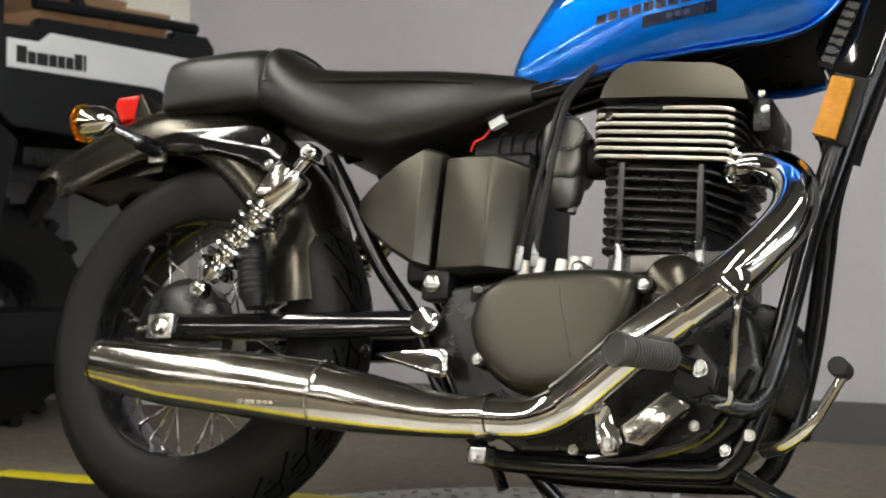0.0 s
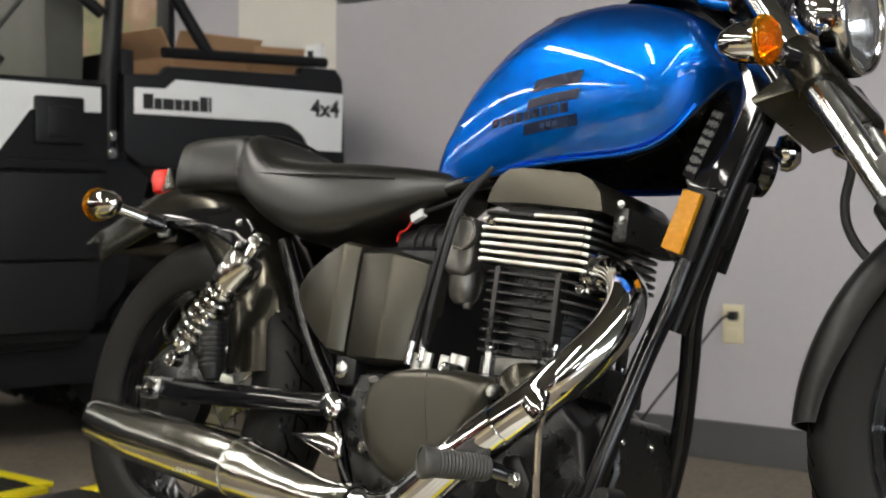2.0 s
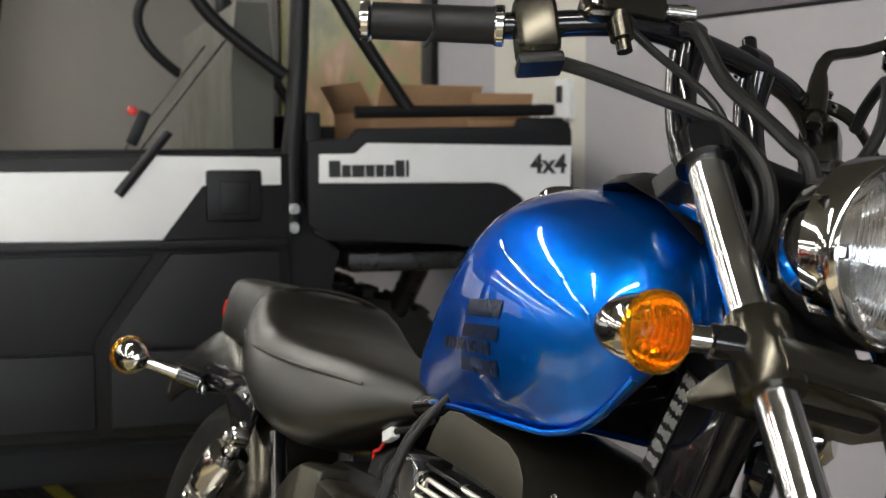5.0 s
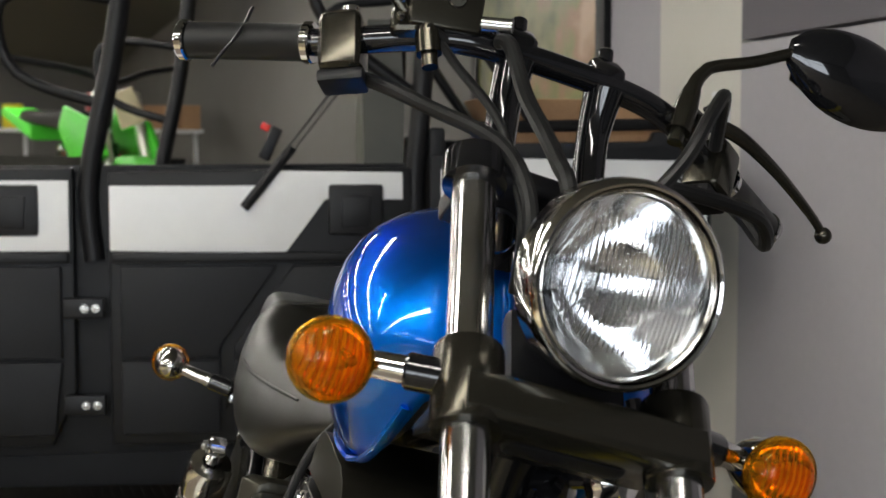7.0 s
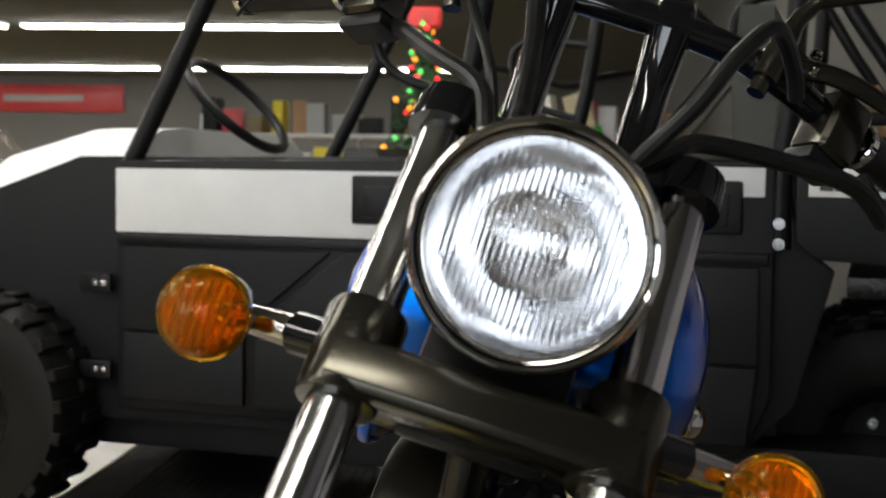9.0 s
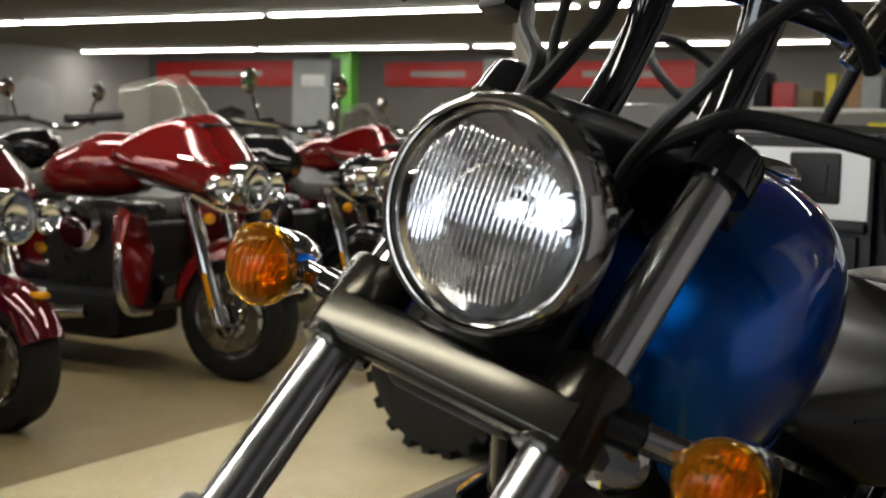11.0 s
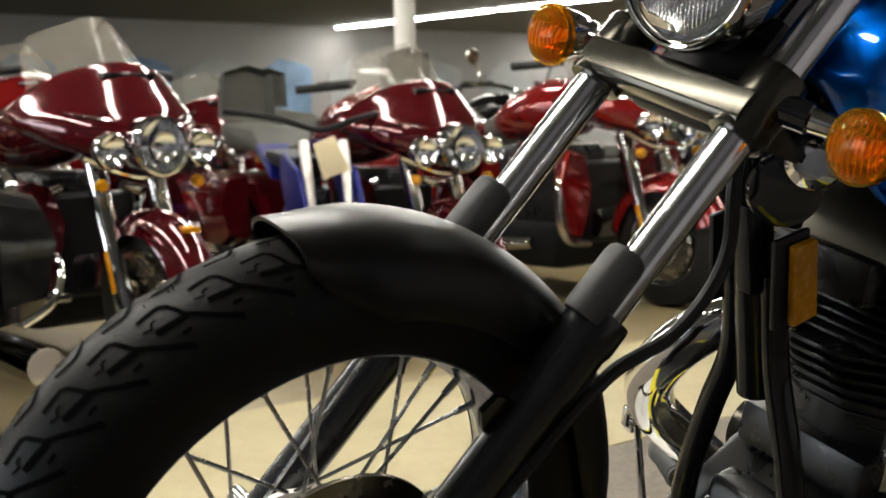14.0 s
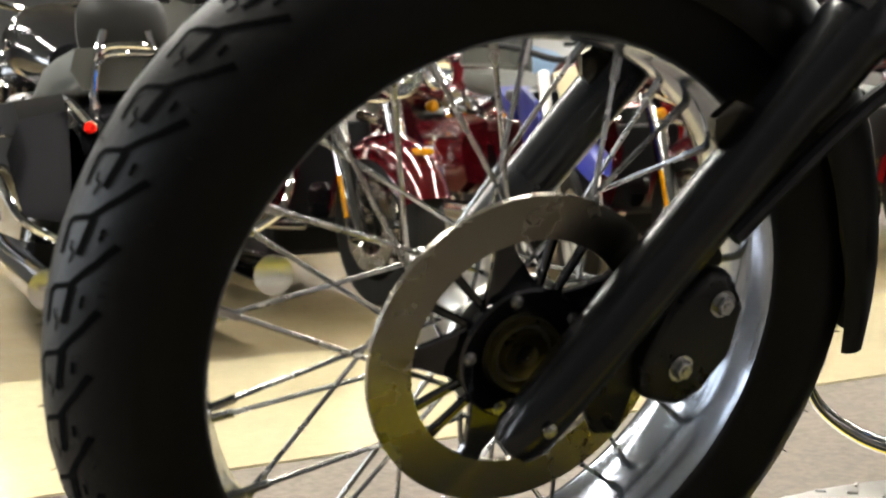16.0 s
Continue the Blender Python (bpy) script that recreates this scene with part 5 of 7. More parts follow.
part("piping", sweep(seam, 0.0028, 8, 4), LEATHER, rider)
for s in (-1, 1):
    part("piping", sweep([(0.138, 0.123 * s, 0.705), (0.2, 0.133 * s, 0.69), (0.3, 0.133 * s, 0.682), (0.4, 0.118 * s, 0.678), (0.5, 0.088 * s, 0.675)], 0.0022, 8, 4), LEATHER, rider)

# rear fender
path = smooth_path([(-0.378, 0, 0.592), (-0.36, 0, 0.626), (-0.31, 0, 0.653), (-0.205, 0, 0.694), (-0.144, 0, 0.711), (-0.083, 0, 0.716), (-0.023, 0, 0.712), (0.038, 0, 0.697), (0.09, 0, 0.668), (0.14, 0, 0.628), (0.205, 0, 0.56), (0.247, 0, 0.465), (0.268, 0, 0.36)], 4)
rings = []
for i, p in enumerate(path):
    d = (path[min(i + 1, len(path) - 1)] - path[max(i - 1, 0)]).normalized()
    nrm = Vector((-d.z, 0, d.x))
    nrm = nrm if nrm.dot(p - Vector((0, 0, 0.3))) > 0 else -nrm
    drop = min(0.108, 0.03 + 0.012 * i)
    sec = [p + Vector((0, 0.088 * math.sin(b * math.pi / 2), 0)) - nrm * drop * (1 - math.cos(b * math.pi / 2)) ** 1.4 for b in np.linspace(-1, 1, 15)]
    sec += [p + Vector((0, 0.085 * math.sin(b * math.pi / 2), 0)) - nrm * (0.003 + drop * (1 - math.cos(b * math.pi / 2)) ** 1.4) for b in np.linspace(1, -1, 15)]
    rings.append(sec)
rear_fender = part("rear_fender", loft(rings), SATIN, bike, "satin black rear fender", 50)
for s in (-1, 1):
    strut = part("fender_strut", prism([(-0.1, 0.628), (-0.05, 0.64), (0.101, 0.64), (0.132, 0.632), (0.164, 0.616), (0.187, 0.599), (0.181, 0.579), (0.167, 0.55), (0.13, 0.568), (0.1, 0.583), (0.044, 0.598), (-0.073, 0.606)], s * 0.098 - 0.005, s * 0.098 + 0.005, 0.004), GLOSS, bike, "gloss black fender strut")
    for x, z in ((0.147, 0.608), (0.157, 0.568)):
        part("bolt", bolt((x, s * 0.103, z), (0, s, 0), 0.0068, 0.006), STEEL, strut)
    part("seat_bracket", box((-0.07, s * 0.104, 0.594), (0.034, 0.01, 0.016), 0.003), STEEL, strut)
tail = part("tail_light", prism([(-0.246, 0.728), (-0.24, 0.744), (-0.188, 0.745), (-0.194, 0.697), (-0.228, 0.696)], -0.04, 0.04, 0.006, 3), RED_LENS, bike, "red tail light")
part("tail_housing", prism([(-0.188, 0.745), (-0.182, 0.745), (-0.145, 0.69), (-0.195, 0.68)], -0.043, 0.043, 0.004), SATIN, tail)
plate_holder = part("plate_holder", prism([(-0.32, 0.592), (-0.312, 0.574), (-0.29, 0.572), (-0.1, 0.588), (-0.095, 0.618), (-0.15, 0.648)], -0.055, 0.055, 0.004), SATIN, bike, "satin black plate carrier")

# rear wheel and swingarm
rw_t = Matrix.Translation((0, 0, 0.303))
rw = wheel("rear_wheel", rw_t, 0.303, 0.07, 0.198, 36, GLOSS)
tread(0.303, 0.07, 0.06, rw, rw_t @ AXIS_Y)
part("brake_drum", lathe([(0, -0.1), (0.03, -0.1), (0.075, -0.09), (0.09, -0.075), (0.09, -0.05), (0, -0.05)], 40, m=rw_t @ AXIS_Y), FIN, rw, "black rear brake drum")
part("axle", rod((0, -0.13, 0.303), (0, 0.13, 0.303), 0.009, 16), STEEL, rw)
for s in (-1, 1):
    arm = part("swingarm", prism([(-0.03, 0.318), (0.0, 0.328), (0.1, 0.326), (0.47, 0.326), (0.495, 0.31), (0.47, 0.288), (0.05, 0.284), (-0.02, 0.29)], s * 0.1 - 0.018, s * 0.1 + 0.018, 0.014, 3), GLOSS, bike, "gloss black swingarm tube")
    part("pivot_cap", lathe([(0, 0.01), (0.018, 0.008), (0.022, 0.003), (0.022, -0.004)], 28, m=along((0.47, s * 0.12, 0.305), (0.47, s * 0.2, 0.305))), CHROME, arm, "chrome pivot cap")
    part("axle_plate", box((-0.002, s * 0.121, 0.305), (0.05, 0.006, 0.04), 0.003), STEEL, arm)
    part("axle_nut", bolt((0, s * 0.124, 0.304), (0, s, 0), 0.013, 0.014), CHROME, arm)
    part("chain_adjuster", rod((-0.055, s * 0.112, 0.302), (-0.02, s * 0.112, 0.304), 0.005, 10), STEEL, arm)
    part("passenger_peg", lathe([(0.0, 0.0), (0.014, 0.002), (0.016, 0.01), (0.021, 0.02), (0.021, 0.1), (0.018, 0.108), (0, 0.11)], 20, m=along((0.188, s * 0.138, 0.325), (0.165, s * 0.138, 0.43))), HOSE, bike, "folded black rubber passenger peg")
    peg_rib = bmesh.new()
    for i in range(9):
        lathe([(0.0205, 0.02 + i * 0.009), (0.0228, 0.0215 + i * 0.009), (0.0228, 0.0255 + i * 0.009), (0.0205, 0.027 + i * 0.009)], 20, peg_rib, along((0.188, s * 0.138, 0.325), (0.165, s * 0.138, 0.43)))
    part("peg_rib", peg_rib, HOSE, bike)
    # shock absorber
    b0, b1 = Vector((0.09, s * 0.148, 0.356)), Vector((0.265, s * 0.146, 0.562))
    ax = along(b0, b1)
    ln = (b1 - b0).length
    shock = part("shock_absorber", lathe([(0, 0.02), (0.012, 0.02), (0.017, 0.03), (0.017, 0.06), (0.0195, 0.065), (0.0195, ln - 0.1), (0.012, ln - 0.06), (0, ln - 0.05)], 24, m=ax), CHROME_HAZE, bike, "chrome shock absorber")
    part("upper_shroud", lathe([(0.013, ln - 0.097), (0.031, ln - 0.095), (0.033, ln - 0.091), (0.033, ln - 0.048), (0.029, ln - 0.036), (0.014, ln - 0.032)], 36, m=ax), CHROME_HAZE, shock, "chrome upper shroud")
    part("lower_collar", lathe([(0.012, 0.036), (0.03, 0.036), (0.031, 0.044), (0.026, 0.05), (0.012, 0.05)], 28, m=ax), CHROME, shock)
    coil = [(0.0275 * math.cos(a), 0.0275 * math.sin(a), 0.052 + (ln - 0.147) * a / (2 * math.pi * 6.5)) for a in [2 * math.pi * 6.5 * i / 150 for i in range(151)]]
    part("coil_spring", sweep(coil, 0.005, 8, 1, m=ax), CHROME_HAZE, shock, "chrome coil spring")
    for c in (b0, b1):
        part("eye", rod(c + Vector((0, -0.012 * 1, 0)), c + Vector((0, 0.012, 0)), 0.014, 20), CHROME, shock)
        part("bolt", bolt(c + Vector((0, 0.013 * s, 0)), (0, s, 0), 0.0085, 0.008), STEEL, shock)
    part("eye_link", rod(b1.lerp(b0, 0.03), b1.lerp(b0, 0.17), 0.011, 16), CHROME, shock)
part("chain_guard", prism([(0.02, 0.38), (0.1, 0.385), (0.4, 0.345), (0.41, 0.33), (0.05, 0.35)], 0.07, 0.09, 0.005), GLOSS, bike)

# ---- engine, exhaust and frame of the blue motorcycle ----
def fin_plate(cx, z, lx, ly, th, slope, r=0.03, bm=None, notch=0.0):
    """A cooling fin: a thin plate with rounded corners, seen from above as a rounded rectangle."""
    pts = []
    for sx, sy, a0 in ((1, 1, 0), (-1, 1, 90), (-1, -1, 180), (1, -1, 270)):
        for i in range(4):
            a = radians(a0 + 30 * i)
            pts.append((sx * (lx / 2 - r) + r * math.cos(a), sy * (ly / 2 - r) + r * math.sin(a)))
    own = bmesh.new()
    n = len(pts)
    q = 0.0012
    lay = ((-th / 2, 1 - 2 * q / ly), (-th / 2 + q, 1), (th / 2 - q, 1), (th / 2, 1 - 2 * q / ly))
    loft([[(cx + x * k, y * k, z + h + slope * x) for x, y in pts] for h, k in lay], own)
    return merge(bm, own)


SLOPE = -0.1


def wedge_fin(x0, xc, xf, z, half, th):
    """A barrel fin: rounded at the back, narrowing to the front."""
    pts = [(x0, -half * 0.72), (x0 + 0.006, -half * 0.9), (x0 + 0.018, -half), (xc - 0.01, -half), (xc, -half * 0.95), (xf - 0.008, -half * 0.5), (xf, -half * 0.36), (xf, half * 0.36), (xf - 0.008, half * 0.5), (xc, half * 0.95), (xc - 0.01, half), (x0 + 0.018, half), (x0 + 0.006, half * 0.9), (x0, half * 0.72)]
    return loft([[(x, y * k, z + h + SLOPE * (x - 0.807)) for x, y in pts] for h, k in ((-th / 2, 0.985), (-th / 2 + 0.0012, 1), (th / 2 - 0.0012, 1), (th / 2, 0.985))])


def bulge(outline, y, depth, side=-1, back=0.04, flat=6):
    """A rounded convex cover: an outline in x and z that swells outward along y."""
    pts = [(p.x, p.z) for p in smooth_path([(x, 0, z) for x, z in outline + outline[:1]], 4)[:-1]]
    cx, cz = sum(p[0] for p in pts) / len(pts), sum(p[1] for p in pts) / len(pts)
    rings = [[(x, y - side * back, z) for x, z in pts]]
    for k, h in [(k, 1 - k**flat) for k in (1.0, 0.993, 0.98, 0.96, 0.935, 0.9, 0.85, 0.78, 0.68, 0.5, 0.25, 0.04)]:
        rings.append([(cx + (x - cx) * k, y + side * depth * h, cz + (z - cz) * k) for x, z in pts])
    return loft(rings)


engine = part("cylinder_core", loft([[(cx + x, y, z + SLOPE * x) for x, y in ((-0.075, -0.07), (0.05, -0.07), (0.075, -0.03), (0.075, 0.03), (0.05, 0.07), (-0.075, 0.07))] for cx, z in ((0.795, 0.37), (0.805, 0.63))]), FIN, bike, "black finned single cylinder")
for i in range(9):
    z = 0.402 + i * 0.0142
    part("cooling_fin", wedge_fin(0.709, 0.836 + 0.0038 * i, 0.858 + 0.0066 * i, z, 0.092, 0.0046), FIN, engine)
for i in range(7):
    z = 0.533 + i * 0.0119
    fin = part("cooling_fin", fin_plate(0.797, z, 0.212, 0.188, 0.005, SLOPE, 0.03), FIN, engine)
    for s in (-1, 1):
        x0, x1 = (0.699, 0.893) if i < 6 else (0.79, 0.893)
        pts = [(x0, 0.083), (x0 + 0.008, 0.0915), (x0 + 0.022, 0.0945), (x1 - 0.022, 0.0945), (x1 - 0.006, 0.0905), (x1, 0.085)]
        # shade on the left side is put into thinner edges of a darker metal
        part("fin_edge", sweep([(x, s * y, z + SLOPE * (x - 0.797)) for x, y in pts], 0.0031 if s < 0 else 0.0016, 8, 2), ALLOY if s < 0 else CAST, fin, "bright machined fin edge" if s < 0 else "machined fin edge darkened for the shaded left side")
for s in (-1, 1):
    for x in (0.742, 0.853):
        part("stud_boss", box((x, s * 0.084, 0.465 + SLOPE * (x - 0.81)), (0.01, 0.02, 0.12), 0.004), FIN, engine)
    part("bolt", bolt((0.722, s * 0.095, 0.597), (0, s, 0), 0.0075, 0.007), CHROME, engine)
    for x in (0.742, 0.853):
        st = part("base_stud", rod((x, s * 0.085, 0.368), (x, s * 0.085, 0.412), 0.0075, 12), STEEL, engine)
        part("nut", bolt((x, s * 0.085, 0.412), (0, 0, 1), 0.008, 0.01), CHROME, st)
part("cylinder_base", box((0.81, 0, 0.378), (0.17, 0.175, 0.05), 0.008), FIN, engine)
part("base_window", box((0.797, -0.089, 0.386), (0.075, 0.006, 0.024), 0.003), CAST, engine)
cover = loft([[(x, s * k, z) for x, z in ((0.704, 0.628), (0.712, 0.65), (0.722, 0.666), (0.74, 0.676), (0.765, 0.677), (0.866, 0.663), (0.89, 0.652), (0.906, 0.634), (0.914, 0.606), (0.888, 0.61), (0.79, 0.622))] for s, k in ((-1, 0.093), (-1, 0.0925), (-0.9, 0.09), (0, 0.09), (0.9, 0.09), (1, 0.0925), (1, 0.093))])
bevel_all(cover, 0.014, 4, 40)
part("rocker_cover", cover, ROCKER, engine, "satin black rocker cover", 60)
part("rocker_side", box((0.925, 0, 0.594), (0.026, 0.13, 0.05), 0.008), FIN, engine)
for x, z in ((0.925, 0.622), (0.93, 0.6)):
    part("bolt", bolt((x, -0.066, z), (0, -1, 0), 0.005, 0.005), STEEL, engine)
# crankcase
case = part("crankcase", prism([(0.47, 0.29), (0.5, 0.36), (0.62, 0.37), (0.7, 0.375), (0.87, 0.36), (0.93, 0.31), (0.945, 0.24), (0.92, 0.17), (0.87, 0.135), (0.62, 0.13), (0.53, 0.18)], -0.105, 0.1, 0.012, 3), FIN, bike, "black crankcase")
outline = [(0.546, 0.3), (0.551, 0.325), (0.564, 0.345), (0.596, 0.364), (0.638, 0.371), (0.718, 0.373), (0.768, 0.367), (0.786, 0.351), (0.782, 0.322), (0.77, 0.287), (0.748, 0.252), (0.719, 0.223), (0.69, 0.209), (0.655, 0.202), (0.616, 0.209), (0.582, 0.231), (0.556, 0.265)]
cc = part("clutch_cover", bulge(outline, -0.124, 0.021, flat=16), COVER, case, "satin black clutch cover", 60)
part("cover_line", sweep([(0.68, -0.1435, 0.364), (0.684, -0.145, 0.33), (0.695, -0.145, 0.285), (0.708, -0.1445, 0.235)], 0.0007, 6), FIN, cc)
for x, z in ((0.703, 0.372), (0.795, 0.347), (0.565, 0.25), (0.75, 0.272)):
    part("bolt", bolt((x, -0.135, z), (0, -1, 0), 0.0068, 0.006), STEEL, case)
    part("bolt_boss", rod((x, -0.1, z), (x, -0.135, z), 0.011, 14), FIN, case)
part("front_cover", lathe([(0, 0.02), (0.03, 0.018), (0.045, 0.008), (0.05, -0.02)], 28, m=along((0.83, -0.11, 0.345), (0.83, -0.2, 0.345))), SATIN, case)
part("left_cover", prism([(0.56, 0.24), (0.58, 0.33), (0.7, 0.36), (0.85, 0.35), (0.93, 0.29), (0.93, 0.22), (0.85, 0.16), (0.65, 0.15)], 0.098, 0.145, 0.016, 4), FIN, case, "black left engine cover")
part("oil_filter_cover", prism([(0.925, 0.34), (0.955, 0.33), (0.965, 0.26), (0.945, 0.2), (0.9, 0.2), (0.89, 0.3)], -0.06, 0.085, 0.012, 3), FIN, case)
for y in (-0.05, 0.02, 0.075):
    part("bolt", bolt((0.957, y, 0.3), (1, 0, 0.1), 0.006, 0.006), STEEL, case)
for x, z, k in ((0.6, 0.39, 1), (0.625, 0.392, 0), (0.655, 0.39, 1), (0.675, 0.393, 1), (0.695, 0.39, 0)):
    part("banjo_bolt", rod((x, -0.09 + 0.006 * k, 0.37), (x + 0.004, -0.09 + 0.006 * k, z + 0.008), 0.0085, 10), ALLOY, case)
part("ignition_key_barrel", lathe([(0, 0.018), (0.009, 0.018), (0.013, 0.016), (0.014, 0.0), (0.018, -0.002), (0.018, -0.02)], 22, m=along((0.474, -0.1, 0.362), (0.474, -0.2, 0.362))), STEEL, bike, "steel key barrel in a black holder")
part("key_holder", box((0.476, -0.095, 0.362), (0.045, 0.03, 0.045), 0.008), PLASTIC, bike)
part("brake_switch", rod((0.535, -0.1, 0.342), (0.548, -0.115, 0.352), 0.008, 10), STEEL, bike)

# air box and covers


def panel(stations, lean=0.03, back=-0.04):
    """A flat-faced pressed cover; stations: x, bottom z, top z, and y of its face, with a crisp crease at each."""
    rings = []
    for x, zb, zt, y in stations:
        rings.append([(x + lean * (z - 0.46), yy, z) for yy, z in ((back, zb), (y + 0.012, zb), (y, zb + 0.006), (y, (zb + zt) / 2), (y, zt - 0.006), (y + 0.012, zt), (back, zt))])
    return bevel_all(loft(rings), 0.0025, 2, 14)


part("side_cover", panel([(0.333, 0.472, 0.503, -0.104), (0.358, 0.444, 0.525, -0.111), (0.4, 0.414, 0.55, -0.119), (0.446, 0.388, 0.567, -0.127), (0.466, 0.385, 0.564, -0.106)]), COVER, bike, "satin black creased side cover", 30)
part("tool_box", panel([(0.479, 0.379, 0.553, -0.114), (0.52, 0.378, 0.552, -0.121), (0.556, 0.377, 0.55, -0.126), (0.562, 0.377, 0.549, -0.122), (0.6, 0.379, 0.54, -0.086)]), COVER, bike, "satin black tool box", 30)
part("air_box", box((0.5, 0.01, 0.47), (0.2, 0.16, 0.2), 0.02, 3), PLASTIC, bike)
part("side_cover", prism([(0.33, 0.5), (0.46, 0.56), (0.57, 0.54), (0.56, 0.38), (0.44, 0.376), (0.36, 0.41)], 0.08, 0.12, 0.014, 3), SATIN, bike, "satin black side cover")
part("intake_duct", sweep([(0.5, -0.02, 0.57), (0.56, -0.025, 0.575), (0.62, -0.025, 0.575)], [0.036, 0.034, 0.03], 18), PLASTIC, bike, "ribbed black intake duct")
ring = bmesh.new()
for x in (0.535, 0.555, 0.575, 0.595):
    lathe([(0.034, -0.004), (0.038, -0.002), (0.038, 0.002), (0.034, 0.004)], 20, ring, along((x, -0.025, 0.575), (x + 0.1, -0.025, 0.575)))
part("duct_rib", ring, PLASTIC, bike)
carb = part("carburettor", prism([(0.612, 0.6), (0.625, 0.615), (0.66, 0.612), (0.672, 0.585), (0.672, 0.54), (0.66, 0.52), (0.625, 0.522), (0.61, 0.55)], -0.075, 0.0, 0.01, 3), CAST, bike, "grey cast carburettor")
part("float_bowl", lathe([(0, -0.06), (0.014, -0.058), (0.022, -0.048), (0.026, -0.03), (0.026, 0.0), (0.03, 0.002), (0.03, 0.008), (0, 0.01)], 24, m=pose(0.642, -0.045, 0.54)), CAST, carb, "grey cast float bowl")
part("throttle_drum", lathe([(0, 0.004), (0.02, 0.004), (0.022, 0.006), (0.026, 0.003), (0.026, -0.006), (0, -0.006)], 26, m=along((0.654, -0.078, 0.585), (0.654, -0.2, 0.585))), CAST, carb)
coil = [(0.654 + 0.026 * math.cos(a / 9), -0.085 + 0.0022 * math.cos(a), 0.585 + (0.026 + 0.0022 * math.sin(a)) * math.sin(a / 9)) for a in [2 * math.pi * i / 8 for i in range(8 * 14)]]
part("return_spring", sweep(coil, 0.0008, 5, 1), STEEL, carb)
part("carb_drain", rod((0.652, -0.045, 0.486), (0.652, -0.045, 0.475), 0.007, 14), CAST, carb)
part("intake_boot", sweep([(0.67, -0.03, 0.56), (0.71, -0.02, 0.56)], 0.03, 16), HOSE, bike)
hose([(0.6, -0.1, 0.4), (0.617, -0.102, 0.48), (0.633, -0.1, 0.56), (0.648, -0.085, 0.64), (0.68, -0.06, 0.69)], 0.0042, name="clutch_cable")
hose([(0.625, -0.1, 0.405), (0.634, -0.104, 0.47), (0.645, -0.1, 0.56), (0.655, -0.088, 0.63), (0.69, -0.06, 0.7)], 0.0052, name="clutch_cable")
for x, z in ((0.6, 0.385), (0.624, 0.39)):
    part("cable_end", rod((x - 0.002, -0.1, z - 0.006), (x + 0.002, -0.1, z + 0.03), 0.0058, 10), STEEL, bike)
hose([(0.484, -0.045, 0.582), (0.492, -0.05, 0.595), (0.505, -0.05, 0.6), (0.515, -0.05, 0.612)], 0.0022, RED_WIRE, "red_wire", label="thin red wire")
part("wire_connector", box((0.528, -0.05, 0.622), (0.026, 0.012, 0.014), 0.002, m=pose(0, 0, 0, 0, -25, 0)), WHITE_PLASTIC, bike, "white wire connector")
hose([(0.54, -0.05, 0.628), (0.58, -0.045, 0.64), (0.62, -0.04, 0.655)], 0.004)

# frame tubes
part("frame_backbone", sweep([(0.27, -0.055, 0.588), (0.4, -0.05, 0.615), (0.53, -0.045, 0.655), (0.7, -0.035, 0.69), (0.95, -0.02, 0.75)], 0.014, 14), FRAME, bike, "gloss black tubular frame")
part("frame_backbone", sweep([(0.27, 0.055, 0.588), (0.4, 0.05, 0.615), (0.53, 0.045, 0.655), (0.7, 0.035, 0.69), (0.95, 0.02, 0.75)], 0.014, 14), FRAME, bike)
for s in (-1, 1):
    part("frame_rear", sweep([(0.262, s * 0.09, 0.575), (0.31, s * 0.09, 0.5), (0.37, s * 0.088, 0.4), (0.44, s * 0.085, 0.31), (0.5, s * 0.09, 0.2), (0.56, s * 0.09, 0.14)], 0.013, 14), FRAME, bike)
    part("frame_cradle", sweep([(1.03, s * 0.025, 0.6), (1.0, s * 0.03, 0.5), (0.985, s * 0.055, 0.42), (0.968, s * 0.08, 0.32), (0.95, s * 0.09, 0.24), (0.928, s * 0.09, 0.17), (0.9, s * 0.09, 0.125), (0.85, s * 0.09, 0.115), (0.6, s * 0.09, 0.118), (0.55, s * 0.09, 0.14)], 0.0145, 14), FRAME, bike)
part("frame_downtube", sweep([(1.1, 0, 0.78), (1.06, 0, 0.68), (1.015, 0, 0.55), (0.985, 0, 0.46)], 0.02, 18), FRAME, bike, "gloss black down tube")
part("frame_gusset", prism([(1.04, 0.83), (1.075, 0.83), (1.1, 0.77), (1.06, 0.65), (1.0, 0.64), (0.985, 0.7)], -0.022, 0.022, 0.006), GLOSS, bike)
part("steering_head", rod(FORK @ Vector((0, 0, 0.045)), FORK @ Vector((0, 0, 0.205)), 0.031, 24), GLOSS, bike)
lab = part("frame_label", box((1.018, -0.0235, 0.715), (0.02, 0.001, 0.1), 0, m=pose(0, 0, 0, 0, 23, 0)), PLASTIC, bike, "dark label with pale print bars")
bars = bmesh.new()
rb = random.Random(3)
for i in range(11):
    for j in range(7):
        w = rb.uniform(0.004, 0.011)
        own = box((-0.0085 + 0.0017 * i, -0.0009, 0.043 - 0.0135 * j), (0.0007, 0.0006, w), 0)
        own.transform(Matrix.Translation((1.018, -0.0235, 0.715)) @ pose(0, 0, 0, 0, 23, 0))
        merge(bars, own)
part("print_bar", bars, TEXT_GREY, lab)
horn = part("horn", lathe([(0, 0.014), (0.02, 0.013), (0.034, 0.008), (0.036, 0.0), (0.03, -0.012), (0, -0.016)], 30, m=along((1.069, 0.047, 0.691), (1.1, 0.09, 0.685))), GLOSS, bike, "round black horn")
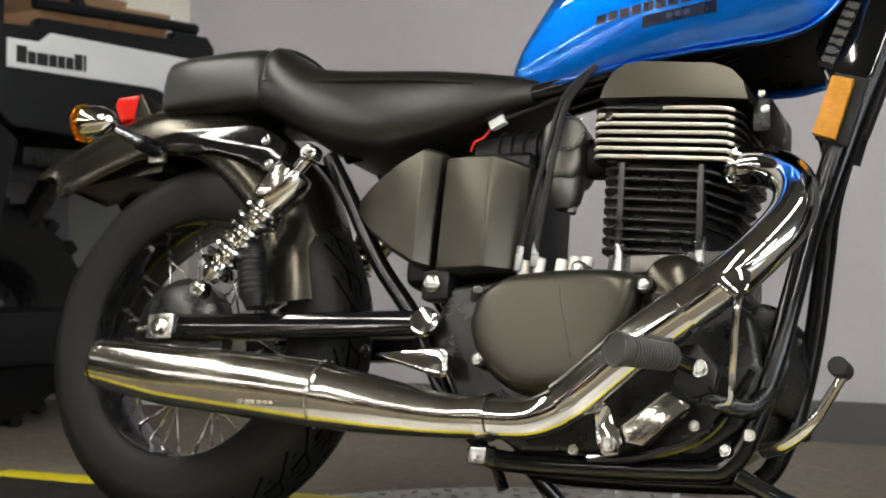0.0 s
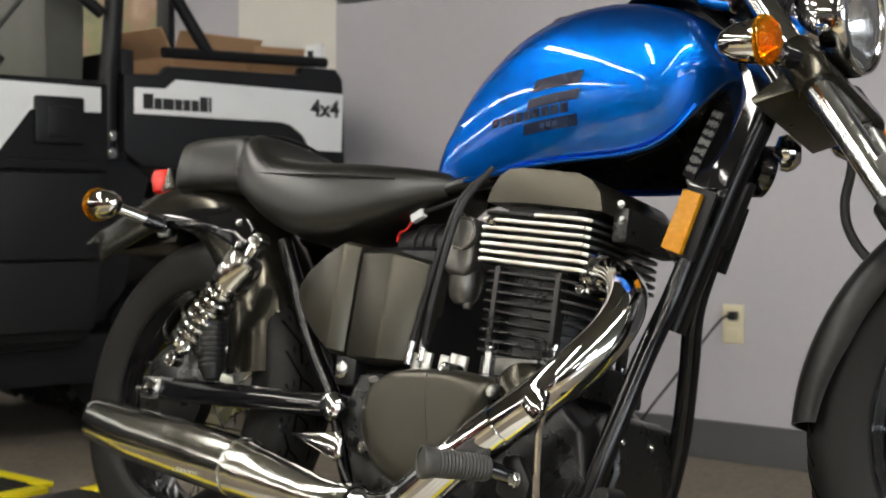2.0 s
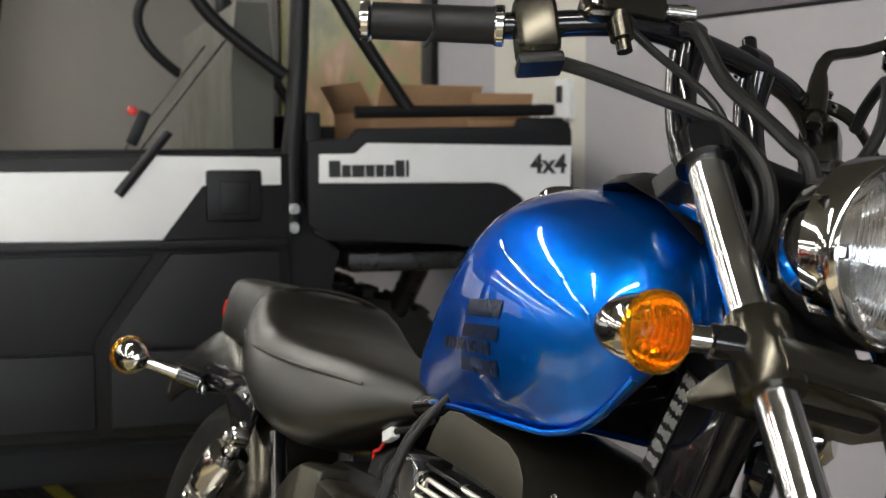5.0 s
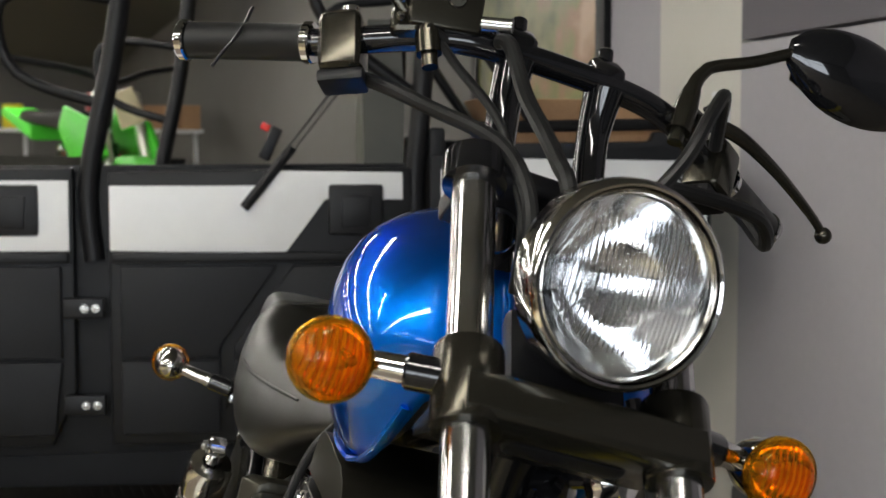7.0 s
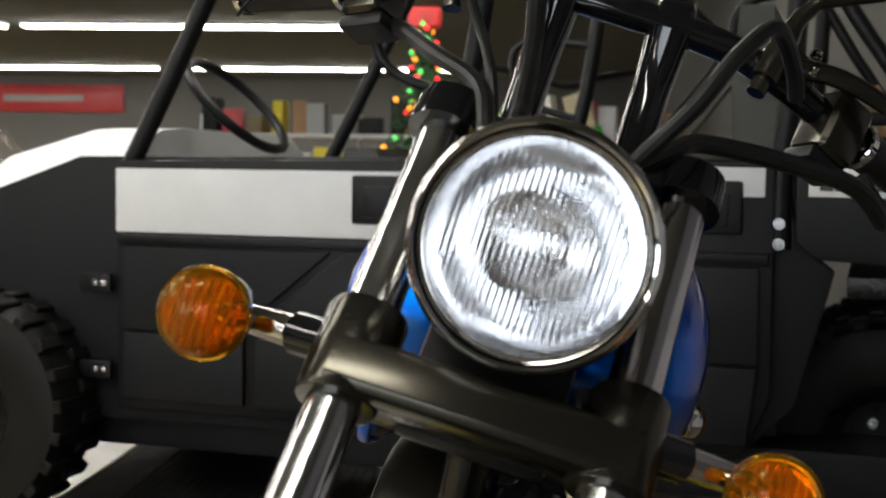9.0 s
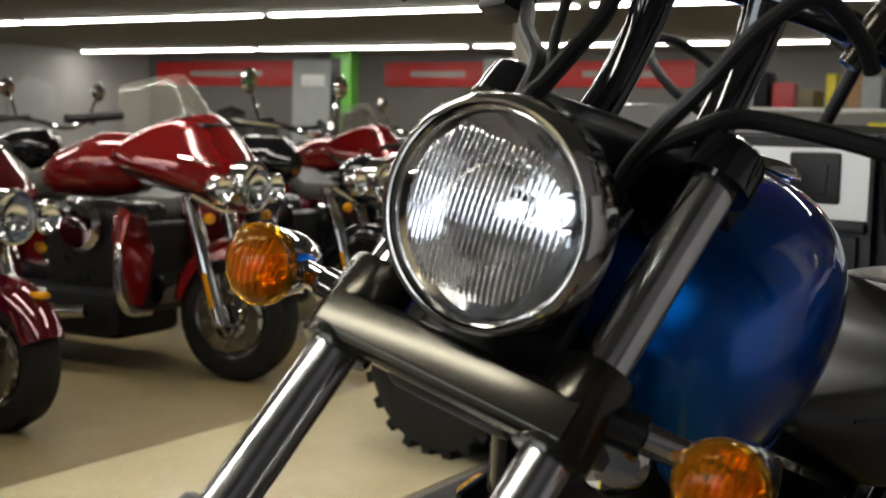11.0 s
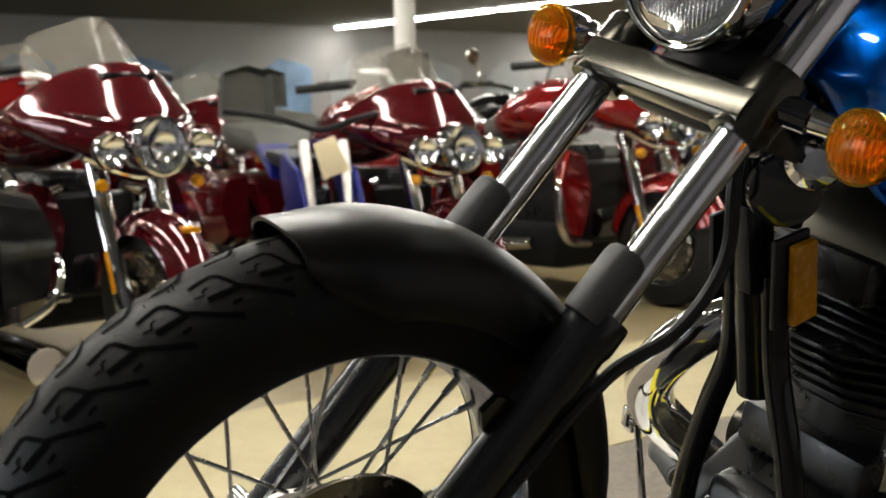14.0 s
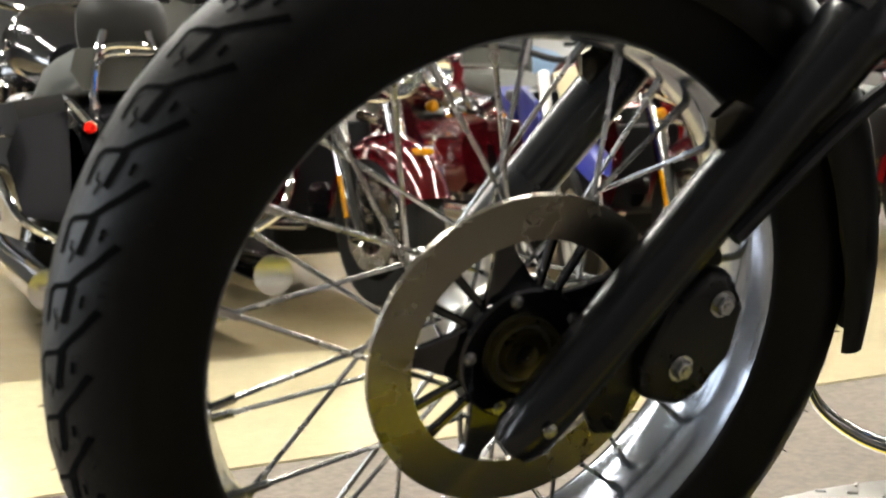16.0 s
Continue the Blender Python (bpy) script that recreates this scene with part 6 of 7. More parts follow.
part("horn_cover", lathe([(0, 0.02), (0.016, 0.018), (0.024, 0.01), (0.027, 0.0), (0.024, -0.01), (0, -0.02)], 30, m=along((1.085, 0.085, 0.728), (1.13, 0.115, 0.735))), CHROME, horn, "chrome horn cover")
part("horn_stay", rod((1.07, 0.0, 0.71), (1.085, 0.085, 0.728), 0.008, 10), GLOSS, horn)
part("rectifier", prism([(1.06, 0.66), (1.082, 0.665), (1.05, 0.575), (1.028, 0.575)], 0.0, 0.02, 0.004), PLASTIC, bike, "black finned rectifier")
for s in (-1, 1):
    y = -0.052 if s < 0 else 0.05
    rf = part("side_reflector", prism([(1.014, 0.644), (1.043, 0.635), (1.019, 0.553), (0.988, 0.564)], y - 0.005, y + 0.005, 0.003), REFLECTOR, bike, "amber side reflector", m=None)
    part("reflector_back", prism([(1.016, 0.652), (1.06, 0.638), (1.034, 0.546), (0.99, 0.56)], y - 0.012 if s > 0 else y + 0.006, y - 0.006 if s > 0 else y + 0.012, 0.002), PLASTIC, rf)
    part("reflector_stay", sweep([(1.0, y - 0.008 * s, 0.56), (1.0, 0.01 * s, 0.54)], 0.006, 8), STEEL, rf)

# exhaust
MY = -0.178
muff = part("muffler", sweep([(-0.056, MY, 0.2355), (-0.052, MY, 0.2352), (-0.04, MY, 0.234), (0.072, MY, 0.2185), (0.178, MY, 0.209), (0.278, MY, 0.1995), (0.355, MY, 0.1915)], [0.0335, 0.0365, 0.0385, 0.0455, 0.0475, 0.048, 0.0475], 40, 6), CHROME_HAZE, bike, "long chrome muffler", 60)
part("muffler_mouth", lathe([(0.03, -0.0005), (0.026, -0.002), (0.024, 0.01), (0, 0.012)], 32, m=along((-0.0565, MY, 0.2355), (0.05, MY, 0.222))), FIN, muff, "dark open pipe end")
part("muffler_front", sweep([(0.352, MY, 0.1915), (0.36, MY, 0.19), (0.42, MY - 0.001, 0.182), (0.48, MY, 0.174), (0.53, MY, 0.168), (0.57, MY, 0.166), (0.61, MY, 0.166)], [0.0468, 0.046, 0.0412, 0.0355, 0.0305, 0.0285, 0.0285], 40, 6), CHROME_HAZE, muff, "tapered chrome muffler front", 60)
part("muffler_seam", lathe([(0.047, -0.001), (0.049, 0), (0.047, 0.001)], 48, m=along((0.353, MY, 0.1915), (0.46, MY, 0.178))), STEEL, muff)
bars = bmesh.new()
for i in range(9):
    box((0.24 + 0.0105 * i + rb.uniform(0, 0.003), 0, 0.174), (0.006, 0.002, 0.004), 0, bm=bars)
for v in bars.verts:
    v.co.y += MY - math.sqrt(max(0.0482**2 - (v.co.z - 0.1995) ** 2, 0))
part("stamp_bar", bars, ALLOY, muff)
header = part("exhaust_header", sweep([(0.6, MY, 0.166), (0.65, MY, 0.164), (0.69, MY, 0.172), (0.735, MY - 0.003, 0.197), (0.8, MY - 0.008, 0.25), (0.87, MY - 0.01, 0.302), (0.93, MY - 0.006, 0.348), (0.966, MY + 0.01, 0.39), (0.983, MY + 0.032, 0.425), (0.985, MY + 0.055, 0.457), (0.974, MY + 0.078, 0.487), (0.952, MY + 0.097, 0.508), (0.925, MY + 0.112, 0.519), (0.893, MY + 0.122, 0.523)], [0.0265, 0.0268, 0.0272, 0.0278, 0.0285, 0.029, 0.0292, 0.0292, 0.029, 0.0288, 0.0282, 0.0272, 0.026, 0.0252], 32, 8), CHROME, bike, "curved chrome header pipe", 60)
part("heat_shield", sweep([(0.712, MY - 0.005, 0.184), (0.735, MY - 0.006, 0.199), (0.8, MY - 0.011, 0.252), (0.868, MY - 0.013, 0.302)], [0.0295, 0.0305, 0.0305, 0.0295], 32, 6), CHROME, header, "chrome heat shield")
part("header_collar", lathe([(0.026, -0.006), (0.031, -0.006), (0.033, -0.002), (0.033, 0.004), (0.03, 0.007), (0.026, 0.007)], 28, m=along((0.897, MY + 0.121, 0.523), (0.93, MY + 0.11, 0.518))), CHROME, header)
for p in ((0.892, -0.092, 0.497), (0.915, -0.02, 0.548)):
    part("bolt", bolt(p, (0.6, -1, 0), 0.006, 0.012), CHROME, header)
part("exhaust_clamp", lathe([(0.028, -0.007), (0.0315, -0.007), (0.0315, 0.007), (0.028, 0.007)], 36, closed=True, m=along((0.606, MY, 0.166), (0.66, MY, 0.166))), CHROME, header, "chrome clamp band")
part("clamp_lug", box((0.603, MY, 0.115), (0.024, 0.03, 0.022), 0.003), STEEL, header)
part("bolt", bolt((0.603, MY - 0.015, 0.115), (0, -1, 0), 0.007, 0.008), STEEL, header)
part("hanger", prism([(0.745, 0.185), (0.765, 0.188), (0.785, 0.14), (0.78, 0.125), (0.762, 0.122), (0.752, 0.135)], -0.162, -0.152, 0.004), CHROME, header, "chrome exhaust hanger")
part("bolt", bolt((0.768, -0.162, 0.138), (0, -1, 0), 0.009, 0.008), STEEL, header)
part("muffler_bracket", prism([(0.4, 0.257), (0.51, 0.268), (0.522, 0.258), (0.522, 0.23), (0.512, 0.222)], -0.14, -0.13, 0.006, 3), CHROME, bike, "triangular chrome bracket")
part("bracket_bolt", bolt((0.388, -0.135, 0.262), (0, -1, 0), 0.008, 0.012), GLOSS, bike)
part("belly_plate", prism([(0.772, 0.158), (0.835, 0.207), (0.868, 0.19), (0.806, 0.138), (0.785, 0.142)], -0.15, -0.12, 0.004), CHROME_HAZE, bike, "brushed alloy heat plate")

# right foot peg, brake pedal, left peg and shift lever, side stand
for s in (-1, 1):
    b0, b1 = Vector((0.855, s * 0.19, 0.242)), Vector((0.808, s * 0.27, 0.238))
    n = (b1 - b0).length
    prof = [(0, 0), (0.0145, 0)]
    for i in range(14):
        h, r = n * (0.05 + 0.052 * i), 0.0175 + 0.0001 * i
        prof += [(r - 0.0016, h), (r, h + 0.0008), (r, h + 0.0032), (r - 0.0016, h + 0.004)]
    prof += [(0.019, n * 0.8), (0.021, n * 0.9), (0.022, n * 0.97), (0.0212, n), (0.019, n), (0.0182, n * 0.97), (0.008, n * 0.965), (0, n * 0.965)]
    peg = part("foot_peg", lathe(prof, 26, m=along(b0, b1)), PEG, bike, "grey ribbed rubber foot peg", 40)
    part("peg_joint", rod((0.876, s * 0.155, 0.234), b0, 0.011, 14), GLOSS, peg)
    part("peg_bracket", prism([(0.855, 0.262), (0.88, 0.265), (0.905, 0.23), (0.9, 0.205), (0.87, 0.195), (0.848, 0.215)], s * 0.158 - 0.007, s * 0.158 + 0.007, 0.005), FIN, peg)
    part("bolt", bolt((0.882, s * 0.167, 0.232), (0, s, 0), 0.0095, 0.008), STEEL, peg)
    part("peg_stay", sweep([(0.88, s * 0.15, 0.2), (0.93, s * 0.12, 0.19), (0.95, s * 0.09, 0.22)], 0.011, 12), FIN, peg)
part("pipe_clamp", prism([(0.913, 0.326), (0.93, 0.347), (0.953, 0.342), (0.951, 0.318), (0.936, 0.304)], -0.217, -0.207, 0.004), CHROME, bike, "steel pipe clamp")
part("clamp_stay", sweep([(0.938, -0.2, 0.32), (0.932, -0.195, 0.29), (0.924, -0.175, 0.22), (0.918, -0.16, 0.195), (0.9, -0.15, 0.19)], 0.0048, 10), CHROME, bike)
pedal = part("brake_pedal", sweep([(0.955, -0.13, 0.14), (0.985, -0.165, 0.143), (1.02, -0.19, 0.165), (1.045, -0.198, 0.2), (1.058, -0.2, 0.222)], [0.0095, 0.0085, 0.0068, 0.006, 0.0055], 14), CHROME_HAZE, bike, "polished brake pedal")
part("pedal_rubber", rod((1.055, -0.225, 0.226), (1.055, -0.185, 0.226), 0.0115, 16), HOSE, pedal, "black pedal rubber")
part("shift_lever", sweep([(0.86, 0.14, 0.2), (0.9, 0.16, 0.19), (0.93, 0.17, 0.2)], 0.007, 12), CHROME_HAZE, bike)
part("shift_rubber", rod((0.93, 0.155, 0.2), (0.93, 0.205, 0.2), 0.011, 14), HOSE, bike)
stand = part("side_stand", sweep([(0.55, 0.09, 0.13), (0.6, 0.13, 0.07), (0.66, 0.19, -0.02), (0.7, 0.235, -0.052)], [0.012, 0.011, 0.01, 0.012], 12), GLOSS, bike, "black side stand")
part("stand_spring", rod((0.52, 0.1, 0.15), (0.58, 0.12, 0.08), 0.006, 10), STEEL, bike)
part("center_link", sweep([(0.505, 0.05, 0.15), (0.53, 0.055, 0.09)], 0.009, 10), GLOSS, bike)
part("skid_tube", sweep([(0.9, -0.05, 0.115), (0.95, -0.03, 0.09), (1.0, 0.0, 0.07)], 0.012, 12), GLOSS, bike)
part("oil_line", sweep([(0.72, -0.1, 0.125), (0.8, -0.115, 0.13), (0.88, -0.115, 0.16), (0.93, -0.1, 0.24)], 0.007, 10), GLOSS, bike)
for x, z in ((0.86, 0.17), (0.93, 0.16), (0.9, 0.14), (0.7, 0.135)):
    part("bolt", bolt((x, -0.108, z), (0, -1, 0), 0.0065, 0.006), STEEL, case)

# round tread plate below, block under the front wheel
plate = thing("tread_plate", "round galvanised tread plate with raised studs under the motorcycle", "tread plate", pose(0.6, -0.08, FLOOR))
part("plate_body", lathe([(0, 0.018), (0.66, 0.018), (0.675, 0.014), (0.68, 0.0), (0, 0.0)], 72), PLATE, plate)
studs = bmesh.new()
for i in range(16):
    for k in range(60):
        a = 2 * math.pi * (k + 0.5 * (i % 2)) / 60
        r = 0.655 - 0.03 * i
        own = box((0, 0, 0), (0.016, 0.005, 0.004), 0.001, 1)
        own.transform(Matrix.Translation((r * math.cos(a), r * math.sin(a), 0.0195)) @ Matrix.Rotation(a + (0.8 if (i + k) % 2 else -0.8), 4, "Z"))
        merge(studs, own) if i < 4 else own.free()
part("raised_stud", studs, PLATE, plate)["kind"] = "stuff"
block = thing("wheel_block", "low black block under the front wheel", "wheel block", pose(1.49, -0.22, FLOOR, 0, 0, -2))
part("block_body", box((0, 0, 0.059), (0.3, 0.2, 0.118), 0.01), PLASTIC, block)


# black mat with yellow safety edges on which the motorcycle stands
bmat = thing("floor_mat", "black rubber mat with yellow edges under the motorcycle", "mat", pose(0.5, -0.03, FLOOR + 0.019))
part("mat_body", box((0, 0, 0.003), (2.3, 0.48, 0.006), 0.002), MAT, bmat)
for y in (-0.275, 0.275):
    part("edge_strip", box((0, y, 0.0032), (2.3, 0.07, 0.0064), 0.002), YELLOW, bmat, "yellow edge strip")

# ---- the rest of the showroom ----
def touring_bike(paint, label, m, rear_lamps=False):
    """A big touring motorcycle: x forward, z up, the front wheel's contact at the origin."""
    b = thing("touring_motorcycle", label, "motorcycle", m, "touring motorcycles")
    t = pose(0, 0, 0.26) @ AXIS_Y
    fwl = part("front_wheel", lathe([(0.17, -0.055), (0.21, -0.064), (0.25, -0.05), (0.262, 0), (0.25, 0.05), (0.21, 0.064), (0.17, 0.055)], 40, closed=True, m=t), RUBBER, b, "black tyre")
    part("rim", lathe([(0.15, -0.05), (0.175, -0.055), (0.175, 0.055), (0.15, 0.05)], 40, closed=True, m=t), CHROME, fwl)
    for i in range(9):
        a = 2 * math.pi * i / 9
        part("rim_spoke", sweep([t @ Vector((0.04 * math.cos(a), 0.04 * math.sin(a), 0.02)), t @ Vector((0.158 * math.cos(a), 0.158 * math.sin(a), 0.02))], [0.016, 0.01], 8, 1), CHROME_HAZE, fwl)
    part("hub", lathe([(0, -0.06), (0.045, -0.06), (0.05, 0), (0.045, 0.06), (0, 0.06)], 20, m=t), CHROME, fwl)
    for s in (-1, 1):
        part("brake_disc", lathe([(0.09, 0), (0.145, 0), (0.145, 0.006), (0.09, 0.006)], 32, closed=True, m=t @ Matrix.Translation((0, 0, s * 0.07 - 0.003))), DISC, fwl)
    rings = []
    for i in range(17):
        a = radians(20 + 150 * i / 16)
        rings.append([((0.3 - 0.09 * (1 - math.cos(q * 1.5)) ** 1.2) * math.cos(a), 0.085 * math.sin(q * 1.5), 0.26 + (0.3 - 0.09 * (1 - math.cos(q * 1.5)) ** 1.2) * math.sin(a)) for q in np.linspace(-1, 1, 11)])
    fd = part("front_fender", loft(rings, cap=False, closed=False), paint, b, "glossy front fender", 60)
    part("fender_lamp", box((0.2, 0, 0.5), (0.07, 0.04, 0.02), 0.008), REFLECTOR, fd, "amber fender lamp")
    part("fender_badge", box((0.06, 0.0835, 0.49), (0.14, 0.01, 0.045), 0.008), WHITE_PLASTIC, fd)
    for s in (-1, 1):
        leg = part("fork_leg", rod((0, s * 0.11, 0.22), (-0.17, s * 0.11, 0.72), 0.034, 18), CHROME, b, "chrome fork leg")
        part("reflector_strip", box((-0.04, s * 0.143, 0.36), (0.018, 0.008, 0.14), 0.003, m=pose(0, 0, 0, 0, -18, 0)), REFLECTOR, leg)
        part("crash_bar", sweep([(-0.35, s * 0.12, 0.25), (-0.3, s * 0.3, 0.28), (-0.31, s * 0.34, 0.4), (-0.33, s * 0.3, 0.55), (-0.38, s * 0.12, 0.62)], 0.018, 12), CHROME, b, "chrome crash bar")
        part("lower_fairing", loft([[(-0.36 + 0.06 * math.cos(a), s * (0.24 + 0.1 * w * math.cos(a * 0.5)), z + 0.03 * math.sin(a)) for a in [2 * math.pi * i / 12 for i in range(12)]] for z, w in ((0.3, 0.4), (0.4, 0.8), (0.52, 1.0), (0.64, 0.5))]), paint, b)
        bag = part("saddlebag", loft([[(x, s * (0.24 + dy), z) for dy, z in ((-0.05, z0), (0.06, z0 + 0.02), (0.09, 0.5), (0.06, z1 - 0.02), (-0.05, z1))] for x, z0, z1 in ((-1.36, 0.32, 0.62), (-1.45, 0.27, 0.64), (-1.88, 0.28, 0.64), (-1.96, 0.34, 0.6))]), paint, b, "hard saddlebag")
        part("bag_lid_line", sweep([(-1.38, s * 0.325, 0.545), (-1.93, s * 0.325, 0.545)], 0.004, 6, 1), GLOSS, bag)
        part("exhaust", sweep([(-0.6, s * 0.2, 0.24), (-1.2, s * 0.24, 0.2), (-2.05, s * 0.26, 0.2)], [0.03, 0.045, 0.05], 16, 3), CHROME, b, "chrome exhaust pipe")
        part("grip", sweep([(-0.42, s * 0.2, 1.02), (-0.5, s * 0.42, 1.0)], 0.018, 10, 1), HOSE, b)
    # fairing
    rings = []
    for q in np.linspace(-1, 1, 33):
        u = abs(q)
        xf, xb = 0.02 - 0.17 * u**2, -0.3 - 0.08 * u
        zt, zb = 1.035 - 0.03 * u - 0.1 * u**3, 0.69 + 0.09 * u**1.2 + 0.03 * u**6
        zm = (zt + zb) / 2
        k = 1 - u**10 * 0.5
        nose = (zt - zb) * 0.42
        sec = [(xb, zb + 0.03), (xf - 0.12, zb + 0.004), (xf - 0.03, zb), (xf, zb + nose * 0.4), (xf - 0.012, zb + nose), (xf - 0.07, zb + nose * 1.6), (xf - 0.15, zt - 0.012), (xf - 0.2, zt), (xb, zt - 0.03)]
        sec = [(p.x, p.z) for p in smooth_path([(x, 0, z) for x, z in sec], 4)]
        rings.append([(xb + (x - xb) * k, q * 0.31, zm + (z - zm) * k) for x, z in sec])
    if rear_lamps:
        part("tank_badge", box((-0.68, 0.165, 0.82), (0.12, 0.01, 0.03), 0.004), CHROME, b)
        part("handlebar", sweep([(-0.5, -0.4, 1.02), (-0.36, -0.2, 1.0), (-0.32, 0, 0.96), (-0.36, 0.2, 1.0), (-0.5, 0.4, 1.02)], 0.014, 10), CHROME, b, "chrome handlebar")
        rack = part("luggage_rack", sweep([(-1.66, -0.07, 0.62), (-1.73, -0.07, 0.74), (-1.74, 0, 0.76), (-1.73, 0.07, 0.74), (-1.66, 0.07, 0.62)], 0.01, 10), CHROME, b, "chrome luggage rack")
    fair = part("fairing" if not rear_lamps else "headlamp_shroud", loft(rings) if not rear_lamps else lathe([(0.1, 0), (0.12, -0.04), (0.09, -0.14), (0, -0.18)], 24, m=pose(0.02, 0, 0.76, 0, 90, 0)), paint, b, "glossy batwing fairing" if not rear_lamps else "", 70)
    if not rear_lamps:
        for s in (-1, 1):
            stripe = [(0.006 - 0.17 * u**2, s * u * 0.31, 0.815 + 0.07 * u) for u in (0.3, 0.45, 0.6, 0.8)]
            part("fairing_stripe", sweep(stripe, 0.004, 6, 3), CHROME, fair)
        part("air_slot", box((-0.125, 0, 0.99), (0.05, 0.2, 0.02), 0.008), GLOSS, fair)
        rings = []
        for z, w, x0 in ((0.98, 0.24, -0.14), (1.04, 0.235, -0.18), (1.11, 0.21, -0.23), (1.17, 0.16, -0.27), (1.19, 0.1, -0.29)):
            rings.append([(x0 - 0.2 * (q * 1.0) ** 2, q * w, z - 0.04 * q * q) for q in np.linspace(-1, 1, 13)])
        ws = part("windscreen", loft(rings, cap=False, closed=False), SCREEN, fair, "clear curved windscreen", 80)
        ws.visible_shadow = False
    nac = part("headlamp", lathe([(0.086, -0.004), (0.09, 0.003), (0.098, 0.001), (0.104, -0.02), (0.1, -0.08)], 32, m=pose(0.072, 0, 0.76, 0, 90, 0)), CHROME, b, "round chrome headlamp")
    part("lamp_lens", lathe([(0, 0.018), (0.05, 0.014), (0.086, 0.004)], 28, m=pose(0.074, 0, 0.76, 0, 90, 0)), GLASS, nac)
    part("lamp_bowl", lathe([(0, -0.04), (0.05, -0.03), (0.086, 0.002)], 28, m=pose(0.072, 0, 0.76, 0, 90, 0)), BOWL, nac)
    part("lamp_bar", sweep([(-0.08, -0.2, 0.73), (-0.06, 0, 0.66), (-0.08, 0.2, 0.73)], 0.014, 10), CHROME, b)
    for s in (-1, 1):
        aux = part("passing_lamp", lathe([(0.05, -0.002), (0.053, 0.003), (0.058, 0.0), (0.062, -0.02), (0.045, -0.06), (0, -0.07)], 28, m=pose(0.05, s * 0.168, 0.75, 0, 90, 0)), CHROME, b, "chrome passing lamp")
        part("lamp_lens", lathe([(0, -0.03), (0.03, -0.022), (0.048, -0.002)], 24, m=pose(0.052, s * 0.168, 0.75, 0, 90, 0)), BOWL, aux)
        part("turn_signal", lathe([(0, 0.014), (0.014, 0.011), (0.021, 0.0), (0.018, -0.02), (0, -0.024)], 18, m=pose(0.0, s * 0.18, 0.64, 0, 90, 0)), REFLECTOR, b, "amber turn signal")
    tk = part("fuel_tank", loft([[(x, w * math.cos(a), z + h * math.sin(a)) for a in [2 * math.pi * i / 20 for i in range(20)]] for x, w, z, h in ((-0.42, 0.05, 0.82, 0.06), (-0.5, 0.14, 0.83, 0.12), (-0.65, 0.17, 0.82, 0.14), (-0.85, 0.15, 0.79, 0.11), (-1.0, 0.08, 0.75, 0.06))]), paint, b, "glossy fuel tank")
    part("engine", box((-0.68, 0, 0.46), (0.42, 0.3, 0.42), 0.05, 3), FIN, b, "black and chrome engine")
    part("air_cleaner", lathe([(0, 0.03), (0.09, 0.025), (0.11, 0), (0.1, -0.02)], 28, m=along((-0.66, -0.18, 0.58), (-0.66, -0.3, 0.58))), CHROME, b)
    part("frame", box((-1.0, 0, 0.33), (1.3, 0.2, 0.14), 0.04), GLOSS, b)
    part("radiator", box((-0.4, 0, 0.42), (0.08, 0.34, 0.36), 0.03, 3), PLASTIC, b, "black radiator and shroud")
    part("belly_pan", box((-0.85, 0, 0.23), (0.8, 0.4, 0.2), 0.05, 3), PLASTIC, b, "black lower engine and floorboards")
    part("seat", loft([[(x, w * c, z + 0.06 * s2) for c, s2 in ((-1, 0), (-0.9, 0.9), (0, 1), (0.9, 0.9), (1, 0), (0.8, -0.8), (-0.8, -0.8))] for x, w, z in ((-0.92, 0.1, 0.74), (-1.05, 0.17, 0.7), (-1.25, 0.19, 0.7), (-1.38, 0.17, 0.78), (-1.6, 0.17, 0.8), (-1.72, 0.14, 0.82))]), VINYL_GREY, b, "grey touring seat", 60, m=Matrix.Translation((0, 0, -0.12)) if rear_lamps else None)
    if not rear_lamps:
        part("backrest", loft([[(-1.72 - 0.04 * k, y, z) for y, z in ((-w, z0), (-w * 0.9, z0 + h), (0, z0 + h * 1.15), (w * 0.9, z0 + h), (w, z0))] for k, w, z0, h in ((0, 0.13, 0.9, 0.2), (-1, 0.15, 0.88, 0.24), (1.5, 0.12, 0.9, 0.2))]), VINYL_GREY, b, "padded passenger backrest", 50)
    t2 = pose(-1.62, 0, 0.26) @ AXIS_Y
    part("rear_wheel", lathe([(0.14, -0.07), (0.2, -0.085), (0.25, -0.07), (0.262, 0), (0.25, 0.07), (0.2, 0.085), (0.14, 0.07), (0, 0.03), (0, -0.03)], 36, m=t2), RUBBER, b, "black tyre")
    part("rear_fender", loft([[(-1.62 + r * math.cos(a), y, 0.26 + r * math.sin(a)) for y, r in ((-0.13, 0.3), (-0.1, 0.36), (0, 0.38), (0.1, 0.36), (0.13, 0.3))] for a in [radians(20 + 150 * i / 12) for i in range(13)]], cap=False, closed=False), paint, b)
    if rear_lamps:
        rest = part("backrest", loft([[(-1.66 - 0.035 * k, w * math.copysign(abs(math.cos(a)) ** 0.55, math.cos(a)), 0.81 + h * math.copysign(abs(math.sin(a)) ** 0.7, math.sin(a))) for a in [2 * math.pi * i / 24 for i in range(24)]] for k, w, h in ((-1.0, 0.085, 0.06), (-0.7, 0.11, 0.085), (0.5, 0.115, 0.09), (1.0, 0.09, 0.07))]), LEATHER, b, "padded black passenger backrest", 60)
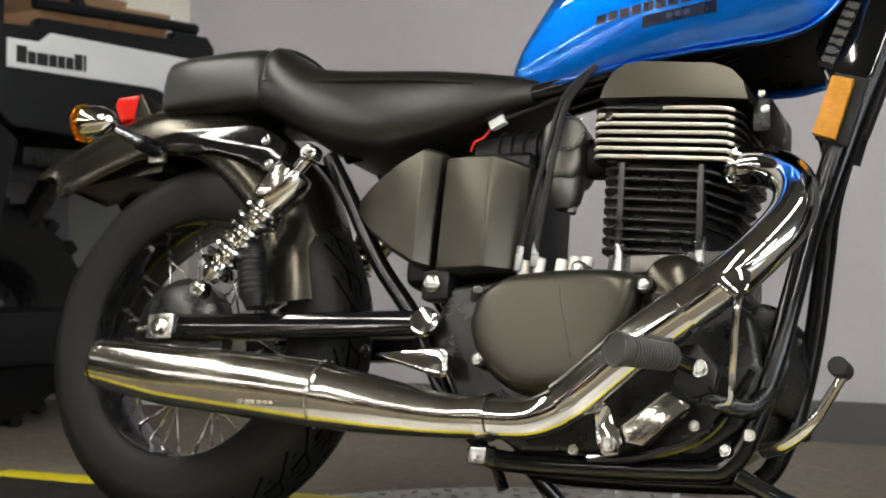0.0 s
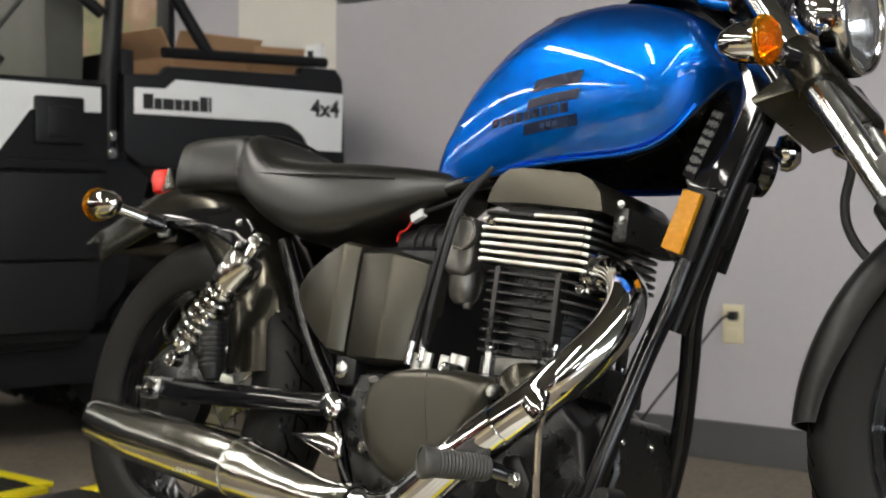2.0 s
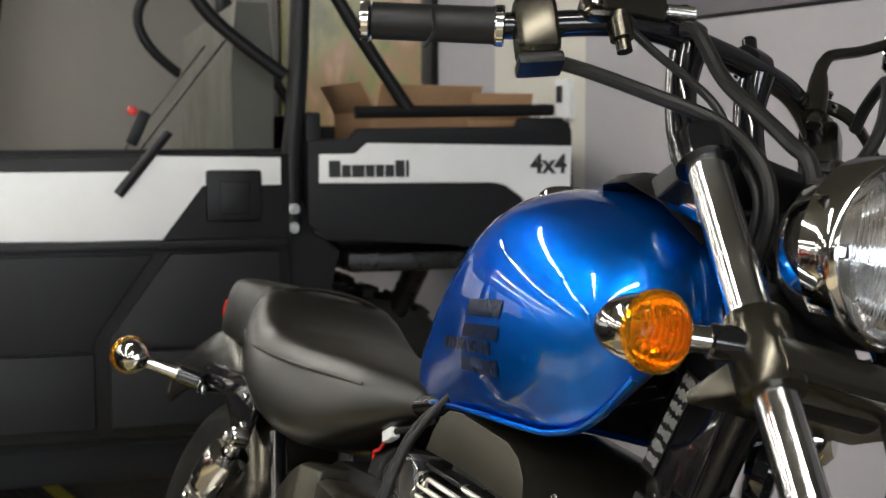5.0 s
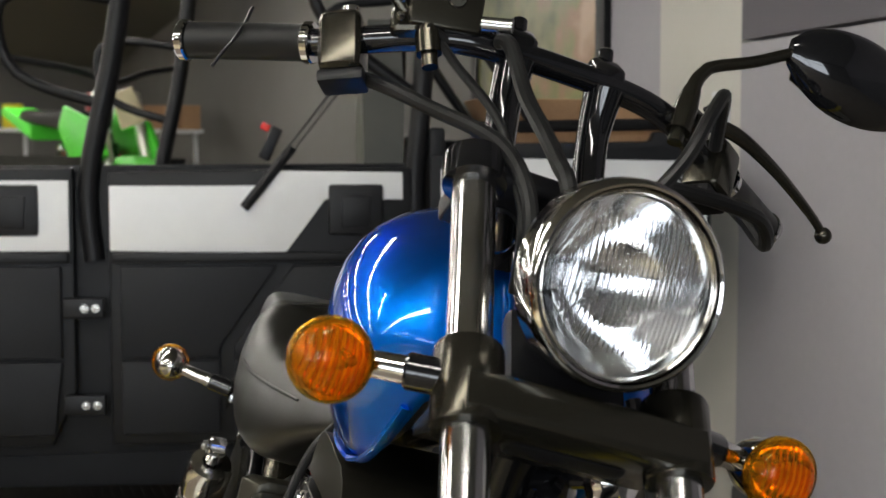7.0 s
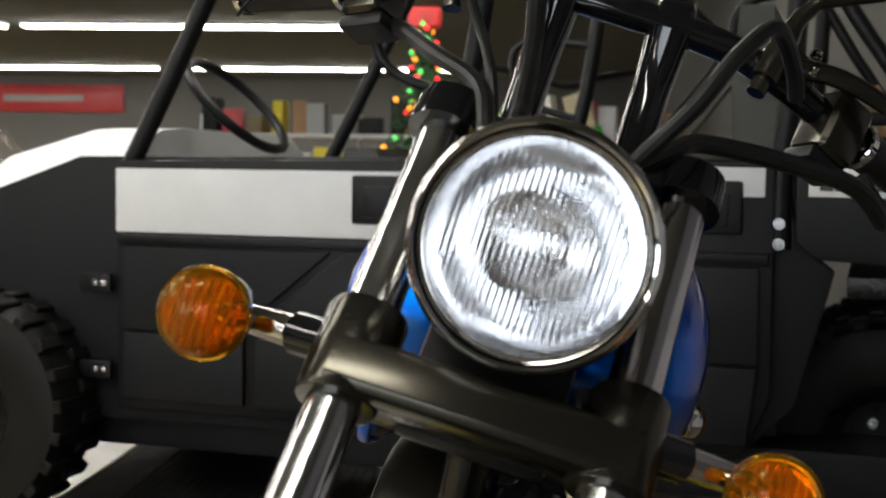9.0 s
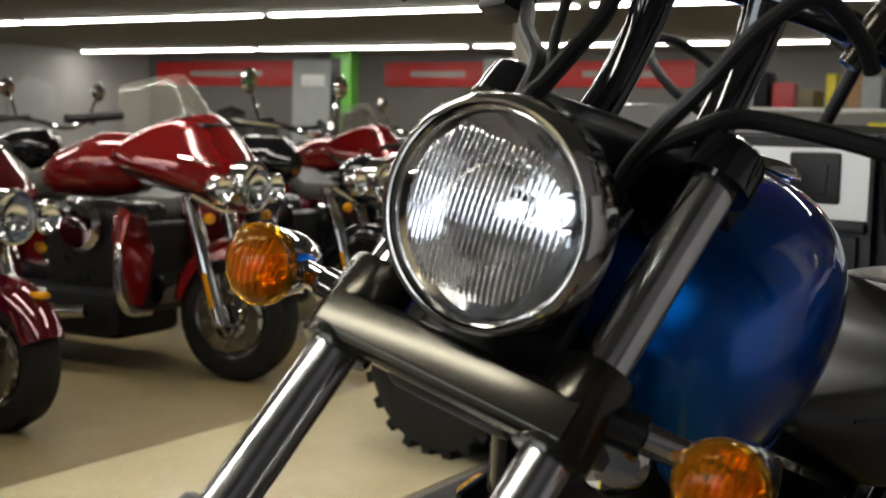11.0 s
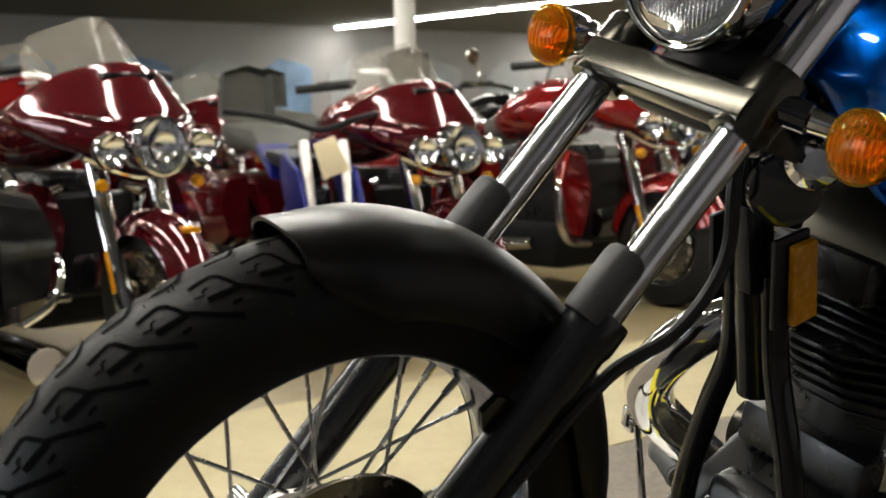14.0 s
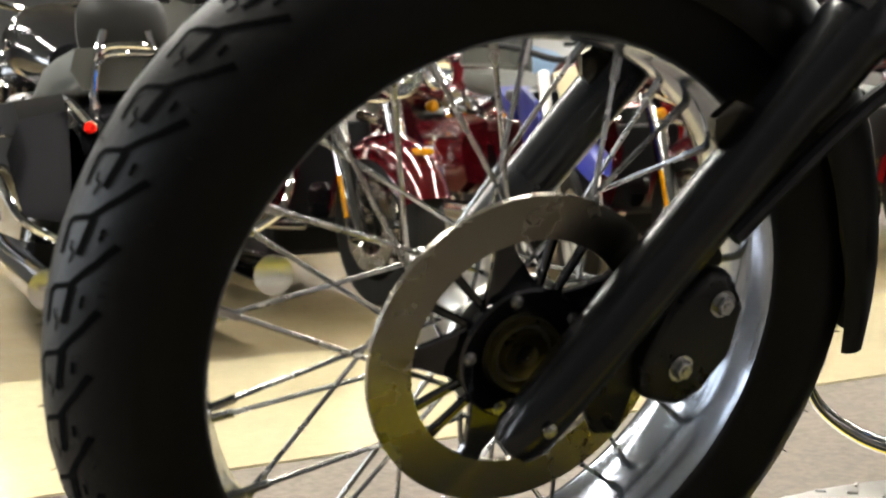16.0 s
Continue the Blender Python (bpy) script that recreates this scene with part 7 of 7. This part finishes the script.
        for y in (-0.055, 0.055):
            part("backrest_stay", sweep([(-1.72, y * 1.6, 0.56), (-1.72, y * 1.5, 0.68), (-1.715, y, 0.8)], 0.011, 10, 3), CHROME, rest)
        part("rack_bar", sweep([(-1.74, -0.075, 0.72), (-1.93, -0.075, 0.73), (-1.96, 0, 0.73), (-1.93, 0.075, 0.73), (-1.74, 0.075, 0.72)], 0.009, 10), CHROME, rest, "chrome luggage rail")
        for s in (-1, 1):
            part("bag_rail", sweep([(-1.3, s * 0.33, 0.3), (-1.36, s * 0.35, 0.44), (-1.88, s * 0.35, 0.46), (-1.99, s * 0.31, 0.36), (-2.0, s * 0.22, 0.3)], 0.011, 10), CHROME, b, "chrome saddlebag guard")
            part("bag_latch", box((-1.6, s * 0.332, 0.55), (0.07, 0.014, 0.04), 0.005), CHROME, b)
            part("fender_strut", sweep([(-1.3, s * 0.14, 0.6), (-1.62, s * 0.145, 0.63), (-1.9, s * 0.13, 0.56)], 0.016, 10), CHROME, b)
            part("mirror", lathe([(0, 0.012), (0.05, 0.008), (0.06, 0.0), (0.045, -0.016), (0, -0.02)], 20, m=pose(-0.42, s * 0.38, 1.2, 0, -90, 0)), CHROME, b, "round chrome mirror")
            part("mirror_stem", sweep([(-0.42, s * 0.3, 1.02), (-0.42, s * 0.34, 1.12), (-0.415, s * 0.375, 1.17)], 0.008, 8), CHROME, b)
        for s in (-1, 1):
            part("tail_lamp", lathe([(0, 0.03), (0.02, 0.026), (0.032, 0.0), (0.026, -0.03), (0, -0.04)], 18, m=pose(-2.02, s * 0.1, 0.47, 0, -90, 0)), RED_LENS, b, "red tail lamp")
            part("lamp_arm", rod((-1.96, s * 0.02, 0.47), (-1.995, s * 0.095, 0.47), 0.012, 10), CHROME, b)
        pl = part("number_plate", box((-2.04, 0, 0.4), (0.006, 0.18, 0.1), 0.004), WHITE_PLASTIC, b, "white plate with plain bars")
        for z in (0.425, 0.375):
            part("plate_bar", box((-2.044, 0, z), (0.004, 0.1, 0.012), 0), TEXT_GREY, pl)
    return b


def place(x, y, heading):
    return pose(x, y, FLOOR + 0.004, 0, 0, heading)


red_a = touring_bike(MAROON, "dark red touring motorcycle with a batwing fairing", place(0.29, -2.86, 97) @ Matrix.Scale(0.95, 4))
touring_bike(RED_PAINT, "bright red touring motorcycle with a batwing fairing", place(-1.98, -2.75, 92))
touring_bike(GLOSS, "black touring motorcycle with hard bags, tail toward the aisle", place(1.07, -4.32, -92), True)
for x, y, h in ((-0.86, -2.8, 88), (-4.3, -2.9, 91), (-1.5, -5.5, 88)):
    copy_thing(red_a, place(x, y, h) @ Matrix.Scale(0.95, 4))
red_c = [o for o in scene.objects if o.get("label", "").startswith("bright red")][0]
for x, y, h in ((-0.35, -5.2, 95), (-2.7, -5.3, 92), (-5.4, -4.2, 80), (-5.6, -2.9, 91)):
    copy_thing(red_c, place(x, y, h))
black_b = [o for o in scene.objects if o.get("label", "").startswith("black touring")][0]
for x, y, h in ((0.5, -7.6, -95), (-3.05, -2.85, 92), (-3.9, -5.4, 90), (-6.9, -4.6, 80)):
    copy_thing(black_b, place(x, y, h))


def dirt_bike(plastic, label, m):
    """A small off-road motorcycle: x forward, z up, the front wheel's contact at the origin."""
    d = thing("dirt_bike", label, "motorcycle", m)
    for x, r in ((0, 0.2), (-0.75, 0.18)):
        t = pose(x, 0, r) @ AXIS_Y
        w = part("wheel", lathe([(r - 0.06, -0.03), (r - 0.02, -0.036), (r, -0.02), (r, 0.02), (r - 0.02, 0.036), (r - 0.06, 0.03)], 36, closed=True, m=t), RUBBER, d, "knobby tyre")
        part("rim", lathe([(r - 0.075, -0.02), (r - 0.058, -0.026), (r - 0.058, 0.026), (r - 0.075, 0.02)], 36, closed=True, m=t), ALLOY, w)
        part("hub", lathe([(0, -0.05), (0.03, -0.05), (0.03, 0.05), (0, 0.05)], 18, m=t), ALLOY, w)
        sp = bmesh.new()
        for i in range(18):
            a = 2 * math.pi * i / 18
            rod(t @ Vector((0.03 * math.cos(a + 0.5), 0.03 * math.sin(a + 0.5), 0.03 * (-1) ** i)), t @ Vector(((r - 0.07) * math.cos(a), (r - 0.07) * math.sin(a), 0)), 0.0018, 5, bm=sp)
        part("spoke", sp, STEEL, w)
    for s in (-1, 1):
        part("fork_leg", rod((0, s * 0.07, 0.18), (-0.2, s * 0.07, 0.72), 0.02, 12), ALLOY, d)
        part("radiator_shroud", prism([(-0.15, 0.62), (-0.05, 0.5), (-0.3, 0.42), (-0.45, 0.6), (-0.4, 0.68)], s * 0.1 - 0.01, s * 0.1 + 0.01, 0.008), plastic, d)
    part("front_fender", loft([[(x, y * w, z - 0.03 * y * y) for y in np.linspace(-1, 1, 7)] for x, w, z in ((0.28, 0.03, 0.4), (0.15, 0.07, 0.47), (0, 0.08, 0.5), (-0.15, 0.07, 0.5))], cap=False, closed=False), plastic, d, "coloured plastic fender")
    part("number_board", prism([(-0.05, -0.06), (0.05, -0.06), (0.04, 0.07), (-0.04, 0.07)], -0.006, 0.006, 0.01, m=pose(-0.1, 0, 0.66, 0, -20, 90)), CREAM_STRIPE, d, "plain pale number board")
    part("handlebar", sweep([(-0.3, -0.33, 0.83), (-0.24, -0.15, 0.8), (-0.22, 0, 0.76), (-0.24, 0.15, 0.8), (-0.3, 0.33, 0.83)], 0.012, 10), PLASTIC, d)
    part("seat", prism([(-0.35, 0.66), (-0.9, 0.68), (-0.95, 0.64), (-0.4, 0.58)], -0.07, 0.07, 0.02), PLASTIC, d)
    part("rear_fender", prism([(-0.8, 0.62), (-1.1, 0.7), (-1.12, 0.67), (-0.8, 0.56)], -0.07, 0.07, 0.01), plastic, d)
    part("engine", box((-0.4, 0, 0.34), (0.26, 0.18, 0.28), 0.03), FIN, d)
    part("frame", box((-0.45, 0, 0.5), (0.4, 0.08, 0.1), 0.02), GLOSS, d)
    return d


dirt_bike(BLUE_PLASTIC, "small blue off-road motorcycle with a pale number board", place(-0.36, -2.8, 70))
dirt_bike(GREEN_PLASTIC, "bright green off-road motorcycle on a stand", pose(-4.6, 0.3, FLOOR + 0.3, 0, 0, 20) @ Matrix.Scale(1.5, 4))
stand2 = thing("bike_stand", "low black stand under the green motorcycle", "stand", pose(-5.1, 0.12, FLOOR, 0, 0, 20))
part("stand_body", box((0, 0, 0.15), (1.7, 0.3, 0.3), 0.01), PLASTIC, stand2)

# signs and banners on the far walls
def wall_panel(name, c, s, mat, label, category, inner=None):
    p = thing(name, label, category, Matrix.Translation(c))
    part("panel", box((0, 0, 0), s, 0.01), mat, p)
    if inner:
        part("plain_bar", box((inner[0], inner[1], inner[2]), inner[3], 0.004), inner[4], p)
    return p


for y, w, z0, z1 in ((-18.6, 4.2, 1.95, 2.5), (-13.0, 2.6, 1.95, 2.45), (-9.0, 3.0, 1.95, 2.45)):
    wall_panel("wall_sign", (-20.97, y, (z0 + z1) / 2), (0.06, w, z1 - z0), SIGN_RED, "red sign board with a plain pale bar", "sign", (0.034, 0, 0, (0.01, w * 0.5, 0.12), TEXT_GREY))
for y in (-15.9, -11.2):
    wall_panel("display_tower", (-20.8, y, 1.25), (0.4, 1.1, 2.5), SIGN_GREY, "tall grey display tower with a pale sign", "display", (0.21, 0, 0.8, (0.02, 0.6, 0.25), WHITE_PLASTIC))
wall_panel("display_column", (-19.6, -14.4, 1.3), (0.3, 0.5, 2.56), SIGN_GREEN, "tall green and black display column", "display", (0.16, -0.1, 0, (0.02, 0.25, 2.3), PLASTIC))
for x, mat2 in ((-8.4, SIGN_BLUE), (-9.9, SIGN_GREY), (-11.5, SIGN_BLUE), (-13.2, SIGN_GREY), (-15.4, SIGN_GREY), (-17.4, SIGN_GREY), (-6.2, SIGN_BLUE), (-4.0, SIGN_GREY)):
    b2 = thing("wall_banner", "large painted banner on the back wall", "banner", pose(x, -20.98, 1.35))
    part("banner_sheet", prism([(-0.62, -0.5), (-0.35, -0.62), (0.35, -0.62), (0.62, -0.5), (0.66, 0.35), (0.4, 0.42), (0.1, 0.62), (-0.5, 0.5), (-0.66, 0.4)], -0.02, 0.02, 0.01), mat2, b2)
wreath = thing("wreath", "dark green wreath on the back wall", "wreath", pose(-10.4, -20.9, 1.1, 90))
part("ring", lathe([(0.34 + 0.13 * math.cos(a), 0.1 * math.sin(a)) for a in [2 * math.pi * i / 10 for i in range(10)]], 28, closed=True), LEAF, wreath)
pole2 = thing("pillar", "slim white steel pillar", "pillar", pose(-12.0, -6.6, FLOOR), "", "structure")
part("shaft", lathe([(0, 0), (0.09, 0), (0.09, CEILING - FLOOR), (0, CEILING - FLOOR)], 20), WALL_WHITE, pole2)
